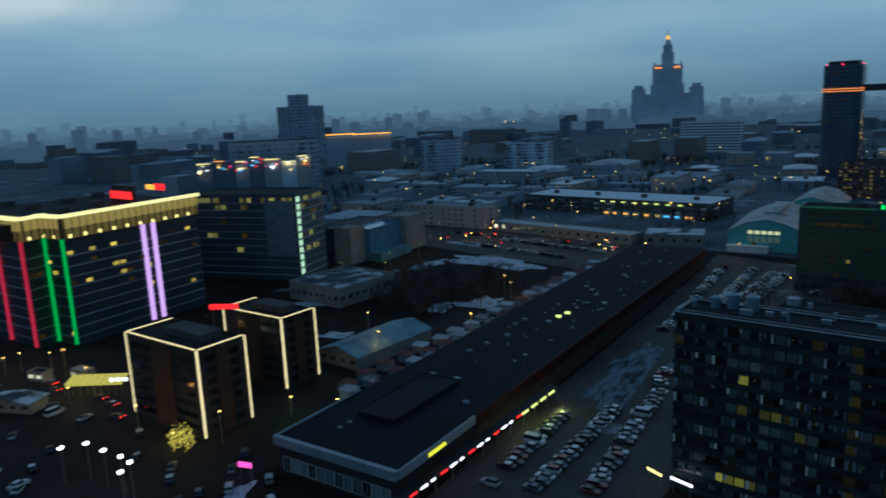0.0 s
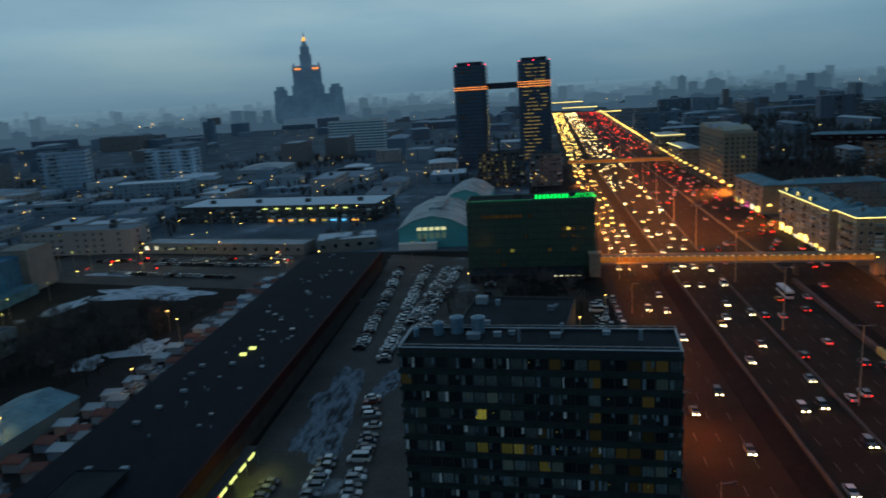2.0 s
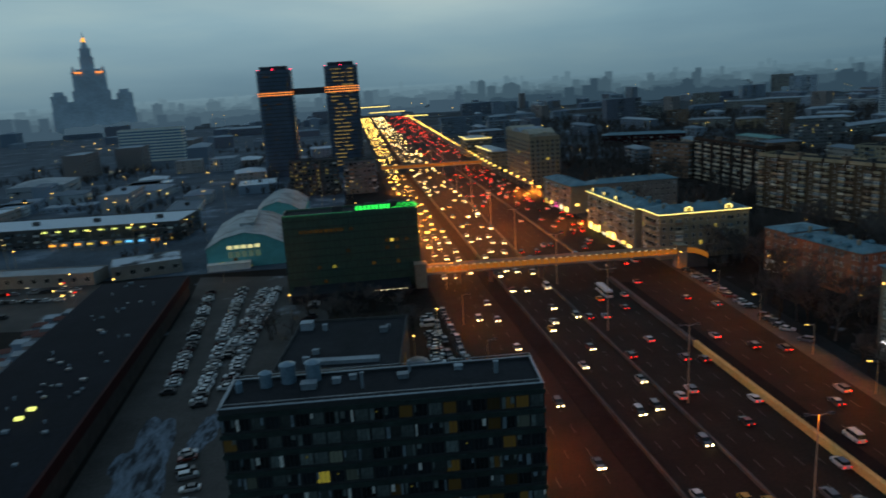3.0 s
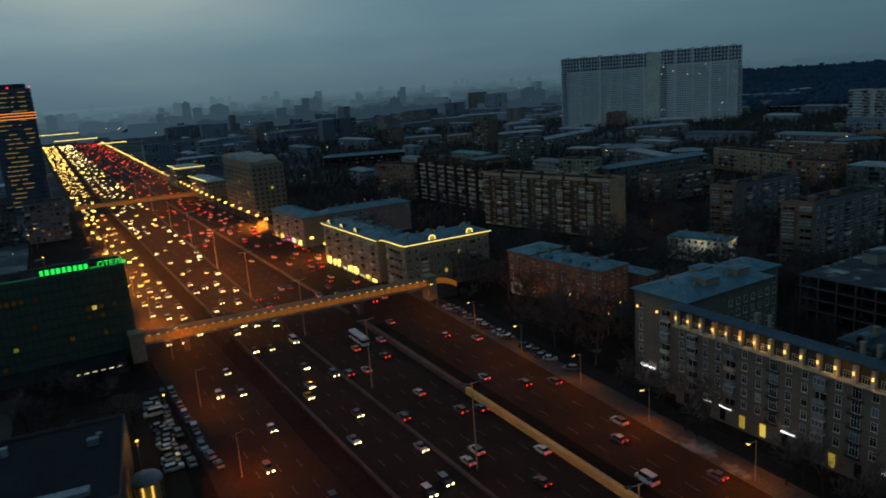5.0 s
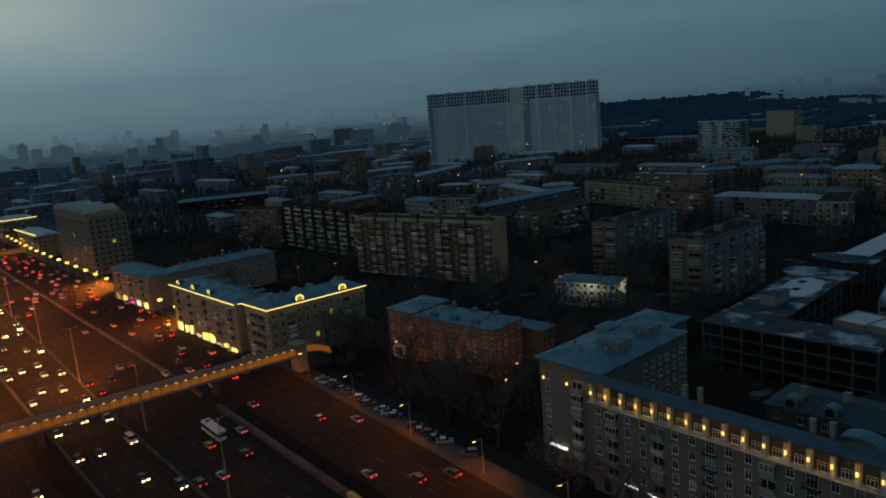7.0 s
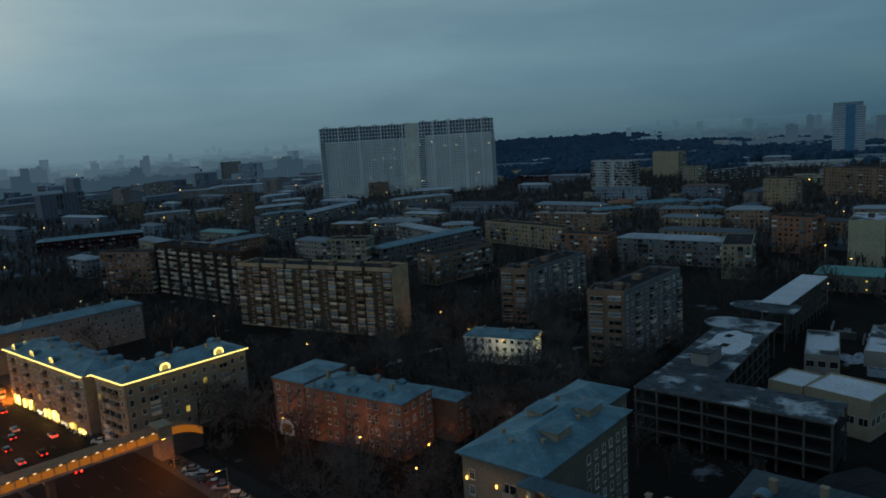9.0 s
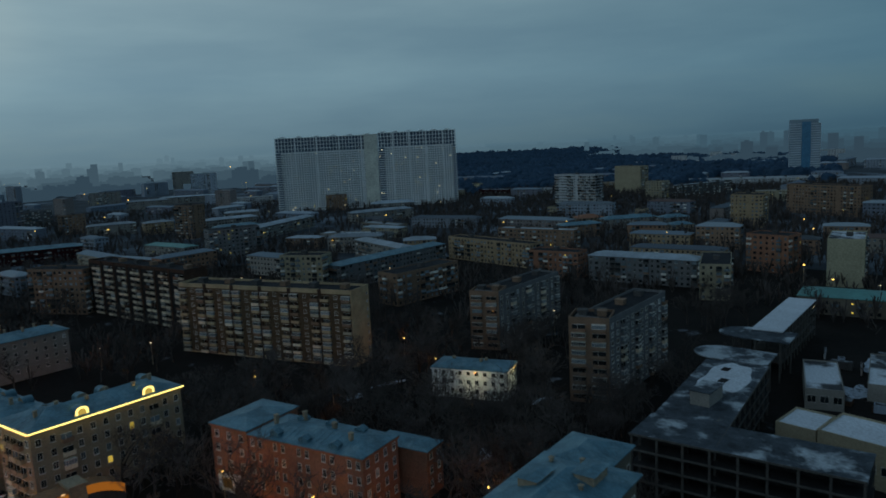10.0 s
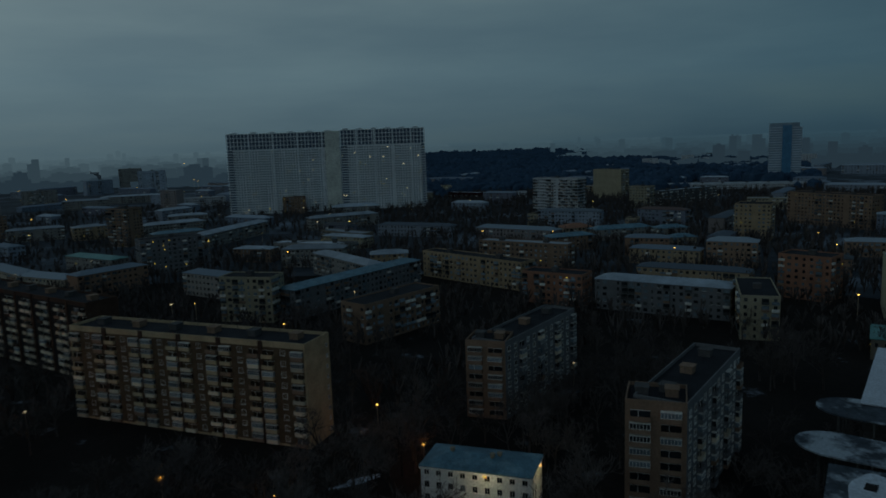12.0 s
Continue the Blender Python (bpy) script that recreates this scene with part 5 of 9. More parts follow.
def wing_windows(parent, m, L, D, side, floors, z0, fh, pattern, **kw):
    tmp = new("tmp")
    facade(tmp, L, D, side, floors, z0, fh, pattern, **kw)
    for o in list(tmp.children):
        o.parent = parent
        o.matrix_basis = m @ o.matrix_basis
    bpy.data.objects.remove(tmp)


def lit_house():
    b = thing("corner_house", I4.copy(), "five-storey corner house with a yellow light line under its eaves", "house")
    H = 20.0
    m1, L1 = wing(b, (95.5, 381), (101.5, 322), 15, H, "stucco_warm", "tin_blue")
    m2, L2 = wing(b, (106.5, 304), (146.5, 306), 15, H, "stucco_warm", "tin_blue")
    m3, L3 = wing(b, (104.4, 321), (106.4, 304.2), 15, H, "stucco_warm", "tin_blue")
    kw = dict(rnd=RE, lit=0.02, pale=0.15, wall="stucco_warm", glaz=0.3, bw=2.8)
    wing_windows(b, m1, L1, 15, "f", 4, 5.8, 3.5, "wbwwbwwwbwwbwwbw", w=1.3, h=1.9, **kw)
    wing_windows(b, m2, L2, 15, "f", 5, 2.0, 3.5, "wwbwwwwwwbww", w=1.3, h=1.9, **kw)
    wing_windows(b, m2, L2, 15, "r", 5, 2.0, 3.5, "wwww", w=1.3, h=1.9, **kw)
    wing_windows(b, m3, L3, 15, "f", 5, 2.0, 3.5, "wbbbw", w=1.3, h=1.9, **kw)
    # lit shop fronts
    for k in range(9):
        s = 2 + k * 6.2
        hgt = (3.4, 3.0, 3.6, 1.2, 3.2, 3.5, 1.0, 2.2, 1.4)[k]
        for i, w in enumerate((1.5, 0.9, 1.4)):
            x = s + (0, 1.7, 2.8)[i]
            top = 0.6 + hgt * (1.0, 0.8, 0.94)[(i + k) % 3]
            bm = bmesh.new()
            box(bm, x, -0.35, 0.6 + 0.5 * ((i + k) % 2), x + w, 0, top, 0, True)
            part("shop_window", bm, "win_white" if k in (3, 6) else ("win_yellow" if (i * 2 + k) % 5 == 1 else "shop"), b, "bright yellow shop window", m1)
    # light line under the eaves
    eave_light(b, [(94.7, 381.5), (100.8, 322.0), (103.7, 321.6), (105.8, 303.4), (147.2, 305.4)], H - 0.35)
    for s in (6, 21, 36):
        dormer(b, *(m1 @ Vector((s, 0.6, H))), math.degrees(m1.to_euler().z), 2.6, True)
    for s in (13, 31):
        dormer(b, *(m2 @ Vector((s, 0.6, H))), math.degrees(m2.to_euler().z), 3.4, True)
    for s in (8, 18, 24, 36):
        dormer(b, *(m2 @ Vector((s, 14.2, H))), math.degrees(m2.to_euler().z) + 180, 3.0)
    for s in (10, 26, 45, 55):
        dormer(b, *(m1 @ Vector((s, 14.2, H))), math.degrees(m1.to_euler().z) + 180, 3.0)
    for mm, ln in ((m1, L1), (m2, L2)):
        for k in range(6):
            p = mm @ Vector((4 + k * (ln - 8) / 5, 6 + 3 * (k % 2), H + 2))
            chimney(b, p.x, p.y, p.z, 1.0)


lit_house()


def neighbour_house():
    b = thing("row_house", I4.copy(), "five-storey house with a blue-grey tin roof next to the lit one", "house")
    m1, L1 = wing(b, (90, 470), (96, 422), 14, 16.5, "stucco_warm", "tin_blue", 2.2)
    m2, L2 = wing(b, (110, 424), (162, 427), 13, 16.5, "stucco_grey", "tin_blue", 2.2)
    kw = dict(rnd=RE, lit=0.02, pale=0.15, wall="stucco_warm", glaz=0.3, bw=2.8)
    wing_windows(b, m1, L1, 14, "f", 4, 3.0, 3.4, "wwbwwwbwwwbww", w=1.3, h=1.8, **kw)
    wing_windows(b, m2, L2, 13, "f", 4, 3.0, 3.4, "wwwwwwwwwwwwww", w=1.2, h=1.7, **kw)
    for k in range(9):
        p = m2 @ Vector((4 + k * 5.5, 5 + 3 * (k % 2), 18.5))
        chimney(b, p.x, p.y, p.z, 1.2)
    for k in range(5):
        bm = bmesh.new()
        box(bm, 3 + k * 9, -0.3, 0.6, 7.5 + k * 9, 0, 3.2, 0, True)
        part("shop_window", bm, ("win_yellow", "shop", "sign_pink", "win_white", "shop")[k], b, "lit shop window", m1)


neighbour_house()


def slab_tower():
    """The tall house with arched gables beside the avenue."""
    b = thing("gabled_tower", I4.copy(), "tall pale apartment house with arched roof gables", "apartment house")
    for p0, p1, dep, h in (((88.3, 618), (95, 545), 20, 38.5), ((95.2, 544.5), (118, 546), 30, 36.5)):
        m, L = frame_at(p0, p1)
        bm = bmesh.new()
        prism(bm, [(0, 0), (L, 0), (L, dep), (0, dep)], -0.3, h, top=True)
        part("wall", bm, "stucco_warm", b, m=m)
        n = 3 if L > 40 else 1
        for k in range(n):
            w = L / n
            bm = bmesh.new()
            pts = [(w * k + w * i / 10, h + 3.2 * math.sin(math.pi * i / 10)) for i in range(11)]
            f = [bm.verts.new((x, -0.3, z)) for x, z in pts]
            r = [bm.verts.new((x, dep, z)) for x, z in pts]
            bm.faces.new(f[::-1])
            bm.faces.new(r)
            for i in range(10):
                bm.faces.new((f[i], f[i + 1], r[i + 1], r[i]))
            part("gable", bm, "tin_grey" if k % 2 else "plaster_pale", b, m=m)
        pile = Pile()
        nb = int(L / 3.4)
        for f in range(10):
            for k in range(nb):
                x, z = (k + 0.5) * L / nb, 2.2 + f * 3.3
                pile.box(I4, x - 0.8, -0.08, z, x + 0.8, 0, z + 1.7, 1 if RE.random() < 0.02 else 0)
                if k % 3 == 1:
                    pile.box(I4, x - 1.4, -0.9, z - 0.9, x + 1.4, 0, z + 0.15, 2)
        part("facade_glazing", pile.mesh("facade_glazing", ["curtain_far", "win_yellow", "stucco_grey"]), None, b, m=m)["kind"] = "stuff"


slab_tower()


def red_house():
    b = thing("red_brick_house", I4.copy(), "four-storey red brick house with a pale blue tin roof", "house")
    H = 16
    m1, L1 = wing(b, (143.5, 268), (150.5, 234), 14, H, "brick_red", "tin_blue", 1.6, 0.4)
    m2, L2 = wing(b, (141, 281), (143.2, 268.3), 18, H + 0.8, "brick_red", "tin_blue", 1.2, 0.4)
    m3, L3 = wing(b, (165, 246), (168, 231), 7, 12, "brick_red", "tin_blue", 1.0, 0.4)
    kw = dict(rnd=RE, lit=0.0, pale=0.08, wall="brick_red")
    wing_windows(b, m1, L1, 14, "f", 4, 2.2, 3.6, "ww.ww.ww.ww.ww", w=1.15, h=1.9, cross=True, **kw)
    wing_windows(b, m2, L2, 18, "f", 4, 2.2, 3.7, "www", w=1.4, h=1.9, cross=True, **kw)
    wing_windows(b, m1, L1, 14, "r", 4, 2.2, 3.6, "wwww", w=1.3, h=1.9, cross=True, **kw)
    wing_windows(b, m3, L3, 7, "r", 3, 2.2, 3.6, "ww", w=1.3, h=1.9, cross=True, **kw)
    for s in (8, 17, 26):
        for y in (1.6, 11.5):
            bm = bmesh.new()
            box(bm, -1.3, -0.9, 0, 1.3, 0.9, 0.9)
            v = [bm.verts.new(p) for p in ((-1.5, -1.1, 0.9), (1.5, -1.1, 0.9), (0, -1.1, 1.6), (-1.5, 1.1, 0.9), (1.5, 1.1, 0.9), (0, 1.1, 1.6))]
            for f in ((0, 1, 2), (5, 4, 3), (0, 2, 5, 3), (1, 4, 5, 2)):
                bm.faces.new([v[i] for i in f])
            part("dormer", bm, "tin_blue", b, m=m1 @ pose(s, y, H + 0.3))
    bm = bmesh.new()
    box(bm, 3, -1.6, 0, 9.5, 0, 4.2)
    part("porch", bm, "white_wall", b, "white lit porch", m2)
    bm = bmesh.new()
    box(bm, 4.5, -1.7, 1.0, 8, -1.6, 3.6, 0, True)
    part("door", bm, "win_dim", b, m=m2)
    for x, y, h in ((4, 6, 2.2), (9, 11, 2.0), (20, 9, 1.6), (28, 5, 1.8)):
        p = m1 @ Vector((x, y, H + 1))
        chimney(b, p.x, p.y, p.z, h, 0.9)


red_house()


def colonnade_house():
    """The grand eight-storey house with a lamp-lit top gallery, bay balconies, shops and an archway."""
    b = thing("gallery_house", I4.copy(), "grand pale stucco house with lamp-lit top gallery, blue tin roof", "apartment house")
    H = 25.5
    # long front along the avenue, the projecting corner and the north wing
    m1, L1 = wing(b, (123.0, 170), (131.8, 46), 1.7, H, "stucco", "tin_slate", 0.9, 1.5)
    bm = bmesh.new()
    prism(bm, [(1, 1.72), (L1 - 1, 1.72), (L1 - 1, 12.5), (1, 12.5)], -0.3, H - 7)
    part("rear_wing", bm, ["stucco_grey"], b, "lower rear wing on the courtyard", m1)
    m2, L2 = wing(b, (124.4, 186.8), (126.0, 169.5), 33.5, H + 0.6, "stucco", "tin_blue", 3.0, 0.9)
    m4, L4 = wing(b, (152.3, 189.2), (153.4, 177.4), 16.5, H + 0.55, "stucco", "tin_blue", 2.4, 0.7)
    wing_windows(b, m4, L4, 16.5, "r", 7, 2.5, 3.1, "..www", w=1.3, h=1.8, rnd=RE, lit=0.0, pale=0.2)
    kw = dict(rnd=RE, lit=0.015, pale=0.2, wall="stucco_grey", glaz=0.5, bw=2.6)
    pat = "wbwwbwwdwwbwdwwbwwdwwbwwdwwbwwdwww"
    wing_windows(b, m1, L1, 1.7, "f", 5, 5.6, 3.1, pat, w=1.35, h=1.9, cross=True, **kw)
    wing_windows(b, m2, L2, 33.5, "f", 7, 2.5, 3.1, "w.bw", w=1.3, h=1.9, cross=True, **kw)
    wing_windows(b, m2, L2, 33.5, "l", 7, 2.5, 3.1, "wwwwwwwwww", w=1.3, h=1.8, **kw)
    wing_windows(b, m2, L2, 33.5, "r", 7, 2.5, 3.1, ".....wwwwww", w=1.3, h=1.8, **kw)
    wing_windows(b, m2, L2, 33.5, "b", 7, 2.5, 3.1, "wwww", w=1.3, h=1.8, **kw)
    # gallery under the eaves: dark sheet for the recess's shade, columns, lamps
    n = 33
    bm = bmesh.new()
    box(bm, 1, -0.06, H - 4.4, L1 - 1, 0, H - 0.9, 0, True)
    part("gallery", bm, "frame_dark", b, "dark backing painted as the top gallery's shade", m1)
    for k in range(n + 1):
        x = 1 + (L1 - 2) * k / n
        bm = bmesh.new()
        box(bm, x - 0.38, -1.2, H - 4.6, x + 0.38, 0, H - 0.8, 0, True)
        col = part("pilaster", bm, "plaster_pale", b, m=m1)
        bm = bmesh.new()
        box(bm, x - 0.15, -1.42, H - 2.9, x + 0.15, -1.22, H - 2.2, 0, True)
        part("wall_lamp", bm, "uplight", col, "small warm wall lamp")
        GALLERY.append(m1 @ Vector((x, -1.72, H - 2.6)))
        if k < n:
            xm = x + (L1 - 2) / n / 2
            ob = part("window", window_mesh(1.7, 1.7, "glass_dark", "frame_white", 2, cross=True), None, b)
            ob.matrix_basis = m1 @ pose(xm, -0.07, H - 4.5)
    bm = bmesh.new()
    box(bm, 0, -1.5, H - 4.9, L1, 0, H - 4.6, 0, True)
    part("gallery_ledge", bm, "plaster_pale", b, m=m1)
    for k in (0, 1, 2):
        x = 1.2 + k * 6.8
        bm = bmesh.new()
        box(bm, x - 0.2, -0.5, H - 4.5, x + 0.2, -0.25, H - 3.9, 0, True)
        part("wall_lamp", bm, "uplight", b, m=m2)
        GALLERY.append(m2 @ Vector((x, -0.6, H - 4.2)))
    # shop windows and blank signs along the street
    for k in range(22):
        x = 3 + k * 5.4
        lit = k in (3, 4, 7, 11, 12, 13, 14)
        bm = bmesh.new()
        box(bm, x, -0.3, 0.7, x + (3.4 if lit and k > 10 else 1.3), 0, 3.6, 0, True)
        part("shop_window", bm, "shop" if k in (12, 13, 14) else ("win_yellow" if lit else "glass_dark"), b, m=m1)
        if k in (1, 2, 5, 9, 11, 13):
            bm = bmesh.new()
            box(bm, x, -0.6, 4.0, x + 3.2, -0.35, 4.35, 0, True)
            part("sign_bar", bm, "sign_white", b, "white glowing bar", m1)
    bm = bmesh.new()
    box(bm, 2.5, -0.8, 5.0, 7.5, -0.4, 5.5, 0, True)
    part("sign_bar", bm, "sign_white", b, "white glowing bar", m2)
    # archway: a flat dark face in place of the shaded opening
    bm = bmesh.new()
    pts = [(66, 0)] + [(70.5 - 4.5 * math.cos(math.pi * i / 12), 6 + 4.2 * math.sin(math.pi * i / 12)) for i in range(13)] + [(75, 0)]
    f = [bm.verts.new((x, -0.35, z)) for x, z in pts]
    bm.faces.new(f)
    part("archway", bm, "frame_dark", b, "flat dark shape for the tall archway's shade", m1)
    # roof: dormers, chimneys, a curved lift house
    for x, y in ((20, 4), (23, 4.4), (44, 4), (47, 4.5), (66, 4), (88, 4)):
        p = m1 @ Vector((x, y, H - 6))
        chimney(b, p.x, p.y, p.z, 8.2)
    for x, y, r in ((12.8, 13, 90), (12.4, 26, 90), (5.2, 20, 90)):
        bm = bmesh.new()
        box(bm, -1.6, -1.3, -1.4, 1.6, 1.3, 1.1)
        v = [bm.verts.new(p) for p in ((-1.9, -1.6, 1.1), (1.9, -1.6, 1.1), (1.9, 1.6, 1.1), (-1.9, 1.6, 1.1), (-0.4, 0, 1.4), (0.4, 0, 1.4))]
        for f in ((0, 1, 5, 4), (1, 2, 5), (2, 3, 4, 5), (3, 0, 4), (3, 2, 1, 0)):
            bm.faces.new([v[i] for i in f]).material_index = 1
        part("dormer", bm, ["stucco_warm", "tin_blue"], b, m=m2 @ pose(x, y, H + 2.6, 0, 0, r) @ Matrix.Diagonal((1.7, 1.4, 1.0, 1)))
    for x, y in ((4, 8), (13, 8), (4, 20), (13, 21), (4, 28), (9, 30), (8, 5)):
        p = m2 @ Vector((x, y, H + 1.4))
        chimney(b, p.x, p.y, p.z, 1.5, 0.6)
    bm = bmesh.new()
    box(bm, 48.6, 1.75, H - 7, 55.4, 5.0, H + 0.6)
    part("lift_house", bm, "stucco_grey", b, m=m1)
    bm = bmesh.new()
    for i in range(8):
        a0, a1 = math.pi * i / 8, math.pi * (i + 1) / 8
        v = [bm.verts.new((52 - 3.4 * math.cos(a), y, H + 0.6 + 1.8 * math.sin(a))) for a in (a0, a1) for y in (1.4, 5.0)]
        bm.faces.new((v[0], v[2], v[3], v[1]))
    part("barrel_roof", bm, "tin_blue", b, m=m1)


GALLERY = []
colonnade_house()


def courtyard_house():
    """The lower wing in the courtyard behind the grand house."""
    b = thing("courtyard_house", I4.copy(), "lower dark courtyard house with tall chimneys", "house")
    m, L = wing(b, (155, 149), (160, 80), 14, 16, "concrete_dark", "tin_dark", 1.6, 0.4)
    wing_windows(b, m, L, 14, "f", 4, 2.5, 3.5, "wwwwwwwwwwwwww", w=1.2, h=1.7, rnd=RE, lit=0.0, pale=0.1)
    wing_windows(b, m, L, 14, "l", 4, 2.5, 3.5, "www", w=1.2, h=1.7, rnd=RE, lit=0.0, pale=0.1)
    for x in (5, 13, 30, 47):
        dormer(b, *(m @ Vector((x, 0.6, 16))), math.degrees(m.to_euler().z), 3.0, wall="stucco")
    for x in (6, 14, 24, 33, 44, 52):
        p = m @ Vector((x, 5 + (x % 3), 17.6))
        chimney(b, p.x, p.y, p.z, 1.8, 1.2)


courtyard_house()


def white_house():
    b = thing("white_house", I4.copy(), "small white three-storey house with a tin roof and wall lamps", "house")
    m, L = wing(b, (222, 279), (231, 254.5), 12, 10, "white_wall", "tin_blue", 1.6, 0.4)
    wing_windows(b, m, L, 12, "f", 3, 1.6, 3.1, "wwwwwwwww", w=1.25, h=1.6, rnd=RE, lit=0.0, pale=0.1)
    wing_windows(b, m, L, 12, "r", 3, 1.6, 3.1, "ww.w", w=1.25, h=1.6, rnd=RE, lit=0.0, pale=0.1)
    for x in (15.5,):
        bm = bmesh.new()
        box(bm, x - 0.4, -0.6, 8.9, x + 0.4, -0.2, 9.2, 0, True)
        part("wall_lamp", bm, "uplight", b, "warm wall lamp", m)
        GALLERY.append(m @ Vector((x, -4.5, 8.8)))
    bm = bmesh.new()
    box(bm, L + 0.2, 8, 8.9, L + 0.6, 8.8, 9.2, 0, True)
    part("wall_lamp", bm, "uplight", b, "warm wall lamp", m)
    GALLERY.append(m @ Vector((L + 4.0, 7.4, 8.8)))
    bm = bmesh.new()
    box(bm, 12, -1.4, 0, 14, 0, 2.8)
    part("porch", bm, "white_wall", b, m=m)
    for x, y in ((6, 6), (16, 5), (17.5, 6)):
        p = m @ Vector((x, y, 11))
        chimney(b, p.x, p.y, p.z, 1.2, 0.8)


white_house()


# dark tones that stand in for shade in loggias and hatch openings
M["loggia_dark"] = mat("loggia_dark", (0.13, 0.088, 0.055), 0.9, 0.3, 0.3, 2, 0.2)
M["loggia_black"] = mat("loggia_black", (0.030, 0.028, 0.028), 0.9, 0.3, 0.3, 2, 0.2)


def flats(label, p0, p1, depth, h, floors, wall, front, side, group="", lit=0.02, side_pat="", fh=None, glaz=0.6, bw=3.0, para=0.22, secs=0, shade_sheet=None):
    m, L = frame_at(p0, p1)
    b = thing("apartment_building", m, label, "apartment building", group)
    body(b, L, depth, h, wall, "tar", 0.9)
    fh = fh or (h - 1.2) / floors
    # thin dark sheet on the wall, painted shade between the balconies
    if shade_sheet:
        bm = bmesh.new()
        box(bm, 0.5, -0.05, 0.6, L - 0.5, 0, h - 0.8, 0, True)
        part("facade_panel", bm, shade_sheet, b, "dark sheet put in for shade behind the balconies")
    facade(b, L, depth, "f", floors, 1.4, fh, front, 1.6, 1.6, RE, lit=lit, pale=0.3, wall=wall, glaz=glaz, bw=bw, para=para)
    if side:
        facade(b, L, depth, "r", floors, 1.4, fh, side, 1.6, 1.6, RE, lit=lit, pale=0.3, wall=wall, glaz=glaz, bw=bw, para=para)
    if side_pat:
        facade(b, L, depth, "l", floors, 1.4, fh, side_pat, 1.6, 1.6, RE, lit=lit, pale=0.3, wall=wall, glaz=glaz, bw=bw, para=para)
    n = max(2, int(L / 14))
    for k in range(n):
        bm = bmesh.new()
        x = L * (k + 0.5) / n
        box(bm, x - 1.4, depth * 0.45, h, x + 1.4, depth * 0.7, h + 1.7)
        box(bm, x - 1.6, depth * 0.43, h + 1.7, x + 1.6, depth * 0.72, h + 1.9, 0, True)
        part("roof_hut", bm, "brick_brown" if k % 2 else "concrete_dark", b)
    for k in range(n):
        bm = bmesh.new()
        x = L * (k + 0.15) / n
        tube(bm, (x, depth * 0.5, h), (x, depth * 0.5, h + 3.2), 0.05, 0.05, 4)
        tube(bm, (x - 0.7, depth * 0.5, h + 2.9), (x + 0.7, depth * 0.5, h + 2.9), 0.04, 0.04, 4)
        part("aerial", bm, "dark_metal", b)
    # recessed joints between the sections
    for k in range(1, secs):
        bm = bmesh.new()
        x = L * k / secs
        box(bm, x - 0.7, -0.4, 0, x + 0.7, 0, h + 0.9, 0, True)
        part("pier", bm, "brick_dark", b)
    return b


flats("long nine-storey brick block of flats with closed-in balconies", (202, 408), (228, 325), 13, 29.5, 9, "flat_wall", "bwb" * 6, "...s", lit=0.0, bw=3.7, para=0.34, secs=6, glaz=0.62, shade_sheet="loggia_dark")
flats("nine-storey block with white-edged open balconies", (214, 530), (222, 440), 13, 29, 9, "brick_dark", ".bb" * 7, "", glaz=0.25, bw=3.4, lit=0.0, para=0.8, secs=7, shade_sheet="loggia_black")
flats("grey nine-storey block with brick end bays and glazed balconies", (243, 238), (247.5, 226), 12, 27, 9, "brick_brown", "bb", "", lit=0.0, glaz=0.5, bw=4.4, para=0.0)
flats("long grey side of the nine-storey block", (247.6, 226), (294, 229), 11.8, 26.9, 9, "panel_grey", "wwbwwbwwbwwb", "", lit=0.0, glaz=0.6)
flats("grey eight-storey block with brick end bays", (272, 303), (276.5, 291.5), 12, 23.5, 8, "brick_brown", "bb", "", lit=0.0, glaz=0.5, bw=4.4, para=0.0)
flats("long grey side of the eight-storey block", (276.6, 291.5), (326, 295), 11.8, 23.4, 8, "panel_grey", "wwbwwbwwbwwb", "", lit=0.0, glaz=0.6)


M["concrete_raw"] = mat("concrete_raw", (0.11, 0.107, 0.10), 0.9, 0.3, 0.2, 2, 0.25)


# concrete darkened to stand in for shade inside the frame
M["concrete_wet"] = mat("concrete_wet", (0.035, 0.035, 0.036), 0.8, 0.3, 0.2, 2, 0.25)


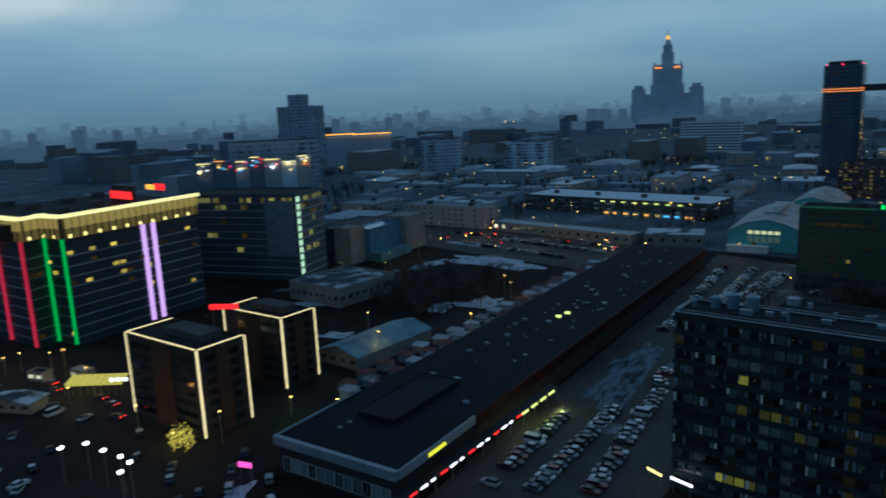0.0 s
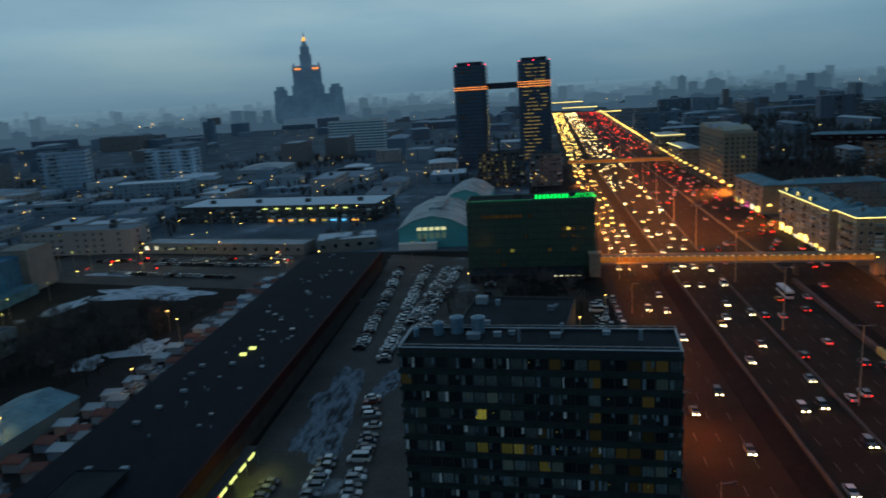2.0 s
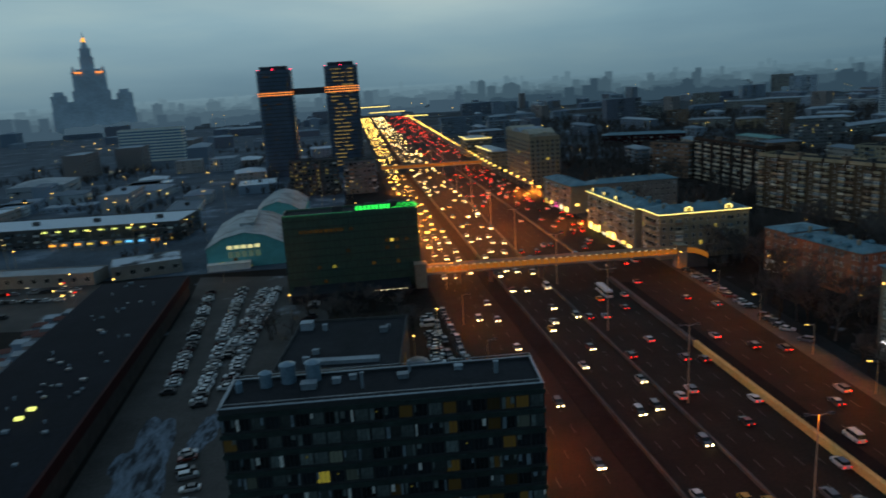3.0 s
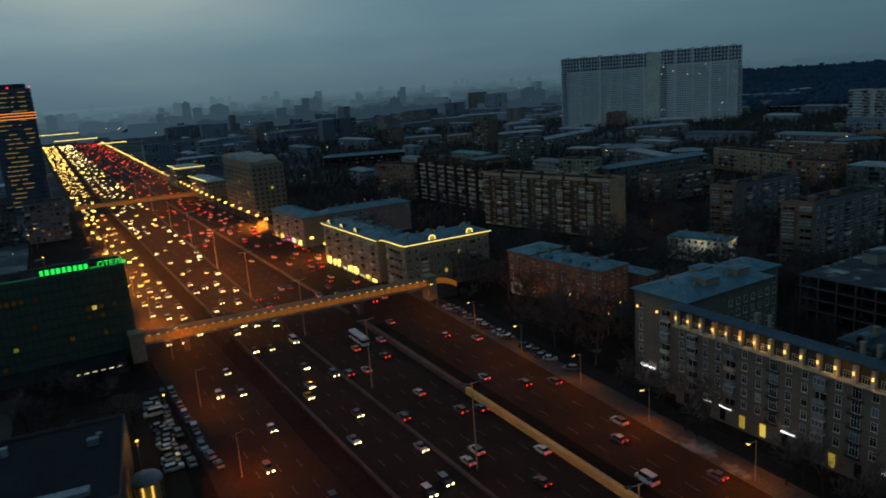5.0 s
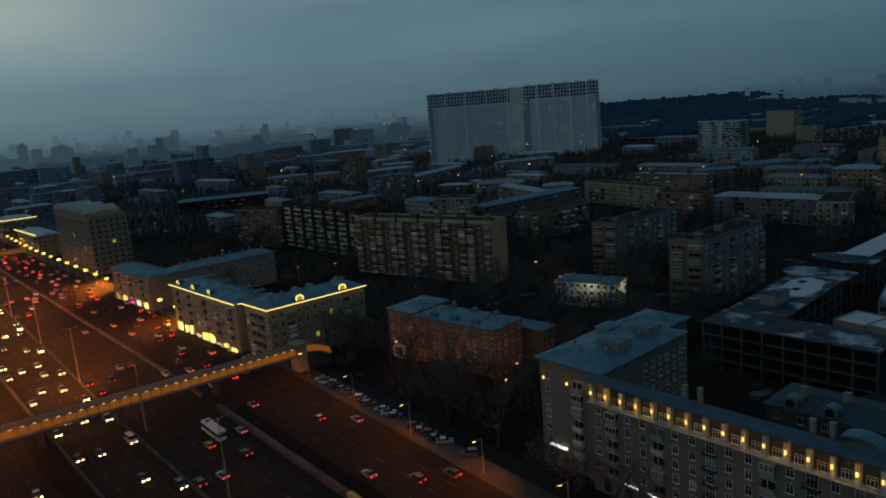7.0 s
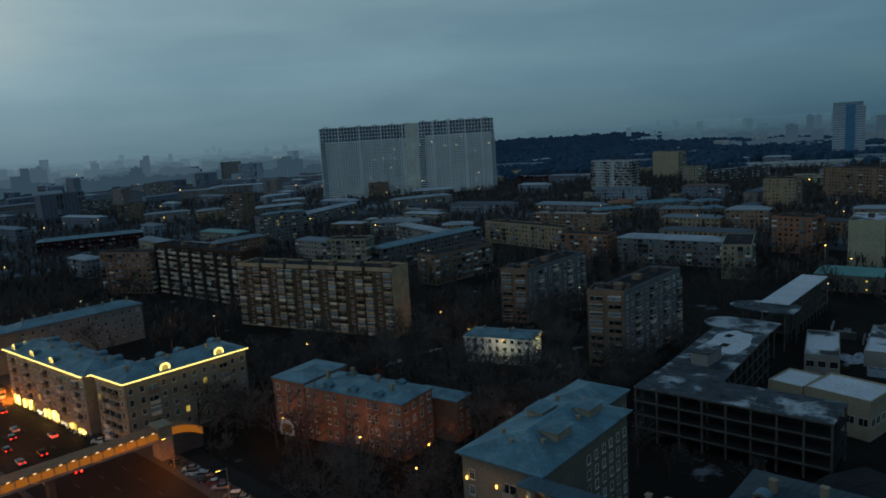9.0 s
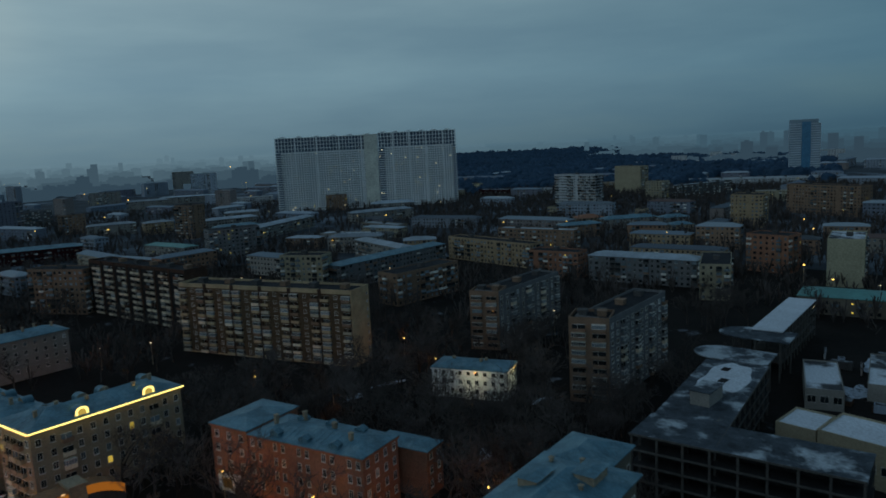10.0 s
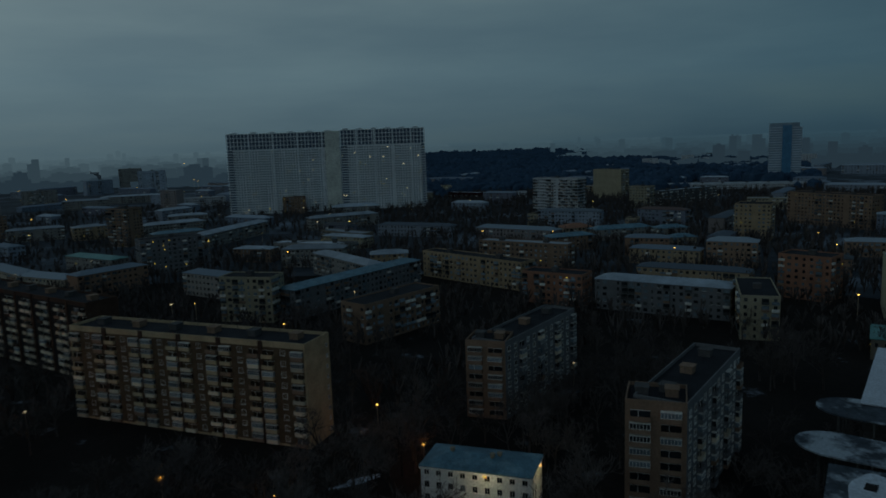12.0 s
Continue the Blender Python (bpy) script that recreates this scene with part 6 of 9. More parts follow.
def skeleton():
    """The unfinished concrete frame: slabs, columns and stair boxes under patchy snow."""
    b = thing("concrete_skeleton", I4.copy(), "unfinished concrete building frame with patchy snow on its slabs", "construction")
    fl = 4
    fh = 3.7
    for p0, p1, dep in (((199, 194.4), (203.4, 146), 15), ((214, 195), (300, 201), 18)):
        m, L = frame_at(p0, p1) if p0[0] < 200 else frame_at((203.5, 175.6), (266, 184))
        for f in range(1, fl + 1):
            bm = bmesh.new()
            z = f * fh - (0.03 if p0[0] > 200 else 0)
            box(bm, 0, 0, z - 0.35, L, dep, z, 0, True)
            # lower slabs take the shade tone; edge beams keep plain concrete
            part("slab", bm, "patchy" if f == fl else "concrete_wet", b, m=m)
            bm = bmesh.new()
            box(bm, -0.15, -0.15, z - 0.45, L, -0.003, z + 0.05, 0, True)
            part("edge_beam", bm, "concrete_raw", b, m=m)
        # added dark wall inside, so that the frame reads as shaded
        bm = bmesh.new()
        box(bm, 0.6, dep * 0.35, -0.3, L - 0.6, dep * 0.35 + 0.3, fl * fh - 0.4, 0, True)
        part("core_wall", bm, "concrete_wet", b, m=m)
        n = int(L / 6)
        for k in range(n + 1):
            for y in (0.4, dep - 0.4):
                bm = bmesh.new()
                x = 0.4 + (L - 0.8) * k / n
                box(bm, x - 0.25, y - 0.25, -0.3, x + 0.25, y + 0.25, fl * fh - 0.35)
                part("column", bm, "concrete_raw", b, m=m)
    for x, y, w, d, h in ((229, 188, 9, 5, 3.6),):
        bm = bmesh.new()
        box(bm, x - w / 2, y - d / 2, fl * fh, x + w / 2, y + d / 2, fl * fh + h)
        box(bm, x - w / 2 - 0.3, y - d / 2 - 0.3, fl * fh + h, x + w / 2 + 0.3, y + d / 2 + 0.3, fl * fh + h + 0.25, 1, True)
        part("stair_box", bm, ["concrete", "patchy"], b)
    bm = bmesh.new()
    rim = []
    for i in range(40):
        a = 2 * math.pi * i / 40
        c, d = math.cos(a), math.sin(a)
        r = (1 + 0.07 * math.sin(3 * a + 1) + 0.05 * math.sin(7 * a)) / (abs(c) ** 3.5 + abs(d) ** 3.5) ** (1 / 3.5)
        rim.append((249.5 + 12.2 * r * c - 0.8 * r * d, 190.3 + 5.9 * r * d + 1.6 * r * c))
    prism(bm, rim, fl * fh - 0.02, fl * fh + 0.2)
    part("snow_sheet", bm, "snow", b, "melting snow on the top slab")
    # black lids stand in for the shade inside two openings
    for x, y in ((246, 190), (256, 193)):
        bm = bmesh.new()
        box(bm, x - 1.6, y - 1.1, fl * fh + 0.2, x + 1.6, y + 1.1, fl * fh + 0.32)
        part("hatch", bm, "loggia_black", b, "black lid drawn for the shade in an open hatch")
    # rounded balconies at the bend
    for x, z in ((272, 12.2), (294, 13.8)):
        bm = bmesh.new()
        pts = [(x + 1, 187), (x + 15, 188)] + [(x + 8 + 7.5 * math.cos(a), 203 + 9 * math.sin(a)) for a in [math.pi * i / 10 for i in range(0, 11)]]
        prism(bm, pts, z, z + 0.4)
        bm.faces.new([bm.verts.new((px, py, z)) for px, py in pts][::-1])
        part("round_slab", bm, "patchy", b)
        for px, py in ((x + 2, 190), (x + 14, 190), (x + 2, 198), (x + 14, 198), (x + 4, 206), (x + 12, 206)):
            bm = bmesh.new()
            tube(bm, (px, py, -0.3), (px, py, z), 0.3, 0.3, 8)
            part("column", bm, "concrete_raw", b)
    m, L = frame_at((306, 192.2), (362, 196))
    for f in range(1, fl + 1):
        bm = bmesh.new()
        box(bm, 0, 0, f * fh - 0.35, L, 10.3, f * fh, 0, True)
        part("slab", bm, "snow" if f == fl else "concrete_raw", b, m=m)
    for k in range(12):
        for y in (0.4, 9.9):
            bm = bmesh.new()
            x = 0.4 + (L - 0.8) * k / 11
            box(bm, x - 0.25, y - 0.25, -0.3, x + 0.25, y + 0.25, fl * fh - 0.35)
            part("column", bm, "concrete_raw", b, m=m)


skeleton()
simple_hall("yellow_annex", "low yellow building with a snowy roof and white fascia", (235, 163), (232.5, 146), 15, 10.5, "yellow_wall", "snow", 0, 5, sides="fr")
simple_hall("yellow_annex", "narrow yellow building with snow on its flat roof", (236, 173), (235, 163.3), 13, 10, "yellow_wall", "snow", 0, 3)
simple_hall("store_shed", "low store with a snowy flat roof in the yard", (277, 177), (280, 167), 30, 6, "stucco_grey", "snow_roof", 0, 3)
simple_hall("store_shed", "second low store with a snowy roof", (296, 150), (330, 156), 14, 5, "stucco_grey", "snow_roof", 0, 6)
simple_hall("garage_row", "row of low garages with snowy roofs", (286, 128), (340, 136), 8, 3, "stucco_grey", "snow_roof", 0, 10)
simple_hall("dark_shed", "low dark-roofed shed beside the concrete frame", (176, 136), (200, 128), 12, 6, "stucco_grey", "tar", 1.6, 4)

def yard_clutter():
    """Low broken walls, wagons and pallets between the stores."""
    rr = random.Random(61)
    for k in range(26):
        x, y = rr.uniform(282, 345), rr.uniform(140, 186)
        w, d, h = rr.choice(((7, 2.4, 2.5), (4, 2.2, 1.4), (2.2, 1.6, 1.0), (10, 0.5, 1.8)))
        b = thing("yard_container" if h > 2 else "pallet_stack", pose(x, y, 0, 0, 0, rr.choice((8, 98)) + rr.gauss(0, 5)), "long dull container with snow on top" if h > 2 else "low stack of wet boards under snow", "container" if h > 2 else "stack", "yard clutter")
        bm = bmesh.new()
        box(bm, -w / 2, -d / 2, -0.05, w / 2, d / 2, h)
        for i in range(int(w)):
            box(bm, -w / 2 + i + 0.2, -d / 2 - 0.06, 0.1, -w / 2 + i + 0.6, -d / 2, h - 0.1, 0, True)
        part("body", bm, rr.choice(("shed_wall", "dark_metal", "brick_dark", "concrete_dark")), b)
        bm = bmesh.new()
        box(bm, -w / 2 + 0.1, -d / 2 + 0.1, h, w / 2 - 0.3, d / 2 - 0.1, h + 0.12)
        part("snow_cap", bm, "snow_roof", b)


yard_clutter()

# ---------------------------------------------------------------- middle distance and far city
RF = random.Random(31)
TAKEN = []


def claim(x, y, r):
    TAKEN.append((x, y, r))


def free(x, y, r):
    return all((x - a) ** 2 + (y - b) ** 2 > (r + c) ** 2 for a, b, c in TAKEN)


for q in ((0, 110, 35), (-22, 200, 30), (-24, 290, 45), (-90, 120, 45), (-95, 180, 45), (-105, 250, 45), (-83, 400, 60), (-78, 480, 45), (-147, 70, 30), (-156, 100, 25), (-290, 105, 70), (-275, 200, 45), (-262, 250, 50), (-212, 180, 30), (-147, 133, 22), (-200, 340, 55), (-125, 350, 25),
          (110, 345, 45), (125, 310, 35), (105, 445, 35), (140, 430, 30), (100, 590, 60), (110, 545, 30), (152, 255, 32), (145, 180, 40), (128, 110, 60), (232, 265, 20), (220, 365, 55), (222, 485, 55), (268, 232, 32), (300, 295, 32), (215, 170, 40), (260, 190, 50), (330, 190, 45), (280, 150, 50), (340, 245, 60)):
    claim(*q)


def placed(label, p0, p1, depth, h, floors, **kw):
    m, L = frame_at(p0, p1)
    c = m @ Vector((L / 2, depth / 2, 0))
    claim(c.x, c.y, max(L, depth) / 2 + 4)
    return far_block(p0, p1, depth, h, floors, RF, label=label, **kw)


# blocks east of the avenue, front edge from north to south
placed("long beige five-storey block of flats", (447, 468), (437, 388), 12, 16, 5, wall="panel_beige", roof="tar")
placed("orange brick five-storey block of flats", (416, 374), (419, 341), 13, 16, 5, wall="brick_red", roof="tar")
placed("five-storey block with a blue-grey tin roof", (421, 335), (428, 272), 14, 15, 5, wall="panel_grey", roof="tin_grey", hip=2.2)
placed("yellow five-storey end block with lit balconies", (401, 260), (406, 246), 40, 18, 6, wall="yellow_wall", roof="tar", lit=0.06)
placed("pinkish block with a pale end wall", (491, 268), (487, 243), 16, 22, 7, wall="brick_red", roof="tar")
placed("tall cream block with a white flat roof", (463, 217), (466, 200), 34, 25, 8, wall="cream", roof="snow_roof", sides="r", bal=0.3)
placed("pale hall with a teal tin roof", (398, 213), (403, 176), 22, 8, 2, wall="stucco", roof="tin_teal", hip=2.0, lit=0.12)
placed("long brown five-storey block", (501, 463), (508, 398), 12, 16, 5, wall="brick_brown", roof="tin_grey")
placed("four-storey block with a tin roof", (418, 540), (398, 470), 13, 14, 4, wall="stucco_grey", roof="tin_grey", hip=2.0)
placed("long block with a blue tin roof set across", (325, 447), (424, 451), 13, 15, 5, wall="panel_grey", roof="tin_blue", hip=2.0)
placed("brown brick five-storey block with balconies", (312, 386), (360, 384.5), 15, 17, 5, wall="brick_brown", roof="tar", bal=0.6)
placed("slim yellow-brick tower block", (304, 478), (316, 453), 14, 22, 7, wall="yellow_wall", roof="tar")
placed("grey twelve-storey block among low houses", (352, 640), (392, 628), 16, 24, 8, wall="panel_grey", roof="tar", lit=0.08)
placed("tall brown tower block", (418, 818), (425, 795), 18, 34, 12, wall="brick_brown", roof="tar", lit=0.02)
claim(303, 358, 26)
placed("long low dark red house with a blue tin roof", (221, 796), (303, 765), 16, 12, 3, wall="shed_red", roof="tin_blue", hip=2.4, lit=0.0)
placed("low cream hall", (530, 658), (525, 602), 14, 10, 3, wall="stucco", roof="tin_grey", sides="f")
placed("low hall with a pale tin roof", (463, 640), (487, 577), 16, 8, 2, wall="stucco_grey", roof="snow_roof")
placed("white-banded twelve-storey block", (802, 604), (797, 545), 16, 40, 12, wall="hall_white", roof="tar", lit=0.0, bal=0.9, bayw=3.2, wmat="glass_dark")
placed("olive slab block of twelve storeys", (1020, 640), (1006, 592), 16, 39, 12, wall="yellow_wall", roof="tar", sides="r", lit=0.0)
placed("small tan tower block", (899, 532), (899, 507), 14, 25, 8, wall="yellow_wall", roof="tar")
placed("long white-banded hall", (932, 506), (1029, 473), 14, 17, 5, wall="concrete_dark", roof="tin_grey", wmat="frame_white", sides="fl")
placed("nine-storey tower block with pale edges", (685, 348), (688, 322), 24, 28, 9, wall="panel_beige", roof="tar")
placed("brown nine-storey block of three parts", (815, 340), (783, 268), 16, 28, 9, wall="brick_brown", roof="tar", lit=0.02)
placed("low dark red hall", (934, 831), (940, 761), 16, 10, 2, wall="shed_red", roof="tin_grey", lit=0.02)
placed("low house with a dull pink hipped roof", (634, 470), (653, 453), 18, 9, 3, wall="stucco_warm", roof="brick_red", hip=3.0, lit=0.004)
placed("low house with a blue tin roof", (632, 441), (673, 410), 15, 9, 3, wall="stucco_grey", roof="tin_blue", hip=2.6, lit=0.004)
placed("low house with a blue tin roof", (661, 399), (680, 382), 14, 9, 3, wall="stucco_grey", roof="tin_blue", hip=2.4, lit=0.004)
placed("small house with a blue tin roof among trees", (616, 371), (628, 357), 13, 9, 3, wall="stucco_warm", roof="tin_blue", hip=2.2, lit=0.004)
placed("brown house with a blue tin roof", (565, 443), (596, 423), 14, 11, 4, wall="brick_brown", roof="tin_blue", hip=2.2, lit=0.004)
placed("very long low white hall", (1177, 593), (1252, 419), 30, 8, 2, wall="hall_white", roof="tin_grey", sides="f", lit=0.004)
placed("yellowish four-storey block", (921, 405), (936, 362), 14, 12, 4, wall="yellow_wall", roof="tin_grey", lit=0.004)
placed("low ochre house", (1071, 697), (1088, 668), 16, 11, 3, wall="panel_beige", roof="tin_grey", lit=0.004)
placed("low white hall beside the woods", (973, 771), (999, 736), 16, 8, 2, wall="hall_white", roof="tin_grey", sides="f", lit=0.004)
placed("narrow cream block", (992, 890), (1003, 878), 14, 15, 5, wall="cream", roof="tar", sides="f", lit=0.004)
placed("cream house before the woods", (879, 891), (920, 848), 16, 11, 3, wall="yellow_wall", roof="tin_grey", hip=2.0, lit=0.004)
placed("small yellow house among trees", (703, 550), (705, 537), 12, 11, 3, wall="yellow_wall", roof="tar", lit=0.004)
placed("small cream house among trees", (704, 448), (706, 438), 12, 11, 3, wall="stucco_warm", roof="tar", lit=0.004)
placed("house with a pale hipped roof", (704, 831), (747, 792), 22, 9, 3, wall="stucco_grey", roof="tin_pale", hip=3.2, lit=0.004)
placed("house with a pale hipped roof", (677, 944), (704, 924), 18, 9, 3, wall="stucco_grey", roof="tin_pale", hip=2.6, lit=0.004)
placed("brown tower block before the white slab", (682, 897), (704, 879), 16, 21, 7, wall="brick_brown", roof="tar", bal=0.15, lit=0.004)
placed("long house with a grey-blue tin roof", (582, 730), (652, 703), 14, 12, 4, wall="stucco_grey", roof="tin_grey", hip=2.4, lit=0.004)
placed("long house with a grey-blue tin roof", (451, 716), (551, 758), 14, 12, 4, wall="stucco_grey", roof="tin_grey", hip=2.4, lit=0.004)
placed("four-storey house with a pale tin roof", (422, 578), (446, 541), 15, 13, 4, wall="stucco_grey", roof="tin_grey", hip=2.4, lit=0.004)
placed("ochre house with a tin roof", (438, 506), (455, 488), 15, 12, 4, wall="panel_beige", roof="tin_grey", hip=2.2, lit=0.004)
placed("low yellow house", (511, 634), (515, 590), 13, 9, 3, wall="yellow_wall", roof="tin_grey", hip=1.6, lit=0.004)
placed("low brown house", (421, 633), (432, 604), 13, 10, 3, wall="brick_brown", roof="tin_grey", hip=1.6, lit=0.004)
placed("long house with a grey-blue tin roof", (469, 846), (527, 830), 14, 12, 4, wall="stucco_grey", roof="tin_grey", hip=2.4, lit=0.004)
placed("house with a blue tin roof", (436, 772), (481, 760), 14, 11, 3, wall="stucco_grey", roof="tin_blue", hip=2.2, lit=0.004)
placed("house with a grey-blue tin roof", (540, 924), (576, 902), 14, 11, 3, wall="stucco_grey", roof="tin_grey", hip=2.2, lit=0.004)
placed("long pale block", (677, 1162), (750, 1118), 18, 13, 4, wall="hall_white", roof="tin_grey", sides="f", lit=0.004)
placed("low long house with a tin roof", (674, 1355), (753, 1315), 16, 12, 4, wall="stucco_grey", roof="tin_grey", hip=2.0, lit=0.004)
placed("ochre block with a tin roof", (420, 890), (450, 883), 14, 13, 4, wall="panel_beige", roof="tin_grey", hip=2.0, lit=0.004)
placed("long house with a grey-blue tin roof", (379, 943), (426, 924), 14, 12, 4, wall="stucco_grey", roof="tin_grey", hip=2.0, lit=0.004)
placed("house with a teal tin roof", (338, 723), (345, 668), 14, 10, 3, wall="stucco_grey", roof="tin_teal", hip=2.0, lit=0.004)
placed("block with white balcony bands", (366, 1165), (419, 1149), 14, 22, 7, wall="panel_grey", roof="tar", wmat="frame_white", bal=0.9, sides="f", lit=0.004)
placed("brown block of flats", (373, 1006), (400, 996), 15, 22, 7, wall="brick_brown", roof="tar", lit=0.004)
placed("olive tower block", (590, 1447), (638, 1427), 16, 26, 8, wall="stucco_grey", roof="tar", lit=0.004)
placed("tall tan tower block", (947, 1819), (991, 1796), 20, 46, 14, wall="stucco_grey", roof="tar", lit=0.0)
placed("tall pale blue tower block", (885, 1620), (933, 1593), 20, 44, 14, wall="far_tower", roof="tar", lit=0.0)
placed("low long house with a tin roof", (587, 1296), (646, 1269), 14, 14, 4, wall="stucco_grey", roof="tin_grey", hip=2.0, lit=0.004)
placed("low long house with a tin roof", (777, 2372), (899, 2333), 16, 14, 4, wall="stucco_grey", roof="tin_grey", hip=2.0, lit=0.004)
placed("brown block of flats", (421, 1461), (466, 1449), 14, 18, 6, wall="brick_brown", roof="tar", lit=0.004)
placed("long pale house at the edge of the woods", (1806, 1024), (1836, 967), 18, 12, 4, wall="hall_white", roof="tin_pale", sides="f", bayw=6.0, lit=0.0, bal=0.0, huts=False)
placed("pale tower block beyond the woods", (1854, 927), (1870, 892), 18, 24, 8, wall="hall_white", roof="tin_pale", sides="f", bayw=6.0, lit=0.0, bal=0.0, huts=False)
placed("low pale hall beyond the woods", (1868, 896), (1894, 835), 18, 10, 3, wall="hall_white", roof="tin_pale", sides="f", bayw=6.0, lit=0.0, bal=0.0, huts=False)
placed("small pale tower block beyond the woods", (1891, 839), (1902, 813), 18, 30, 9, wall="hall_white", roof="tin_pale", sides="f", bayw=6.0, lit=0.0, bal=0.0, huts=False)
placed("pale block beyond the woods", (1909, 793), (1923, 756), 18, 24, 7, wall="hall_white", roof="tin_pale", sides="f", bayw=6.0, lit=0.0, bal=0.0, huts=False)
placed("low pale hall beyond the woods", (1921, 759), (1947, 685), 18, 10, 3, wall="hall_white", roof="tin_pale", sides="f", bayw=6.0, lit=0.0, bal=0.0, huts=False)
placed("low pale hall beyond the woods", (1762, 627), (1782, 562), 18, 10, 3, wall="hall_white", roof="tin_pale", sides="f", bayw=6.0, lit=0.0, bal=0.0, huts=False)
placed("pale block beyond the woods", (1968, 609), (1983, 551), 18, 26, 8, wall="hall_white", roof="tin_pale", sides="f", bayw=6.0, lit=0.0, bal=0.0, huts=False)
placed("brown tower block beside the avenue", (192, 560), (209, 527), 14, 25, 8, wall="brick_brown", roof="tar")
placed("four-storey house with light lines on its eaves", (74, 720), (80, 660), 16, 16, 5, wall="stucco_warm", roof="tin_grey", hip=2)


def eave_lines():
    b = thing("roof_lights", I4.copy(), "yellow light lines along distant eaves", "roof lights")
    for x0, y0, x1, y1, z in ((73, 722, 79.5, 660, 16.6), (66, 830, 70, 780, 19), (66, 780, 96, 782, 19)):
        m, L = frame_at((x0, y0), (x1, y1))
        bm = bmesh.new()
        box(bm, 0, -0.6, z, L, 0, z + 0.6, 0, True)
        part("eave_light", bm, "led_yellow", b, m=m)


placed("five-storey house beside the avenue", (66.5, 830), (70.5, 781), 26, 18.5, 5, wall="stucco_warm", roof="tin_grey", hip=2)
eave_lines()

# the two round-cornered towers joined by a bridge
def tower_pair():
    for cx, cy, h, lit_rows, lab in ((-117, 728, 101, (72, 78), "left"), (-54, 737, 102, (20, 95), "right")):
        b = thing("office_tower", pose(cx, cy, 0, 0, 0, 3), "tall dark glass office tower with a red-lit band near its top" if lab == "left" else "tall glass office tower with glowing floors and an orange-lit band", "tower", "pair of joined towers")
        w = 16.0
        pts = []
        for sx, sy, a0 in ((1, -1, -90), (1, 1, 0), (-1, 1, 90), (-1, -1, 180)):
            for i in range(5):
                a = radians(a0 + 90 * i / 4)
                pts.append((sx * (w - 5) + 5 * math.cos(a), sy * (w - 5) + 5 * math.sin(a)))
        bm = bmesh.new()
        prism(bm, pts, -0.3, h)
        part("wall", bm, "tower_glass", b)
        rr = random.Random(cx)
        lit_pile = Pile()
        for f in range(26):
            z = 6 + f * 3.65
            bm = bmesh.new()
            prism(bm, [(x * 1.012, y * 1.012) for x, y in pts], z, z + 0.8)
            part("floor_band", bm, "hall_cladding", b)
            glow_n = (6 if lab == "right" else (4 if f == 17 else (1 if f % 4 == 0 else 0)))
            for k in range(glow_n):
                if rr.random() < 0.85:
                    x0 = rr.uniform(-w + 4, w - 6) if f > 12 else rr.uniform(-w + 4, w - 14)
                    lit_pile.box(I4, x0, -w - 0.25, z + 1.0, x0 + rr.uniform(1.5, 5.5), -w, z + 1.9)
        part("lit_glazing", lit_pile.mesh("lit_glazing", ["tower_lit" if lab == "right" else "win_dim"]), None, b)["kind"] = "stuff"
        for z in ((77.5, 79.6) if lab == "left" else (77.5, 79.8, 82.0)):
            bm = bmesh.new()
            prism(bm, [(x * 1.03, y * 1.03) for x, y in pts], z, z + 0.7)
            part("red_line", bm, "crown_orange", b, "orange-red light line")
        bm = bmesh.new()
        prism(bm, [(x * 0.8, y * 0.8) for x, y in pts], h, h + 3.5)
        part("roof_crown", bm, "hall_cladding", b)
        for k in range(8):
            a = 6.28318 * k / 8
            bm = bmesh.new()
            box(bm, w * 0.95 * math.cos(a) - 0.5, w * 0.95 * math.sin(a) - 0.5, h, w * 0.95 * math.cos(a) + 0.5, w * 0.95 * math.sin(a) + 0.5, h + 1.2, 0, True)
            part("beacon", bm, "beacon", b, "small red beacon")
    bm = bmesh.new()
    box(bm, -101, 727, 77, -69.5, 737, 83, 0, True)
    for k in range(6):
        box(bm, -100 + k * 5.2, 726.7, 77.5, -99.5 + k * 5.2, 727, 82.5, 0, True)
    ob = single("sky_bridge", bm, "hall_cladding", I4, "dark glazed bridge joining the two towers", "bridge")


M["tower_lit"] = glow("tower_lit", (1.0, 0.68, 0.20), 0.16)
tower_pair()
claim(-70, 730, 75)


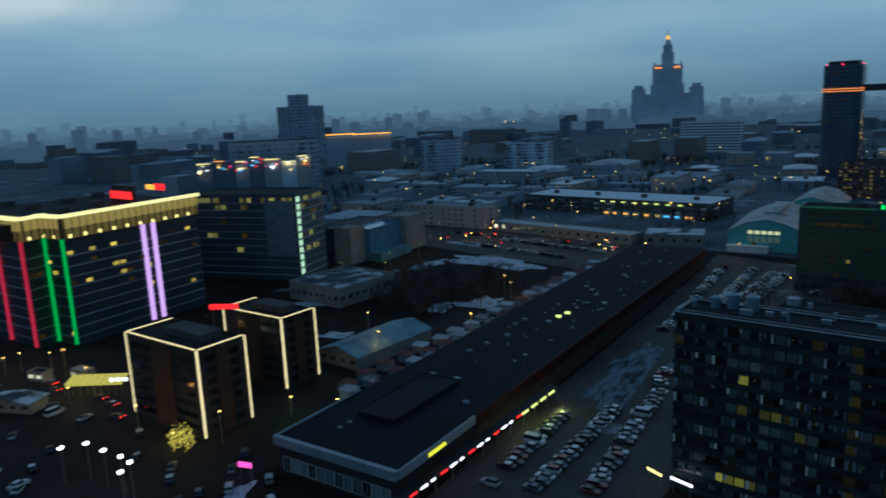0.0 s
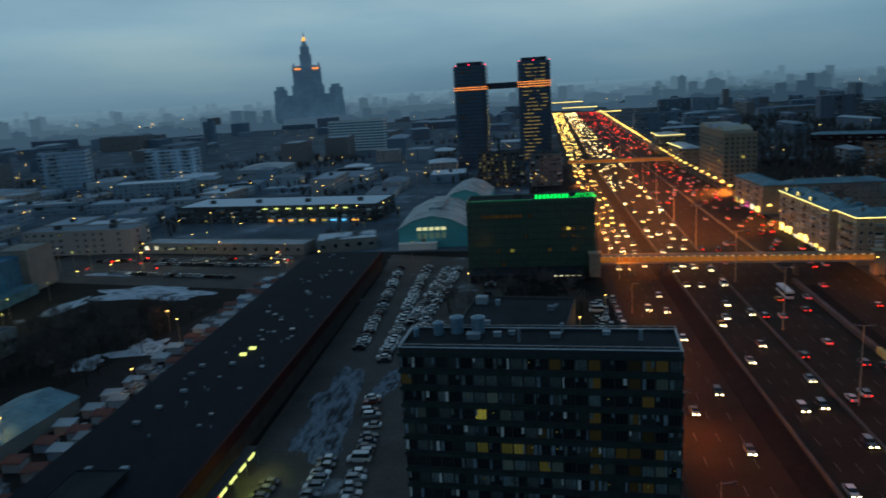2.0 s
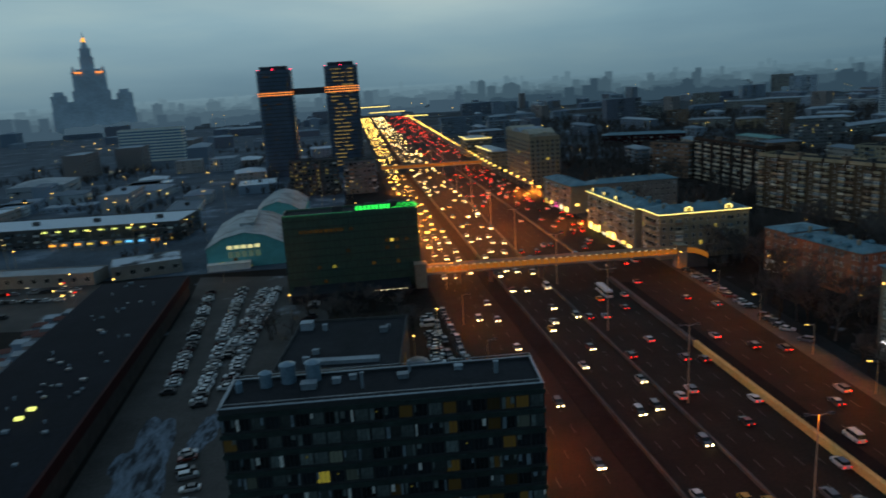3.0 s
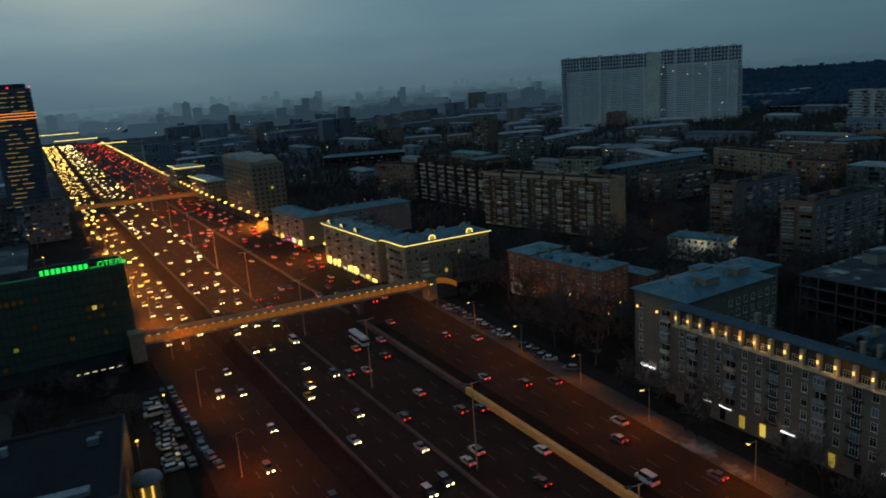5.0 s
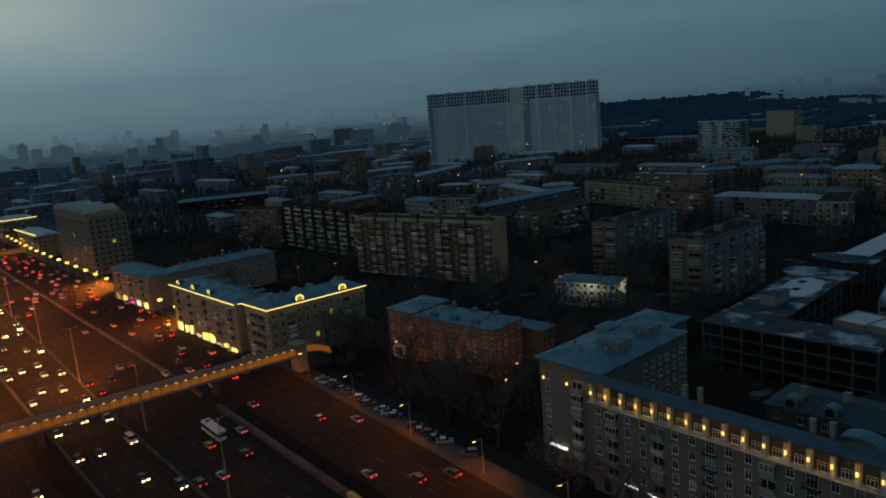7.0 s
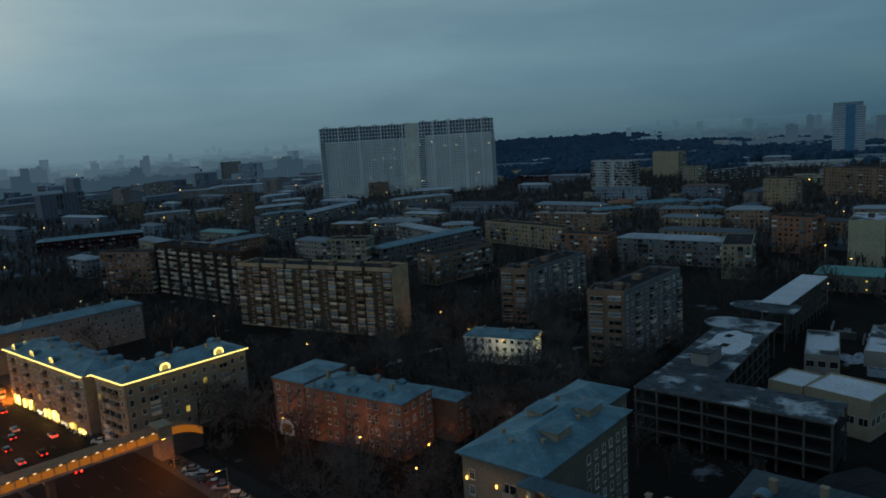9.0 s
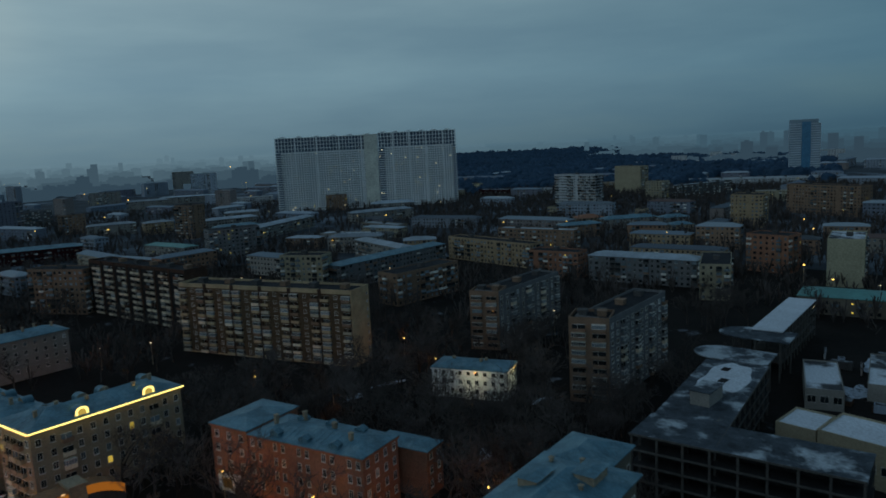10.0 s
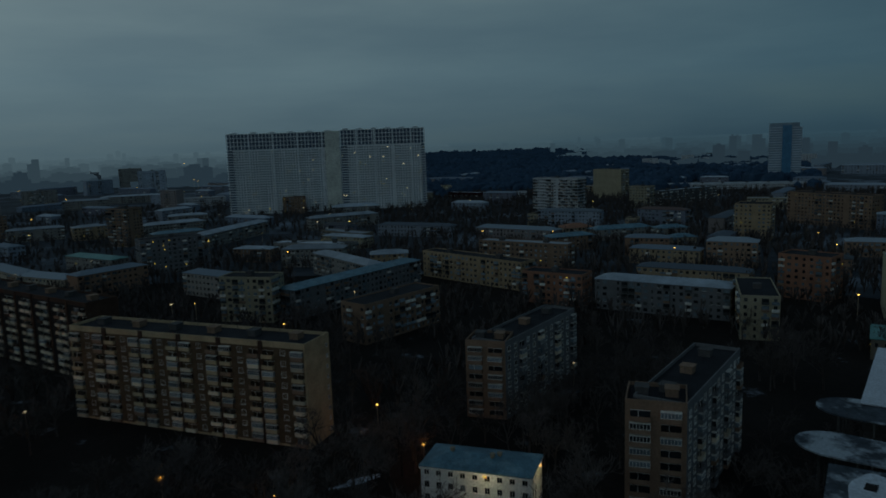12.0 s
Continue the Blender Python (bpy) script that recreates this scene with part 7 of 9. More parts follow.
def great_tower():
    """The stepped tower with a spire, far to the north-west."""
    b = thing("stepped_tower", pose(-820, 2050, 0, 0, 0, 22), "great stepped stone tower with a lit crown and spire", "skyscraper")
    rr = random.Random(9)
    tiers = [(100, 62, 0, 62), (86, 54, 62, 86), (46, 46, 86, 112), (41, 41, 112, 160), (30, 30, 160, 168), (17, 17, 168, 200), (13, 13, 200, 222)]
    for i, (w, d, z0, z1) in enumerate(tiers):
        bm = bmesh.new()
        box(bm, -w, -d, z0 - 0.3, w, d, z1)
        ring_box(bm, -w - 0.8, -d - 0.8, w + 0.8, d + 0.8, z1, z1 + 2.0, 2.0)
        n = int(w / 5)
        for k in range(n):
            x = -w + 2 * w * (k + 0.5) / n
            box(bm, x - 0.9, -d - 1.0, z0 + 2, x + 0.9, -d, z1, 0)
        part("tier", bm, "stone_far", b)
    for sx in (-1, 1):
        for sy in (-1, 1):
            bm = bmesh.new()
            box(bm, sx * 80 - 18, sy * 40 - 18, 60, sx * 80 + 18, sy * 40 + 18, 104)
            box(bm, sx * 80 - 11, sy * 40 - 11, 104, sx * 80 + 11, sy * 40 + 11, 114)
            part("corner_tower", bm, "stone_far", b)
            bm = bmesh.new()
            tube(bm, (sx * 36, sy * 36, 160), (sx * 36, sy * 36, 178), 6, 1, 8)
            part("turret", bm, "stone_far", b)
    bm = bmesh.new()
    tube(bm, (0, 0, 222), (0, 0, 240), 11, 5, 8)
    tube(bm, (0, 0, 240), (0, 0, 268), 3, 0.4, 6)
    part("spire", bm, "stone_far", b)
    for z, w in ((160, 41),):
        for s in (-1, 1):
            bm = bmesh.new()
            box(bm, s * w * 0.62 - 9, -w - 2.5, z - 1, s * w * 0.62 + 9, -w - 1.2, z + (3.0 if z > 150 else 1.0), 0, True)
            part("crown_light", bm, "crown_orange", b, "orange crown light")
    bm = bmesh.new()
    tube(bm, (0, 0, 241), (0, 0, 252), 5.5, 2.5, 8, cap=True)
    part("spire_light", bm, "sign_orange", b, "glowing lantern below the spire")


great_tower()


def giant_slab():
    """The very long white residential slab with a lattice crown, in two halves that meet at a stair pylon."""
    CR = 20.0
    for p0, p1, dep, h, lab in (((647.6, 957.4), (757, 868), 24, 101.5, "long white residential slab with a lattice crown"), ((757.4, 867.2), (834.5, 789.5), 24, 103, "second half of the white residential slab with a lattice crown")):
        m, L = frame_at(p0, p1)
        first = L > 120
        b = thing("residential_slab", m, lab, "apartment building", "halves of the white slab")
        bm = bmesh.new()
        prism(bm, [(0, 0), (L, 0), (L, dep), (0, dep)], -0.3, h - CR, top=True)
        part("wall", bm, "slab_white", b)
        bm = bmesh.new()
        prism(bm, [(1, 1.6), (L - 1, 1.6), (L - 1, dep - 1), (1, dep - 1)], h - CR, h, top=True)
        part("crown_wall", bm, "slab_dark", b, "dark recessed top storeys")
        n = int(L / 4.4)
        for k in range(n + 1):
            bm = bmesh.new()
            x = L * k / n
            box(bm, x - 0.5, -0.3, h - CR, x + 0.5, 1.6, h + 0.5, 0, True)
            part("crown_post", bm, "lattice", b)
        for f in range(5):
            bm = bmesh.new()
            box(bm, 0, -0.25, h - CR + f * CR / 4, L, 1.6, h - CR + 0.9 + f * CR / 4, 0, True)
            part("crown_beam", bm, "lattice", b)
        rr = random.Random(int(L))
        pile = Pile()
        fh = (h - CR - 2) / 25
        nb = int(L / 3.3)
        for f in range(25):
            z = 1.5 + f * fh
            pile.box(I4, 0, -0.35, z - 0.5, L, 0, z - 0.1, 3)
            for k in range(nb):
                x = L * (k + 0.18) / nb
                r = rr.random()
                loggia = k % 5 in (1, 2)
                pile.box(I4, x, -0.2, z + (0.1 if loggia else 0.6), x + (2.5 if loggia else 1.7), 0, z + 2.3, 4 if loggia else 0)
                if loggia:
                    pile.box(I4, x - 0.1, -0.7, z, x + 2.6, -0.1, z + 0.95, 3)
                if r < 0.05:
                    pile.box(I4, x + 0.4, -0.5, z + 1.0, x + 1.3, -0.2, z + 1.8, 1 if r < 0.02 else 5)
        for side in (0, 1):
            x = -1.5 if side == 0 else L
            for k in range(25):
                pile.box(I4, x, 0.5, 1.5 + k * fh, x + 1.5, 6, 2.6 + k * fh, 3)
        part("facade_glazing", pile.mesh("facade_glazing", ["slab_pane", "win_white", "win_yellow", "lattice", "slab_loggia", "win_olive"]), None, b)["kind"] = "stuff"
        # open balcony columns at the end and beside the pylon
        for x0, x1 in (((1.0, 7.0),) if first else ((0.6, 8.6), (L - 4, L - 0.6))):
            bm = bmesh.new()
            box(bm, x0, -0.4, 0, x1, 0, h - CR, 0, True)
            col = part("balcony_column", bm, "slab_dark", b, "dark column of open balconies")
            for k in range(25):
                bm = bmesh.new()
                box(bm, x0 + 0.3, -1.5, 1.3 + k * fh, x1 - 0.3, -0.4, 2.5 + k * fh, 0, True)
                part("balcony", bm, "lattice", col)
        if first:
            bm = bmesh.new()
            box(bm, L - 19, -2.2, -0.3, L - 0.5, dep - 2, h + 1.2)
            for k in range(5):
                box(bm, L - 18.2 + k * 3.6, -2.5, 2, L - 17.4 + k * 3.6, -2.2, h - 1, 0, True)
            part("stair_pylon", bm, "slab_cream", b, "pale stair pylon between the halves")
        for x in (L * 0.19, L * 0.40, L * 0.62, L * 0.84):
            bm = bmesh.new()
            box(bm, x - 1.0, -1.1, 0, x + 1.0, 0, h, 0, True)
            part("rib", bm, "lattice", b)
        for k in range(6):
            bm = bmesh.new()
            x = L * (k + 0.4) / 6
            box(bm, x - 1.5, 4, h, x + 1.5, 12, h + 1.8)
            box(bm, x - 4.0, 2, h + 1.8, x + 4.0, 14, h + 2.6, 0, True)
            part("roof_canopy", bm, "lattice", b)
    for q in ((690, 930, 60), (800, 830, 60)):
        claim(*q)


M["slab_dark"] = mat("slab_dark", (0.06, 0.11, 0.17), 0.4, 0.3, 0.1, 1, 0.0)
M["slab_white"] = mat("slab_white", (0.82, 0.86, 0.84), 0.7, 0.2, 0.03, 0.3, 0.0)
M["slab_cream"] = mat("slab_cream", (0.76, 0.77, 0.68), 0.7, 0.2, 0.05, 0.5, 0.0)
M["slab_pane"] = mat("slab_pane", (0.22, 0.28, 0.32), 0.4, 0.4, 0.05, 1, 0.0)
M["slab_loggia"] = mat("slab_loggia", (0.27, 0.32, 0.34), 0.5, 0.4, 0.06, 1, 0.0)
giant_slab()
placed("low house with yellow lamps before the white slab", (716, 842), (724, 834), 10, 9, 2, wall="yellow_wall", roof="tin_grey", lit=0.6)


def glass_high_rise():
    b = thing("high_rise", pose(1390, 480, 0, 0, 0, -72), "tall pale blue glass high-rise on the horizon", "skyscraper")
    bm = bmesh.new()
    box(bm, -24, 0, -0.3, 24, 26, 88)
    box(bm, -24, 0, 88, 20, 22, 96)
    part("wall", bm, "tower_pale", b)
    bm = bmesh.new()
    box(bm, -5, -1.5, 0, 9, 0, 92, 0, True)
    part("glass_strip", bm, "glass_blue", b)
    for k in range(22):
        bm = bmesh.new()
        box(bm, -24.4, -0.6, 4 + 4 * k, 24.4, 0, 5 + 4 * k, 0, True)
        part("floor_band", bm, "stone_far", b)


glass_high_rise()

# west: works and sheds towards the great tower
placed("long yellow-lit market hall", (-280, 436), (-134, 430), 40, 11, 3, wall="concrete_dark", roof="shed_roof", lit=0.10, name="hall")
def hall_lights():
    """Lamps under the eaves of the long market hall and the glowing stalls before it."""
    b = thing("hall_lamps", frame_at((-213, 433), (-150, 430))[0], "row of yellow eave lamps and glowing stall fronts", "lamps")
    rr = random.Random(44)
    for k in range(8):
        bm = bmesh.new()
        box(bm, k * 8.2, -1.6, 9.2, k * 8.2 + 2.6, -0.9, 9.9, 0, True)
        part("eave_lamp", bm, "platform_light", b, "yellow eave lamp")
    for k in range(9):
        x = 4 + k * 7.5 + rr.uniform(-1, 1)
        bm = bmesh.new()
        box(bm, x, -3.2, 0, x + 5.2, -0.6, 3.2)
        st = part("stall", bm, "shed_wall", b)
        bm = bmesh.new()
        box(bm, x + 0.3, -3.4, 1.4, x + rr.uniform(2.0, 4.8), -3.2, 2.5, 0, True)
        part("stall_front", bm, rr.choice(("sign_orange", "shop", "win_yellow", "sign_orange", "sign_blue")), st)


hall_lights()
placed("white shed with a snowy roof", (-330, 398), (-290, 404), 30, 6, 1, wall="shed_wall", roof="snow_roof", name="shed")
placed("long shed with a pale roof", (-468, 486), (-405, 498), 26, 8, 2, wall="shed_wall", roof="snow_roof", name="shed")
placed("hangar with a curved grey roof", (-352, 664), (-306, 672), 60, 12, 2, wall="shed_wall", roof="tin_grey", hip=4, name="hangar")
def banded_office():
    """A long white office slab with unbroken window bands."""
    m, L = frame_at((-376, 1003), (-292, 1003))
    b = thing("office_building", m, "long white office slab with blue window bands", "office building")
    D, H = 16, 43
    body(b, L, D, H, "frame_white", "tar", 0.6)
    for f in range(10):
        for s_ in "fr":
            ox, oy, r, ln = side_frames(L, D)[s_]
            bm = bmesh.new()
            box(bm, 0.8, -0.25, 3.0 + f * 4.0, ln - 0.8, 0, 4.9 + f * 4.0, 0, True)
            band = part("window_band", bm, "glass_blue", b, m=pose(ox, oy, 0, 0, 0, r))
            bm = bmesh.new()
            for k in range(1, int(ln / 6)):
                box(bm, k * 6 - 0.2, -0.35, 3.0 + f * 4.0, k * 6 + 0.2, -0.25, 4.9 + f * 4.0, 0, True)
            part("mullion", bm, "frame_white", band)["kind"] = "stuff"
    c = m @ Vector((L / 2, D / 2, 0))
    claim(c.x, c.y, L / 2 + 4)


banded_office()
placed("dark tower with yellow-lit windows", (-89, 572), (-52, 574), 18, 27, 9, wall="concrete_dark", roof="tar", lit=0.35)
placed("glass office building before the towers", (-46, 566), (-22, 568), 24, 25, 8, wall="panel_grey", roof="tar", lit=0.06)
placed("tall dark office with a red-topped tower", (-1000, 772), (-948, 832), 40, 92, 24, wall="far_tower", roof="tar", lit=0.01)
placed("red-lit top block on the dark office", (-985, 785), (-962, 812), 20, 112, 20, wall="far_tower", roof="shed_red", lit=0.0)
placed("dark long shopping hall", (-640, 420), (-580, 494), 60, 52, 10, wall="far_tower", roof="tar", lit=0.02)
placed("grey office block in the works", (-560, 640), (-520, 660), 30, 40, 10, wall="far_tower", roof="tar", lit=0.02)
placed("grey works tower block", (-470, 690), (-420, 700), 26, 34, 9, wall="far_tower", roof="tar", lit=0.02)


def orange_roof():
    b = thing("arena_roof", pose(-799, 699, 0, 0, 0, 45), "long arena with an orange light line on its roof", "arena")
    bm = bmesh.new()
    box(bm, 0, 0, -0.3, 98, 50, 42)
    part("wall", bm, "far_tower", b)
    for x0, x1, z, y in ((0, 45, 46, -2), (40, 98, 45, -3)):
        bm = bmesh.new()
        box(bm, x0, y, z, x1, y + 4, z + 1.6, 0, True)
        part("roof_light", bm, "sign_orange", b, "orange light line")
    for x in range(4, 98, 12):
        bm = bmesh.new()
        box(bm, x - 0.6, 0, 42, x + 0.6, 1, 46)
        part("post", bm, "dark_metal", b)


orange_roof()


def shop_street():
    b = thing("shop_row", pose(-624, 369, 0, 0, 0, 54), "row of buildings covered with coloured lit signs", "shops")
    rr = random.Random(17)
    cols = ["sign_white", "sign_orange", "shop", "sign_blue", "sign_pink", "sign_red", "win_white", "win_yellow"]
    x = 0.0
    while x < 110:
        w, h = rr.uniform(12, 22), rr.uniform(27, 36) + x * 0.05
        bm = bmesh.new()
        box(bm, x, rr.uniform(0, 6), -0.3, x + w - 0.4, 30, h)
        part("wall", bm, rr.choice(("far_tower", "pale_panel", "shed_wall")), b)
        for k in range(6):
            sx, sz = x + rr.uniform(0.5, w - 4), h - rr.uniform(0.5, 9)
            bm = bmesh.new()
            box(bm, sx, -0.7, sz, sx + rr.uniform(1.2, 5), -0.2, sz + rr.uniform(0.5, 1.5), 0, True)
            part("lit_sign", bm, rr.choice(cols), b, "small glowing sign")
        bm = bmesh.new()
        box(bm, x + 1, -1.0, h + 0.4, x + w * rr.uniform(0.5, 0.95), -0.4, h + 1.1, 0, True)
        part("roof_light", bm, rr.choice(("led_yellow", "led_yellow", "sign_orange")), b)
        x += w


shop_street()
claim(-590, 410, 60)
claim(-600, 460, 70)
claim(-760, 740, 80)
claim(-980, 800, 70)


def fill(n, gen, hs, rnd, kind):
    made = 0
    for _ in range(n * 6):
        if made >= n:
            break
        x, y = gen(rnd)
        d = math.hypot(x - 20, y - 100)
        L = rnd.choice((30, 45, 60, 75)) * (1 if kind == "flats" else 0.9)
        if d > 1400:
            L *= 1.3
        if min(hs) > 9:
            L = rnd.uniform(20, 30)
        if LEFT(y) - 45 < x < RIGHT(y) + 45 or not free(x, y, L * 0.40):
            continue
        fl = rnd.choice(hs)
        a = rnd.choice((4, 94, -86, 8, 100)) + rnd.uniform(-6, 6)
        dx, dy = math.cos(radians(a)) * L / 2, math.sin(radians(a)) * L / 2
        p0, p1 = (x - dx, y - dy), (x + dx, y + dy)
        # the front turns towards the avenue
        n_ = Vector((p1[1] - p0[1], -(p1[0] - p0[0])))
        if n_.dot(Vector((60 - x, 60 - y))) < 0:
            p0, p1 = p1, p0
        claim(x, y, L * 0.42)
        # past these distances walls and roofs switch to the haze-tinted colours
        if kind == "flats":
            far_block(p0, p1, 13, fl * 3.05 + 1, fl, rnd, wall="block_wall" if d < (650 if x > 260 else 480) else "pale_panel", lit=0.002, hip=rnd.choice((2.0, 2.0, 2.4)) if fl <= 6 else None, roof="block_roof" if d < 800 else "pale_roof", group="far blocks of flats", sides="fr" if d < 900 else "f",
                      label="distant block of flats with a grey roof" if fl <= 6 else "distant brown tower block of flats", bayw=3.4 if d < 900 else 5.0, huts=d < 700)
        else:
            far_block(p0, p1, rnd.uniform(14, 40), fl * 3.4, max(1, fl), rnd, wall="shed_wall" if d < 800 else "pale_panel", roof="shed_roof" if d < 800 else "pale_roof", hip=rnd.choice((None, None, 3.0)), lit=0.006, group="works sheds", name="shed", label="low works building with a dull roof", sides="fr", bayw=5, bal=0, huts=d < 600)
        made += 1


def sector(b0, b1, d0, d1):
    def g(r):
        a = radians(r.uniform(b0, b1))
        d = math.sqrt(r.uniform(d0 * d0, d1 * d1))
        return 30 + d * math.sin(a), 90 + d * math.cos(a)
    return g


fill(22, sector(14, 78, 330, 800), (3, 3, 4, 4, 5), RF, "flats")
fill(62, sector(10, 80, 760, 1800), (2, 3, 3, 4, 4, 5), RF, "flats")
fill(45, sector(-60, -8, 330, 800), (1, 2, 2, 3, 4), RF, "sheds")
fill(64, sector(-66, -6, 760, 1900), (2, 3, 4, 5, 6, 8), RF, "sheds")
fill(34, sector(3, 17, 680, 2200), (4, 5, 5, 6, 8), RF, "flats")
fill(6, sector(16, 42, 900, 1900), (9, 10, 12), RF, "flats")
fill(34, sector(-75, -52, 480, 1900), (3, 4, 5, 6, 8, 10), RF, "sheds")
fill(8, sector(-60, 12, 1200, 2200), (10, 12, 14), RF, "flats")


# woods behind the white slab, and the skyline
def woods():
    rr = random.Random(4)
    bm_v, bm_f = [], []
    for k in range(13500):
        b = radians(rr.uniform(43, 76))
        d = rr.uniform(1180, 3600) if k % 3 else rr.uniform(3000, 4500)
        x, y = 30 + d * math.sin(b), 90 + d * math.cos(b)
        if not free(x, y, 14) or (math.degrees(b) > 62 and d > 2600):
            continue
        s, h = rr.uniform(7, 15), rr.uniform(13, 19) + max(0, d - 1800) / 2700 * 19 * max(0, min(1, (68 - math.degrees(b)) / 8))
        n = len(bm_v)
        a0 = rr.uniform(0, 6.28)
        for i in range(5):
            a = a0 + 6.28318 * i / 5
            bm_v.append((x + s * math.cos(a), y + s * math.sin(a), rr.uniform(-0.3, 3)))
        for i in range(5):
            a = a0 + 6.28318 * i / 5
            bm_v.append((x + 0.7 * s * math.cos(a), y + 0.7 * s * math.sin(a), h * rr.uniform(0.6, 0.85)))
        bm_v.append((x, y, h))
        for i in range(5):
            j = (i + 1) % 5
            bm_f.append((n + i, n + j, n + 5 + j, n + 5 + i))
            bm_f.append((n + 5 + i, n + 5 + j, n + 10))
    me = bpy.data.meshes.new("woods")
    me.from_pydata(bm_v, [], bm_f)
    me.materials.append(M["forest"])
    tagged(new("woods", me), "dark leafless forest on the horizon", "forest", kind="stuff")


woods()


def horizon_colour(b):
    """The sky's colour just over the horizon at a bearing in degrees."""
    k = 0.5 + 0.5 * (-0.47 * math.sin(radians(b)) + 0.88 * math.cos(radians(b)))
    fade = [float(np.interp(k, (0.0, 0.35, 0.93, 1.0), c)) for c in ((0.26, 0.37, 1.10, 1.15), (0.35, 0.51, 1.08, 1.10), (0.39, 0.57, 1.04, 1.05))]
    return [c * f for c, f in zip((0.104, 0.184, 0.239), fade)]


# plain emission in a haze colour, no lamp and no shading
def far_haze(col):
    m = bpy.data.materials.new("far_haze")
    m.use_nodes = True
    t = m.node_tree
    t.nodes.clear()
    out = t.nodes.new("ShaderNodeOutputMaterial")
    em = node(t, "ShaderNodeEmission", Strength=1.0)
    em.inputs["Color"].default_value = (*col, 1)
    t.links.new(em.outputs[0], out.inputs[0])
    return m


ZONES = [(b, b + 8) for b in range(-84, 100, 8)]


def skyline(dist, u, seed):
    """Outlines of the far city in a wide ring, haze put into their glow; u: how far they melt into the sky."""
    rr = random.Random(seed)
    pile = Pile()
    mats = []
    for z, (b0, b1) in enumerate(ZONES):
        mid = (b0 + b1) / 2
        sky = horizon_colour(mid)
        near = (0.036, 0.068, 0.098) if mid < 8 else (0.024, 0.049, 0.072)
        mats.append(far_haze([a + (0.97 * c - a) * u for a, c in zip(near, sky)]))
        if (43 < mid < 60 and dist < 4000) or (60 < mid < 66 and dist < 2700):
            continue
        for k in range(22):
            b = radians(rr.uniform(b0, b1))
            d = dist * rr.uniform(0.93, 1.07)
            tall = rr.random()
            h = rr.uniform(10, 26) + (d - 1900) / 2600 * 30
            w = rr.uniform(18, 70)
            if tall < 0.09:
                h, w = h + rr.uniform(18, 46), rr.uniform(16, 30)
            x, y = 50 + d * math.sin(b), 150 + d * math.cos(b)
            m = pose(x, y, 0, 0, 0, -math.degrees(b) + rr.uniform(-30, 30))
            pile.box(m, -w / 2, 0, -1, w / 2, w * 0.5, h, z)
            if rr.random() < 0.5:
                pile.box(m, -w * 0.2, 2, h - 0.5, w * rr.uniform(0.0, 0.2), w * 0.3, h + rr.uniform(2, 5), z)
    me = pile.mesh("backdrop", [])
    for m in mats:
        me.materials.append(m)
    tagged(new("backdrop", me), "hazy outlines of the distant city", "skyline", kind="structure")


def horizon_haze(dist, h, share, seed):
    """An added ring of boxes glowing in sky colour, for haze at the land's edge."""
    rr = random.Random(seed)
    pile = Pile()
    mats = []
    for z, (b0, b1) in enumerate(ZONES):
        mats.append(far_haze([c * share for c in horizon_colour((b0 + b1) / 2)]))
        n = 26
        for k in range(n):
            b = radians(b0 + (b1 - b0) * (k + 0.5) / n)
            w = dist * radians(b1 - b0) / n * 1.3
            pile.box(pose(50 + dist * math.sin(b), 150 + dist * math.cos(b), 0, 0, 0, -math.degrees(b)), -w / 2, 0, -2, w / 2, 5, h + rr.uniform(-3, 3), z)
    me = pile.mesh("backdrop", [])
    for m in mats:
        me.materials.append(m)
    tagged(new("backdrop", me), "added ring of sky-coloured haze along the horizon", "skyline", kind="structure")


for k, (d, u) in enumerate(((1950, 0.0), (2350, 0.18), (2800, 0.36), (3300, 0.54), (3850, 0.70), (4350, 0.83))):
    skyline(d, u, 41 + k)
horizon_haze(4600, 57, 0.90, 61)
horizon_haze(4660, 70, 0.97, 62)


def far_gantries():
    """Long lines of yellow light across the far end of the avenue."""
    for x0, y0, x1, y1, z in ((-104, 1732, -20, 1735, 32), (-62, 1584, 13, 1585, 24), (10, 1435, 56, 1434, 19)):
        m, L = frame_at((x0, y0), (x1, y1))
        b = thing("light_gantry", m, "distant gantry with a line of yellow lamps", "gantry", "far gantries")
        bm = bmesh.new()
        box(bm, 0, 0, z - 1.5, L, 3, z, 0, True)
        part("beam", bm, "dark_metal", b)
        for x in (1, L / 2, L - 1):
            bm = bmesh.new()
            tube(bm, (x, 1.5, -0.2), (x, 1.5, z - 1.5), 0.6, 0.6, 6)
            part("post", bm, "dark_metal", b)
        bm = bmesh.new()
        box(bm, 0, -0.6, z - 0.4, L, 0, z + 1.0, 0, True)
        part("lamp_line", bm, "led_yellow", b)


far_gantries()

# ---------------------------------------------------------------- cars
RC = random.Random(51)


def loft(bm, sections, mi=0):
    rings = [[bm.verts.new(p) for p in s] for s in sections]
    n = len(rings[0])
    for a, b in zip(rings, rings[1:]):
        for i in range(n):
            bm.faces.new((a[i], a[(i + 1) % n], b[(i + 1) % n], b[i])).material_index = mi
    bm.faces.new(rings[0][::-1]).material_index = mi
    bm.faces.new(rings[-1]).material_index = mi


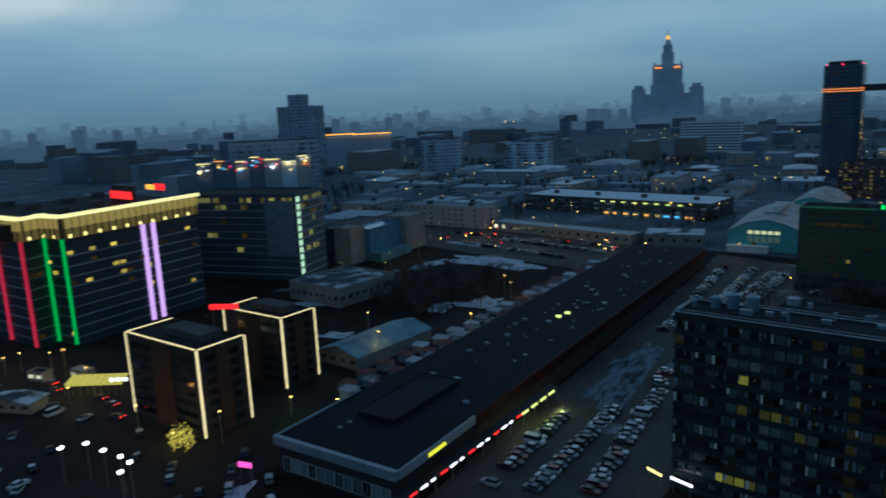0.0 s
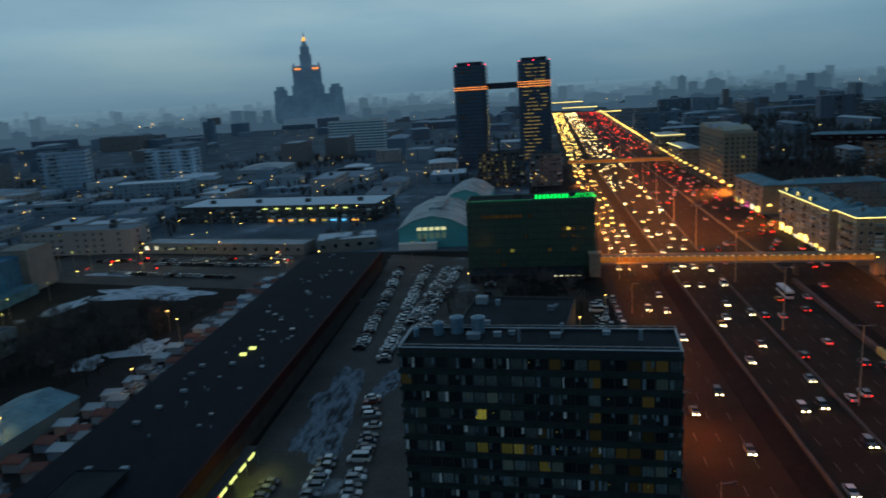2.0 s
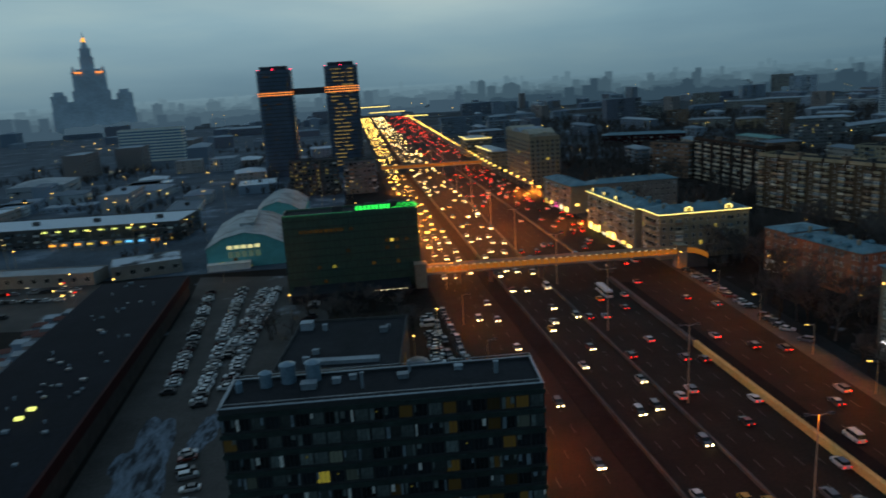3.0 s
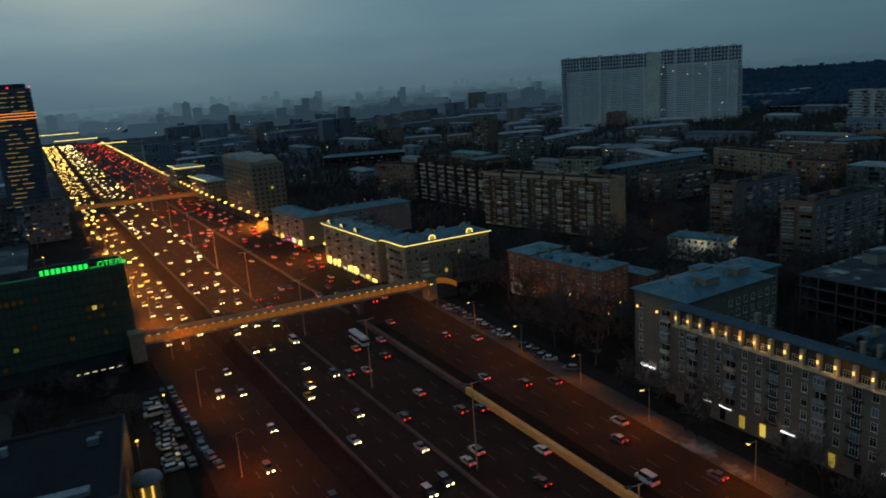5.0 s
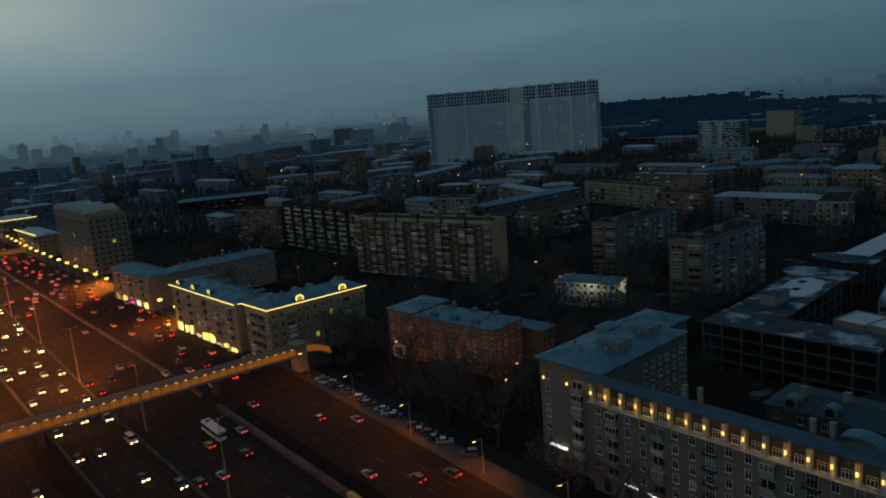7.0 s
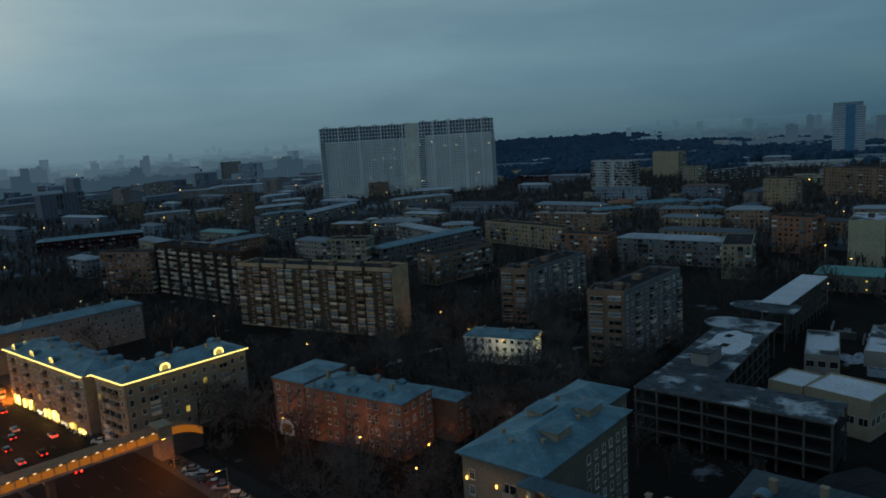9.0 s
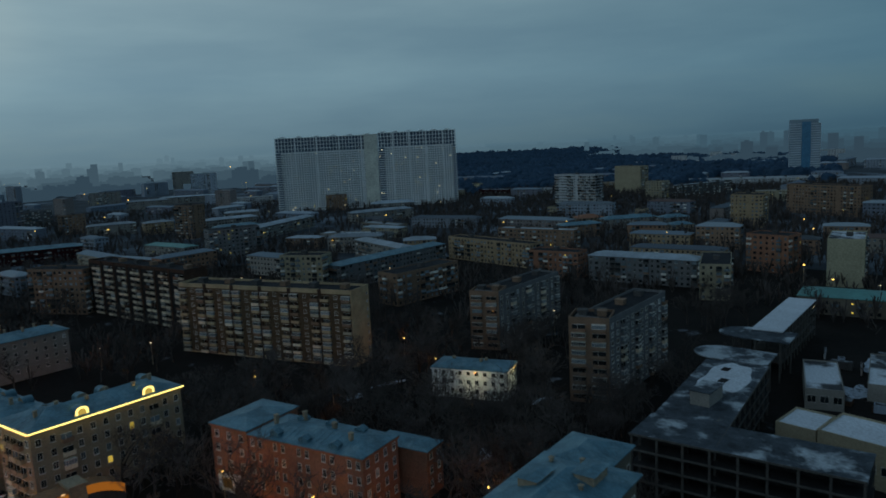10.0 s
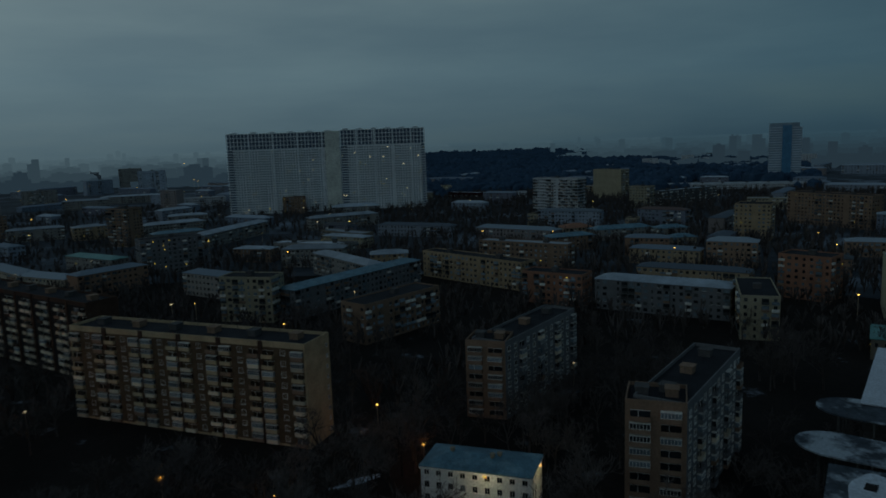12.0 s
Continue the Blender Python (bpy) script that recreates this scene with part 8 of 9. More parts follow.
def car_parts(kind):
    """Body and glasshouse of a saloon, an off-roader or a van; the nose points to +y."""
    Lc, W, hb, hr, c0, c1 = {"saloon": (4.5, 1.78, 0.92, 1.45, -1.75, 1.05), "suv": (4.6, 1.88, 1.08, 1.72, -2.1, 1.15), "van": (5.4, 2.0, 1.25, 2.25, -2.6, 1.75)}[kind]
    body_bm = bmesh.new()
    h = W / 2

    def sec(y, w, z0, z1):
        return [(-w, y, z0), (w, y, z0), (w, y, z1 - 0.18), (w * 0.93, y, z1), (-w * 0.93, y, z1), (-w, y, z1 - 0.18)]
    loft(body_bm, [sec(-Lc / 2, h * 0.86, 0.4, hb * 0.86), sec(-Lc / 2 + 0.18, h * 0.97, 0.24, hb), sec(-Lc / 4, h, 0.2, hb), sec(Lc / 4, h, 0.2, hb), sec(Lc / 2 - 0.25, h * 0.96, 0.24, hb * 0.88), sec(Lc / 2, h * 0.82, 0.4, hb * 0.68)])
    glass = bmesh.new()

    def cs(y, w, z):
        return [(-w, y, hb - 0.03), (w, y, hb - 0.03), (w * 0.86, y, z), (-w * 0.86, y, z)]
    rake = 0.75 if kind != "van" else 0.5
    loft(glass, [cs(c0, h * 0.9, hb + 0.02), cs(c0 + (rake * 0.7 if kind == "saloon" else 0.25), h * 0.92, hr - 0.06), cs(c1 - rake, h * 0.92, hr - 0.06), cs(c1, h * 0.9, hb + 0.02)])
    roof = bmesh.new()
    y0, y1 = c0 + (rake * 0.7 if kind == "saloon" else 0.25), c1 - rake
    box(roof, -h * 0.80, y0, hr - 0.08, h * 0.80, y1, hr, 0, True)
    return body_bm, glass, roof, Lc, W, hb


def wheel_mesh():
    bm = bmesh.new()
    tube(bm, (-0.11, 0, 0), (0.11, 0, 0), 0.33, 0.33, 10, 0, True)
    tube(bm, (0.11, 0, 0), (-0.11, 0, 0), 0.33, 0.33, 10, 0, True)
    tube(bm, (0.11, 0, 0), (0.125, 0, 0), 0.2, 0.18, 8, 1, True)
    return finish(bm, "wheel", ["tyre", "steel"])


WHEEL = wheel_mesh()
CARS = {}


def lamp_box(x, y, z, w, h, mt):
    """A car lamp: a dark housing whose outer face shines."""
    bm = bmesh.new()
    box(bm, x - w / 2, y - 0.06, z - h / 2, x + w / 2, y + 0.06, z + h / 2, 0, True)
    for f in bm.faces:
        c = f.calc_center_median()
        f.material_index = 1 if (c.y - y) * (1 if y > 0 else -1) > 0.05 else 0
    return finish(bm, "lamp", ["dark_metal", mt])


for kind in ("saloon", "suv", "van"):
    bb, gg, rf, Lc, W, hb = car_parts(kind)
    CARS[kind] = dict(body=finish(bb, "body", "van_white" if kind == "van" else "paint"), taxi=None, glass=finish(gg, "glass", "glass_dark"), roof=finish(rf, "roof", "van_white" if kind == "van" else "paint"), L=Lc, W=W,
                      head=[lamp_box(s * W * 0.34, Lc / 2 + 0.02, 0.66, 0.54, 0.40, "head") for s in (-1, 1)], tail=[lamp_box(s * W * 0.40, -Lc / 2 - 0.02, 0.80, 0.44, 0.32, "tail") for s in (-1, 1)])
tx = CARS["saloon"]["body"].copy()
tx.materials[0] = M["taxi"]
tr = CARS["saloon"]["roof"].copy()
tr.materials[0] = M["taxi"]


def car(kind, x, y, rz, group, label, lamps=0, taxi=False, z=0.0):
    """lamps: 0 parked, 1 with lamps burning."""
    c = CARS[kind]
    ob = thing("van" if kind == "van" else "car", pose(x, y, z, 0, 0, rz), label, "van" if kind == "van" else "car", group)
    shell = part("body", tx if taxi else c["body"], None, ob)
    part("roof", tr if taxi else c["roof"], None, ob)
    part("glasshouse", c["glass"], None, ob)
    for sx in (-1, 1):
        for sy in (-1, 1):
            part("wheel", WHEEL, None, ob, m=pose(sx * (c["W"] / 2 - 0.1), sy * c["L"] * 0.31, 0.33, 0, 0, 0 if sx > 0 else 180))
    if lamps:
        for me in c["head"]:
            part("headlight", me, None, shell, "burning headlight")
        for me in c["tail"]:
            part("tail_light", me, None, shell, "red tail light")
    return ob


PARKED = "parked car with a cold engine in a row"
LABELS = {"saloon": "parked saloon car dusted with road salt", "suv": "parked off-road car with a high roof", "van": "parked white van with dark windows"}


def row(p0, p1, gap, face, group, drop=0.12, seed=0):
    rr = random.Random(seed)
    n = int(math.hypot(p1[0] - p0[0], p1[1] - p0[1]) / gap)
    ang = math.degrees(math.atan2(p1[1] - p0[1], p1[0] - p0[0]))
    for k in range(n):
        if rr.random() < drop:
            continue
        u = (k + 0.5) / n
        kind = rr.choices(("saloon", "suv", "van"), (6, 4, 0.5))[0]
        car(kind, p0[0] + (p1[0] - p0[0]) * u + rr.gauss(0, 0.25), p0[1] + (p1[1] - p0[1]) * u + rr.gauss(0, 0.1), ang + face + (180 if rr.random() < 0.4 else 0) + rr.gauss(0, 2.5), group, LABELS[kind], z=0.0)


G1 = "cars in the car park"
row((-61.5, 78), (-66.5, 122), 2.75, 0, G1, 0.15, 1)
row((-53, 84), (-57, 133), 2.75, 0, G1, 0.15, 3)
row((-42.5, 90), (-52, 150), 2.7, 0, G1, 0.05, 4)
row((-52.5, 150), (-57, 166), 2.7, 0, G1, 0.3, 14)
G2 = "cars beside the avenue"
row((5, 206), (3, 252), 2.8, 0, G2, 0.1, 21)
row((13.5, 200), (9, 258), 5.4, 90, G2, 0.1, 22)
row((8.8, 205), (5.5, 250), 5.6, 90, G2, 0.2, 27)
row((113, 200), (110.5, 288), 3.2, -40, G2, 0.38, 23)
row((-126, 130), (-134, 190), 3.2, 20, "cars behind the market hall", 0.3, 28)
row((-128, 20), (-110, 40), 4.0, 30, "cars on the square", 0.2, 32)
FARCARS = Pile()


def far_row(p0, p1, gap, face, drop, seed):
    """Parked cars too far off to tell apart: lower body, cabin and wheels, gathered in one mesh."""
    rr = random.Random(seed)
    n = int(math.hypot(p1[0] - p0[0], p1[1] - p0[1]) / gap)
    ang = math.degrees(math.atan2(p1[1] - p0[1], p1[0] - p0[0]))
    for k in range(n):
        if rr.random() < drop:
            continue
        u = (k + 0.5) / n
        m = pose(p0[0] + (p1[0] - p0[0]) * u + rr.gauss(0, 0.25), p0[1] + (p1[1] - p0[1]) * u, 0, 0, 0, ang + face + rr.gauss(0, 3))
        h, mi = rr.choice((1.42, 1.45, 1.7)), rr.choice((0, 0, 1, 1, 4, 2, 2, 3, 2, 0))
        FARCARS.box(m, -0.87, -2.2, 0.28, 0.87, 2.2, h * 0.63, mi)
        FARCARS.box(m, -0.74, -1.5, h * 0.63, 0.74, 0.9, h - 0.06, 4)
        FARCARS.box(m, -0.70, -1.1, h - 0.06, 0.70, 0.4, h, mi)
        for sx in (-0.8, 0.8):
            for sy in (-1.4, 1.4):
                FARCARS.box(m, sx - 0.1, sy - 0.3, 0.0, sx + 0.1, sy + 0.3, 0.55, 5)


far_row((-72, 200), (-77, 242), 2.7, 0, 0.1, 5)
far_row((-61.5, 225), (-63, 304), 2.7, 0, 0.08, 35)
far_row((-61, 190), (-66, 240), 2.7, 0, 0.05, 7)
far_row((-56, 200), (-57, 240), 2.7, 0, 0.05, 9)
far_row((-40, 200), (-39.6, 240), 2.8, 0, 0.15, 10)
far_row((-77.5, 246), (-86, 306), 2.7, 0, 0.1, 6)
far_row((-67, 243), (-73, 308), 2.7, 0, 0.08, 8)
far_row((-57, 243), (-58, 305), 2.7, 0, 0.05, 9)
far_row((-39.6, 243), (-39, 300), 2.8, 0, 0.15, 10)
far_row((103, 310), (98, 378), 3.0, -40, 0.1, 25)
far_row((-118, 190), (-128, 280), 2.9, 0, 0.25, 26)
far_row((-220, 318), (-150, 312), 2.9, 90, 0.2, 29)
far_row((-235, 300), (-160, 290), 2.9, 90, 0.35, 30)
far_row((-190, 15), (-140, 22), 6.0, 0, 0.3, 31)
far_row((-260, 325), (-150, 328), 2.9, 90, 0.3, 33)
tagged(new("distant_parked_cars", FARCARS.mesh("distant_parked_cars", ["van_white", "steel", "dark_metal", "shed_red", "glass_dark", "tyre"])), "rows of parked cars further off", "cars", kind="stuff")


def traffic(f0, f1, lanes_n, y0, y1, gap, away, group, seed, taxis=0.08):
    rr = random.Random(seed)
    for k in range(lanes_n):
        y = y0 + rr.uniform(0, gap)
        while y < y1:
            u = (k + 0.5) / lanes_n
            x = f0(y) + (f1(y) - f0(y)) * u + rr.gauss(0, 0.45)
            kind = rr.choices(("saloon", "suv", "van"), (6, 4, 0.3))[0]
            taxi = kind == "saloon" and rr.random() < taxis * 2
            s = (f0(y + 5) - f0(y)) / 5
            car(kind, x, y, (0 if away else 180) - math.degrees(math.atan(s)), group, ("yellow taxi with its lamps on" if taxi else ("white van with its lamps on" if kind == "van" else "car on the avenue with its lamps burning")), 1, taxi)
            y += gap * rr.uniform(0.45, 1.6) + 5


traffic(lambda y: LEFT(y) + 4, lambda y: STRIP(y) - 8, 2, 105, 280, 30, False, "traffic on the side road", 61)
traffic(STRIP, MID, 4, 90, 285, 42, False, "inbound traffic", 62)
traffic(MID, WALLX, 5, 90, 285, 44, True, "outbound traffic", 63)
traffic(lambda y: WALLX(y) + 5, RIGHT, 3, 95, 285, 48, True, "traffic on the eastern side road", 64)
traffic(LEFT, lambda y: STRIP(y) - 6.5, 3, 296, 390, 12, False, "traffic on the side road", 65)
traffic(STRIP, MID, 4, 296, 390, 20, False, "inbound traffic", 66)


def bus():
    b = thing("bus", pose(70, 262, 0, 0, 0, 3), "long white bus with a dark window band", "bus")
    bm = bmesh.new()
    box(bm, -1.25, -6, 0.35, 1.25, 6, 1.35, 0, True)
    box(bm, -1.25, -6, 2.35, 1.25, 6, 3.1, 0, True)
    bmesh.ops.bevel(bm, geom=list(bm.edges), offset=0.08, segments=1, affect="EDGES")
    part("body", bm, "van_white", b)
    bm = bmesh.new()
    box(bm, -1.2, -5.95, 1.35, 1.2, 5.95, 2.35)
    part("window_band", bm, "glass_dark", b)
    for sx in (-1, 1):
        for y in (-3.6, 3.8):
            part("wheel", WHEEL, None, b, m=Matrix.Translation((sx * 1.1, y, 0.45)) @ Matrix.Diagonal((1.4, 1.4, 1.4, 1)))


bus()


def far_traffic():
    """The jam in the distance: small car bodies with their lamps, too many to count."""
    rr = random.Random(77)
    pile = Pile()
    for f0, f1, n, away, gap, y0 in ((LEFT, lambda y: STRIP(y) - 6.5, 4, False, 16, 390), (STRIP, MID, 4, False, 24, 390), (MID, WALLX, 5, True, 60, 296), (lambda y: WALLX(y) + 4, RIGHT, 4, True, 12, 296)):
        for k in range(n):
            y = y0 + rr.uniform(0, gap)
            while y < 1900:
                x = f0(y) + (f1(y) - f0(y)) * (k + 0.5) / n + rr.gauss(0, 1.1)
                if rr.random() < (0.9 if not away or y < 700 else 0.45):
                    w, h = 0.88, rr.choice((1.4, 1.5, 1.8))
                    m = pose(x, y, 0)
                    pile.box(m, -w, -2.2, 0.25, w, 2.2, h * 0.62, rr.choice((0, 0, 1, 2)))
                    pile.box(m, -w * 0.85, -1.5, h * 0.62, w * 0.85, 0.9, h, 2)
                    sz = (0.15 + y / 5600) * rr.uniform(0.45, 1.7)
                    if not away:
                        for s in (-0.6, 0.6):
                            pile.box(m, s - sz * 1.2, -2.32, 0.45, s + sz * 1.2, -2.2, 0.45 + 2 * sz, 3 if f0 is LEFT or rr.random() < 0.3 else 5)
                    else:
                        for s in (-0.65, 0.65):
                            pile.box(m, s - sz * 0.9, -2.3, 0.6, s + sz * 0.9, -2.2, 0.6 + sz * 1.3, 4)
                y += gap * rr.choice((0.12, 0.3, 0.6, 1.0, 1.5, 2.3)) * rr.uniform(0.8, 1.2) + 5.5
    me = pile.mesh("distant_traffic", ["van_white", "dark_metal", "glass_dark", "head_far", "tail_far", "head_far_pale"])
    tagged(new("distant_traffic", me), "dense evening traffic with burning lamps far up the avenue", "traffic", kind="stuff")


M["head_far"] = glow("head_far", (1.0, 0.62, 0.12), 4.6, 0.8, True)
M["head_far_pale"] = glow("head_far_pale", (1.0, 0.80, 0.34), 4.6, 0.85, True)
M["tail_far"] = glow("tail_far", (1.0, 0.03, 0.015), 3.0, 0.85, True)
far_traffic()


# ---------------------------------------------------------------- lamps
def mast(x, y, h, arms, lit, label, power=0.0, reach=2.2, colour=(1.0, 0.42, 0.08), size=0.45):
    b = thing("street_lamp", pose(x, y, 0), label, "street lamp", "street lamps")
    bm = bmesh.new()
    tube(bm, (0, 0, -0.2), (0, 0, h), 0.20 if h > 14 else 0.11, 0.10 if h > 14 else 0.07, 8)
    part("pole", bm, "mast_paint", b)
    for a in arms:
        c, s = math.cos(radians(a)), math.sin(radians(a))
        bm = bmesh.new()
        tube(bm, (0, 0, h - 0.3), (c * reach, s * reach, h + 0.1), 0.06, 0.05, 6)
        part("arm", bm, "steel", b)
        bm = bmesh.new()
        box(bm, c * reach - size, s * reach - size * 0.6, h, c * reach + size, s * reach + size * 0.6, h + 0.22, 0, True)
        hd = part("lamp_head", bm, "dark_metal", b)
        bm = bmesh.new()
        box(bm, c * reach - size * 0.85, s * reach - size * 0.5, h - 0.14, c * reach + size * 0.85, s * reach + size * 0.5, h - 0.01, 0, True)
        part("lamp_glass", bm, "sodium" if lit else "steel", hd, "orange glowing lamp glass" if lit else "")
    if power:
        lp = bpy.data.lights.new("sodium_light", "SPOT")
        lp.energy, lp.color, lp.shadow_soft_size, lp.spot_size, lp.spot_blend = power, colour, 0.4, radians(150), 0.35
        ob = new("sodium_light", lp)
        ob.parent = b
        c, s = math.cos(radians(arms[0])), math.sin(radians(arms[0]))
        if len(arms) > 1:
            c = s = 0
        ob.matrix_basis = look((c * reach, s * reach, h - 0.3), (c * (reach + 5), s * (reach + 5), 0))


# pole tone warmed to tan, orange lamplight put into the colour
M["mast_paint"] = mat("mast_paint", (0.50, 0.38, 0.26), 0.6, 0.15, 0.4, 3, 0.05, metal=0.3)
SOD = (1.0, 0.165, 0.005)
SOD_FAR = (1.0, 0.24, 0.02)
# these masts show dark heads; their spots are added to light the main lanes
for y in (70, 120, 169, 224, 280, 340, 405, 475, 550, 640, 740, 850):
    mast(MID(y) + 3.5 if y < 300 else MID(y), y, 20.5, (0, 180), False, "tall grey twin-arm mast between the carriageways", 2200 if y < 300 else 60000, colour=SOD if y < 300 else SOD_FAR)
for y in (96, 134, 165, 192, 222, 252, 282, 320, 352, 386, 424, 465, 510):
    mast(RIGHT(y) + 3.0, y, 9.0, (180,), True, "street lamp with an orange sodium head", 5000 if y < 300 else 125000, colour=SOD if y < 300 else SOD_FAR)
for y in (112, 150, 195, 240, 284, 330, 380, 435, 495, 560, 630):
    mast(LEFT(y) + 1.5, y, 11.0, (0,), y > 260, "street lamp along the western side road", 10500 if y < 300 else 74000, colour=SOD if y < 300 else SOD_FAR)
for y in (700, 790, 900, 1030, 1180, 1360, 1560):
    mast(RIGHT(y) + 2, y, 12, (180,), True, "far street lamp with an orange head", 34000, size=0.8, colour=SOD)
    mast(STRIP(y) - 4, y + 40, 12, (0, 180), True, "far street lamp with an orange head", 42000, size=0.8, colour=SOD)
# the string of close-set lamps along the far eastern kerb
string = Pile()
for k in range(70):
    y = 395 + k * 20
    s = 0.7 + y / 2400
    m = pose(RIGHT(y) + 1, y, 0)
    string.box(m, -0.1, -0.1, -0.2, 0.1, 0.1, 6, 0)
    string.box(m, -s, -s, 6, s, s, 6 + s * 1.1, 1)
tagged(new("lamp_string", string.mesh("lamp_string", ["mast_paint", "string_lamp"])), "long string of yellow lamps along the far kerb", "street lamps", kind="stuff")


def yard_lamp(x, y, h=9, power=110, colour=(1.0, 0.55, 0.16), label="yard lamp with a small warm head", head="sodium_small"):
    b = thing("yard_lamp", pose(x, y, 0), label, "street lamp", "yard lamps")
    bm = bmesh.new()
    tube(bm, (0, 0, -0.2), (0, 0, h), 0.09, 0.06, 6)
    part("pole", bm, "mast_paint", b)
    bm = bmesh.new()
    box(bm, -0.25, -0.2, h, 0.25, 0.2, h + 0.24, 0, True)
    part("lamp_glass", bm, head, b, "glowing lamp glass")
    if power:
        lp = bpy.data.lights.new("yard_light", "POINT")
        lp.energy, lp.color, lp.shadow_soft_size = power, colour, 0.3
        ob = new("yard_light", lp)
        ob.parent = b
        ob.matrix_basis = pose(0, 0, h - 0.5)


for x, y in ((-137.7, 204), (-158, 142), (-139, 128), (-125, 160), (6, 232), (-46, 262), (-2, 208), (-84, 322), (-150, 322), (-235, 330), (-190, 330), (-128, 60), (-150, 50), (-185, 70), (-215, 60)):
    yard_lamp(x, y, 9, 380, (1.0, 0.42, 0.09))
for x, y in ((139, 262), (138, 272), (143, 243), (151, 225), (140, 218), (170, 214), (186, 330), (250, 320), (236, 290), (196, 300)):
    yard_lamp(x, y, 7, 420, (1.0, 0.34, 0.07), "park lamp with a small warm head")
for x, y in ((-390, 339), (-316, 341), (-267, 315), (-232, 255), (-230, 230), (-215, 211), (-235, 201), (-234, 321), (-203, 322), (-215, 362), (-300, 360), (-340, 380)):
    yard_lamp(x, y, 8, 450 if y < 325 else 0, (0.95, 0.85, 0.35), "yard lamp with a yellow-green head among the works", "lamp_olive")
yard_lamp(-149, 216, 8, 380, (1.0, 0.42, 0.09))
rl = random.Random(13)
dots = Pile()
for k in range(600):
    a = radians(rl.uniform(-62, 78) if k < 230 else (rl.uniform(-58, -8) if k < 290 else (rl.uniform(-70, 74) if k < 470 else rl.uniform(-64, -6))))
    d = rl.uniform(330, 1700) if k < 230 else (rl.uniform(300, 1000) if k < 290 else (rl.uniform(1600, 4000) if k < 470 else rl.uniform(330, 1500)))
    x, y = 30 + d * math.sin(a), 90 + d * math.cos(a)
    if LEFT(y) - 25 < x < RIGHT(y) + 25 or (math.degrees(a) > 41 and d > 1050):
        continue
    s, h = (0.22 + d / 3800) * rl.uniform(0.6, 1.4), rl.uniform(8, 14) if d < 1600 else rl.uniform(14, 30)
    m = pose(x, y, 0)
    dots.box(m, -0.1, -0.1, -0.2, 0.1, 0.1, h, 0)
    dots.box(m, -s, -s * 0.7, h, s, s * 0.7, h + s * 0.7, 1 if rl.random() < 0.65 else 2)
tagged(new("distant_lamps", dots.mesh("distant_lamps", ["mast_paint", "sodium_small", "win_white"])), "small street lamps among the distant blocks", "street lamps", kind="stuff")
for x, y, z in [tuple(p) for p in GALLERY]:
    lp = bpy.data.lights.new("wall_light", "POINT")
    lp.energy, lp.color, lp.shadow_soft_size = (55 if x < 200 else 270), ((1.0, 0.43, 0.09) if x < 200 else (1.0, 0.90, 0.55)), 0.1
    new("wall_light", lp).matrix_basis = pose(x, y, z)


# ---------------------------------------------------------------- trees
def tree_meshes(seed, H):
    rr = random.Random(seed)
    trunk, crown = bmesh.new(), bmesh.new()

    def grow(p, d, ln, r, depth):
        q = p + d * ln
        tube(trunk if depth < 2 else crown, p, q, r, r * 0.62, 5 if depth < 2 else 3)
        if depth >= 5:
            return
        n = (4, 3, 3, 3, 3)[depth]
        for k in range(n):
            a = Vector((rr.gauss(0, 1), rr.gauss(0, 1), rr.gauss(0.35, 0.5))).normalized()
            nd = (d * 0.75 + a * 0.75).normalized()
            u = 1.0 if k == 0 else rr.uniform(0.45, 1.0)
            grow(p + d * ln * u, nd, ln * rr.uniform(0.55, 0.78), max(0.045, r * 0.55), depth + 1)
    grow(Vector((0, 0, -0.2)), Vector((rr.gauss(0, 0.05), rr.gauss(0, 0.05), 1)).normalized(), H * 0.36, H * 0.018, 0)
    return finish(trunk, "trunk", "bark"), finish(crown, "crown", "twigs")


TREES = [tree_meshes(s, h) for s, h in ((1, 16), (2, 18.5), (3, 15), (4, 17), (5, 20))]
RT = random.Random(71)


def tree(x, y, s=1.0, group="bare trees"):
    t, c = RT.choice(TREES)
    ob = thing("tree", Matrix.Translation((x, y, 0)) @ Euler((0, 0, RT.uniform(0, 6.28))).to_matrix().to_4x4() @ Matrix.Diagonal((s, s, s, 1)), "bare dark tree with a fine twiggy crown", "tree", group)
    part("trunk", t, None, ob)
    part("crown", c, None, ob)


def grove(n, x0, x1, y0, y1, keep, s0=0.8, s1=1.25):
    made = 0
    for _ in range(n * 8):
        if made >= n:
            return
        x, y = RT.uniform(x0, x1), RT.uniform(y0, y1)
        if keep(x, y):
            tree(x, y, RT.uniform(s0, s1))
            made += 1


SOLID = [(94, 150, 300, 400), (88, 165, 415, 475), (138, 174, 226, 286), (118, 172, 40, 192), (216, 248, 250, 284), (195, 246, 320, 415), (212, 240, 436, 535), (240, 298, 222, 244), (268, 330, 288, 310), (190, 300, 140, 204), (300, 380, 176, 216), (-57, 6, 255, 312), (-270, -190, 160, 200), (-157, -134, 112, 154)]


def clear(x, y):
    return not any(a - 2 < x < b + 2 and c - 2 < y < d + 2 for a, b, c, d in SOLID)


grove(80, 116, 200, 200, 330, clear)
grove(60, 170, 262, 200, 330, clear)
grove(40, -206, -146, 165, 232, clear, 0.5, 0.75)
grove(28, -50, -2, 222, 276, lambda x, y: True, 0.6, 0.8)
grove(34, 113.5, 119, 60, 182, lambda x, y: True, 0.55, 0.9)


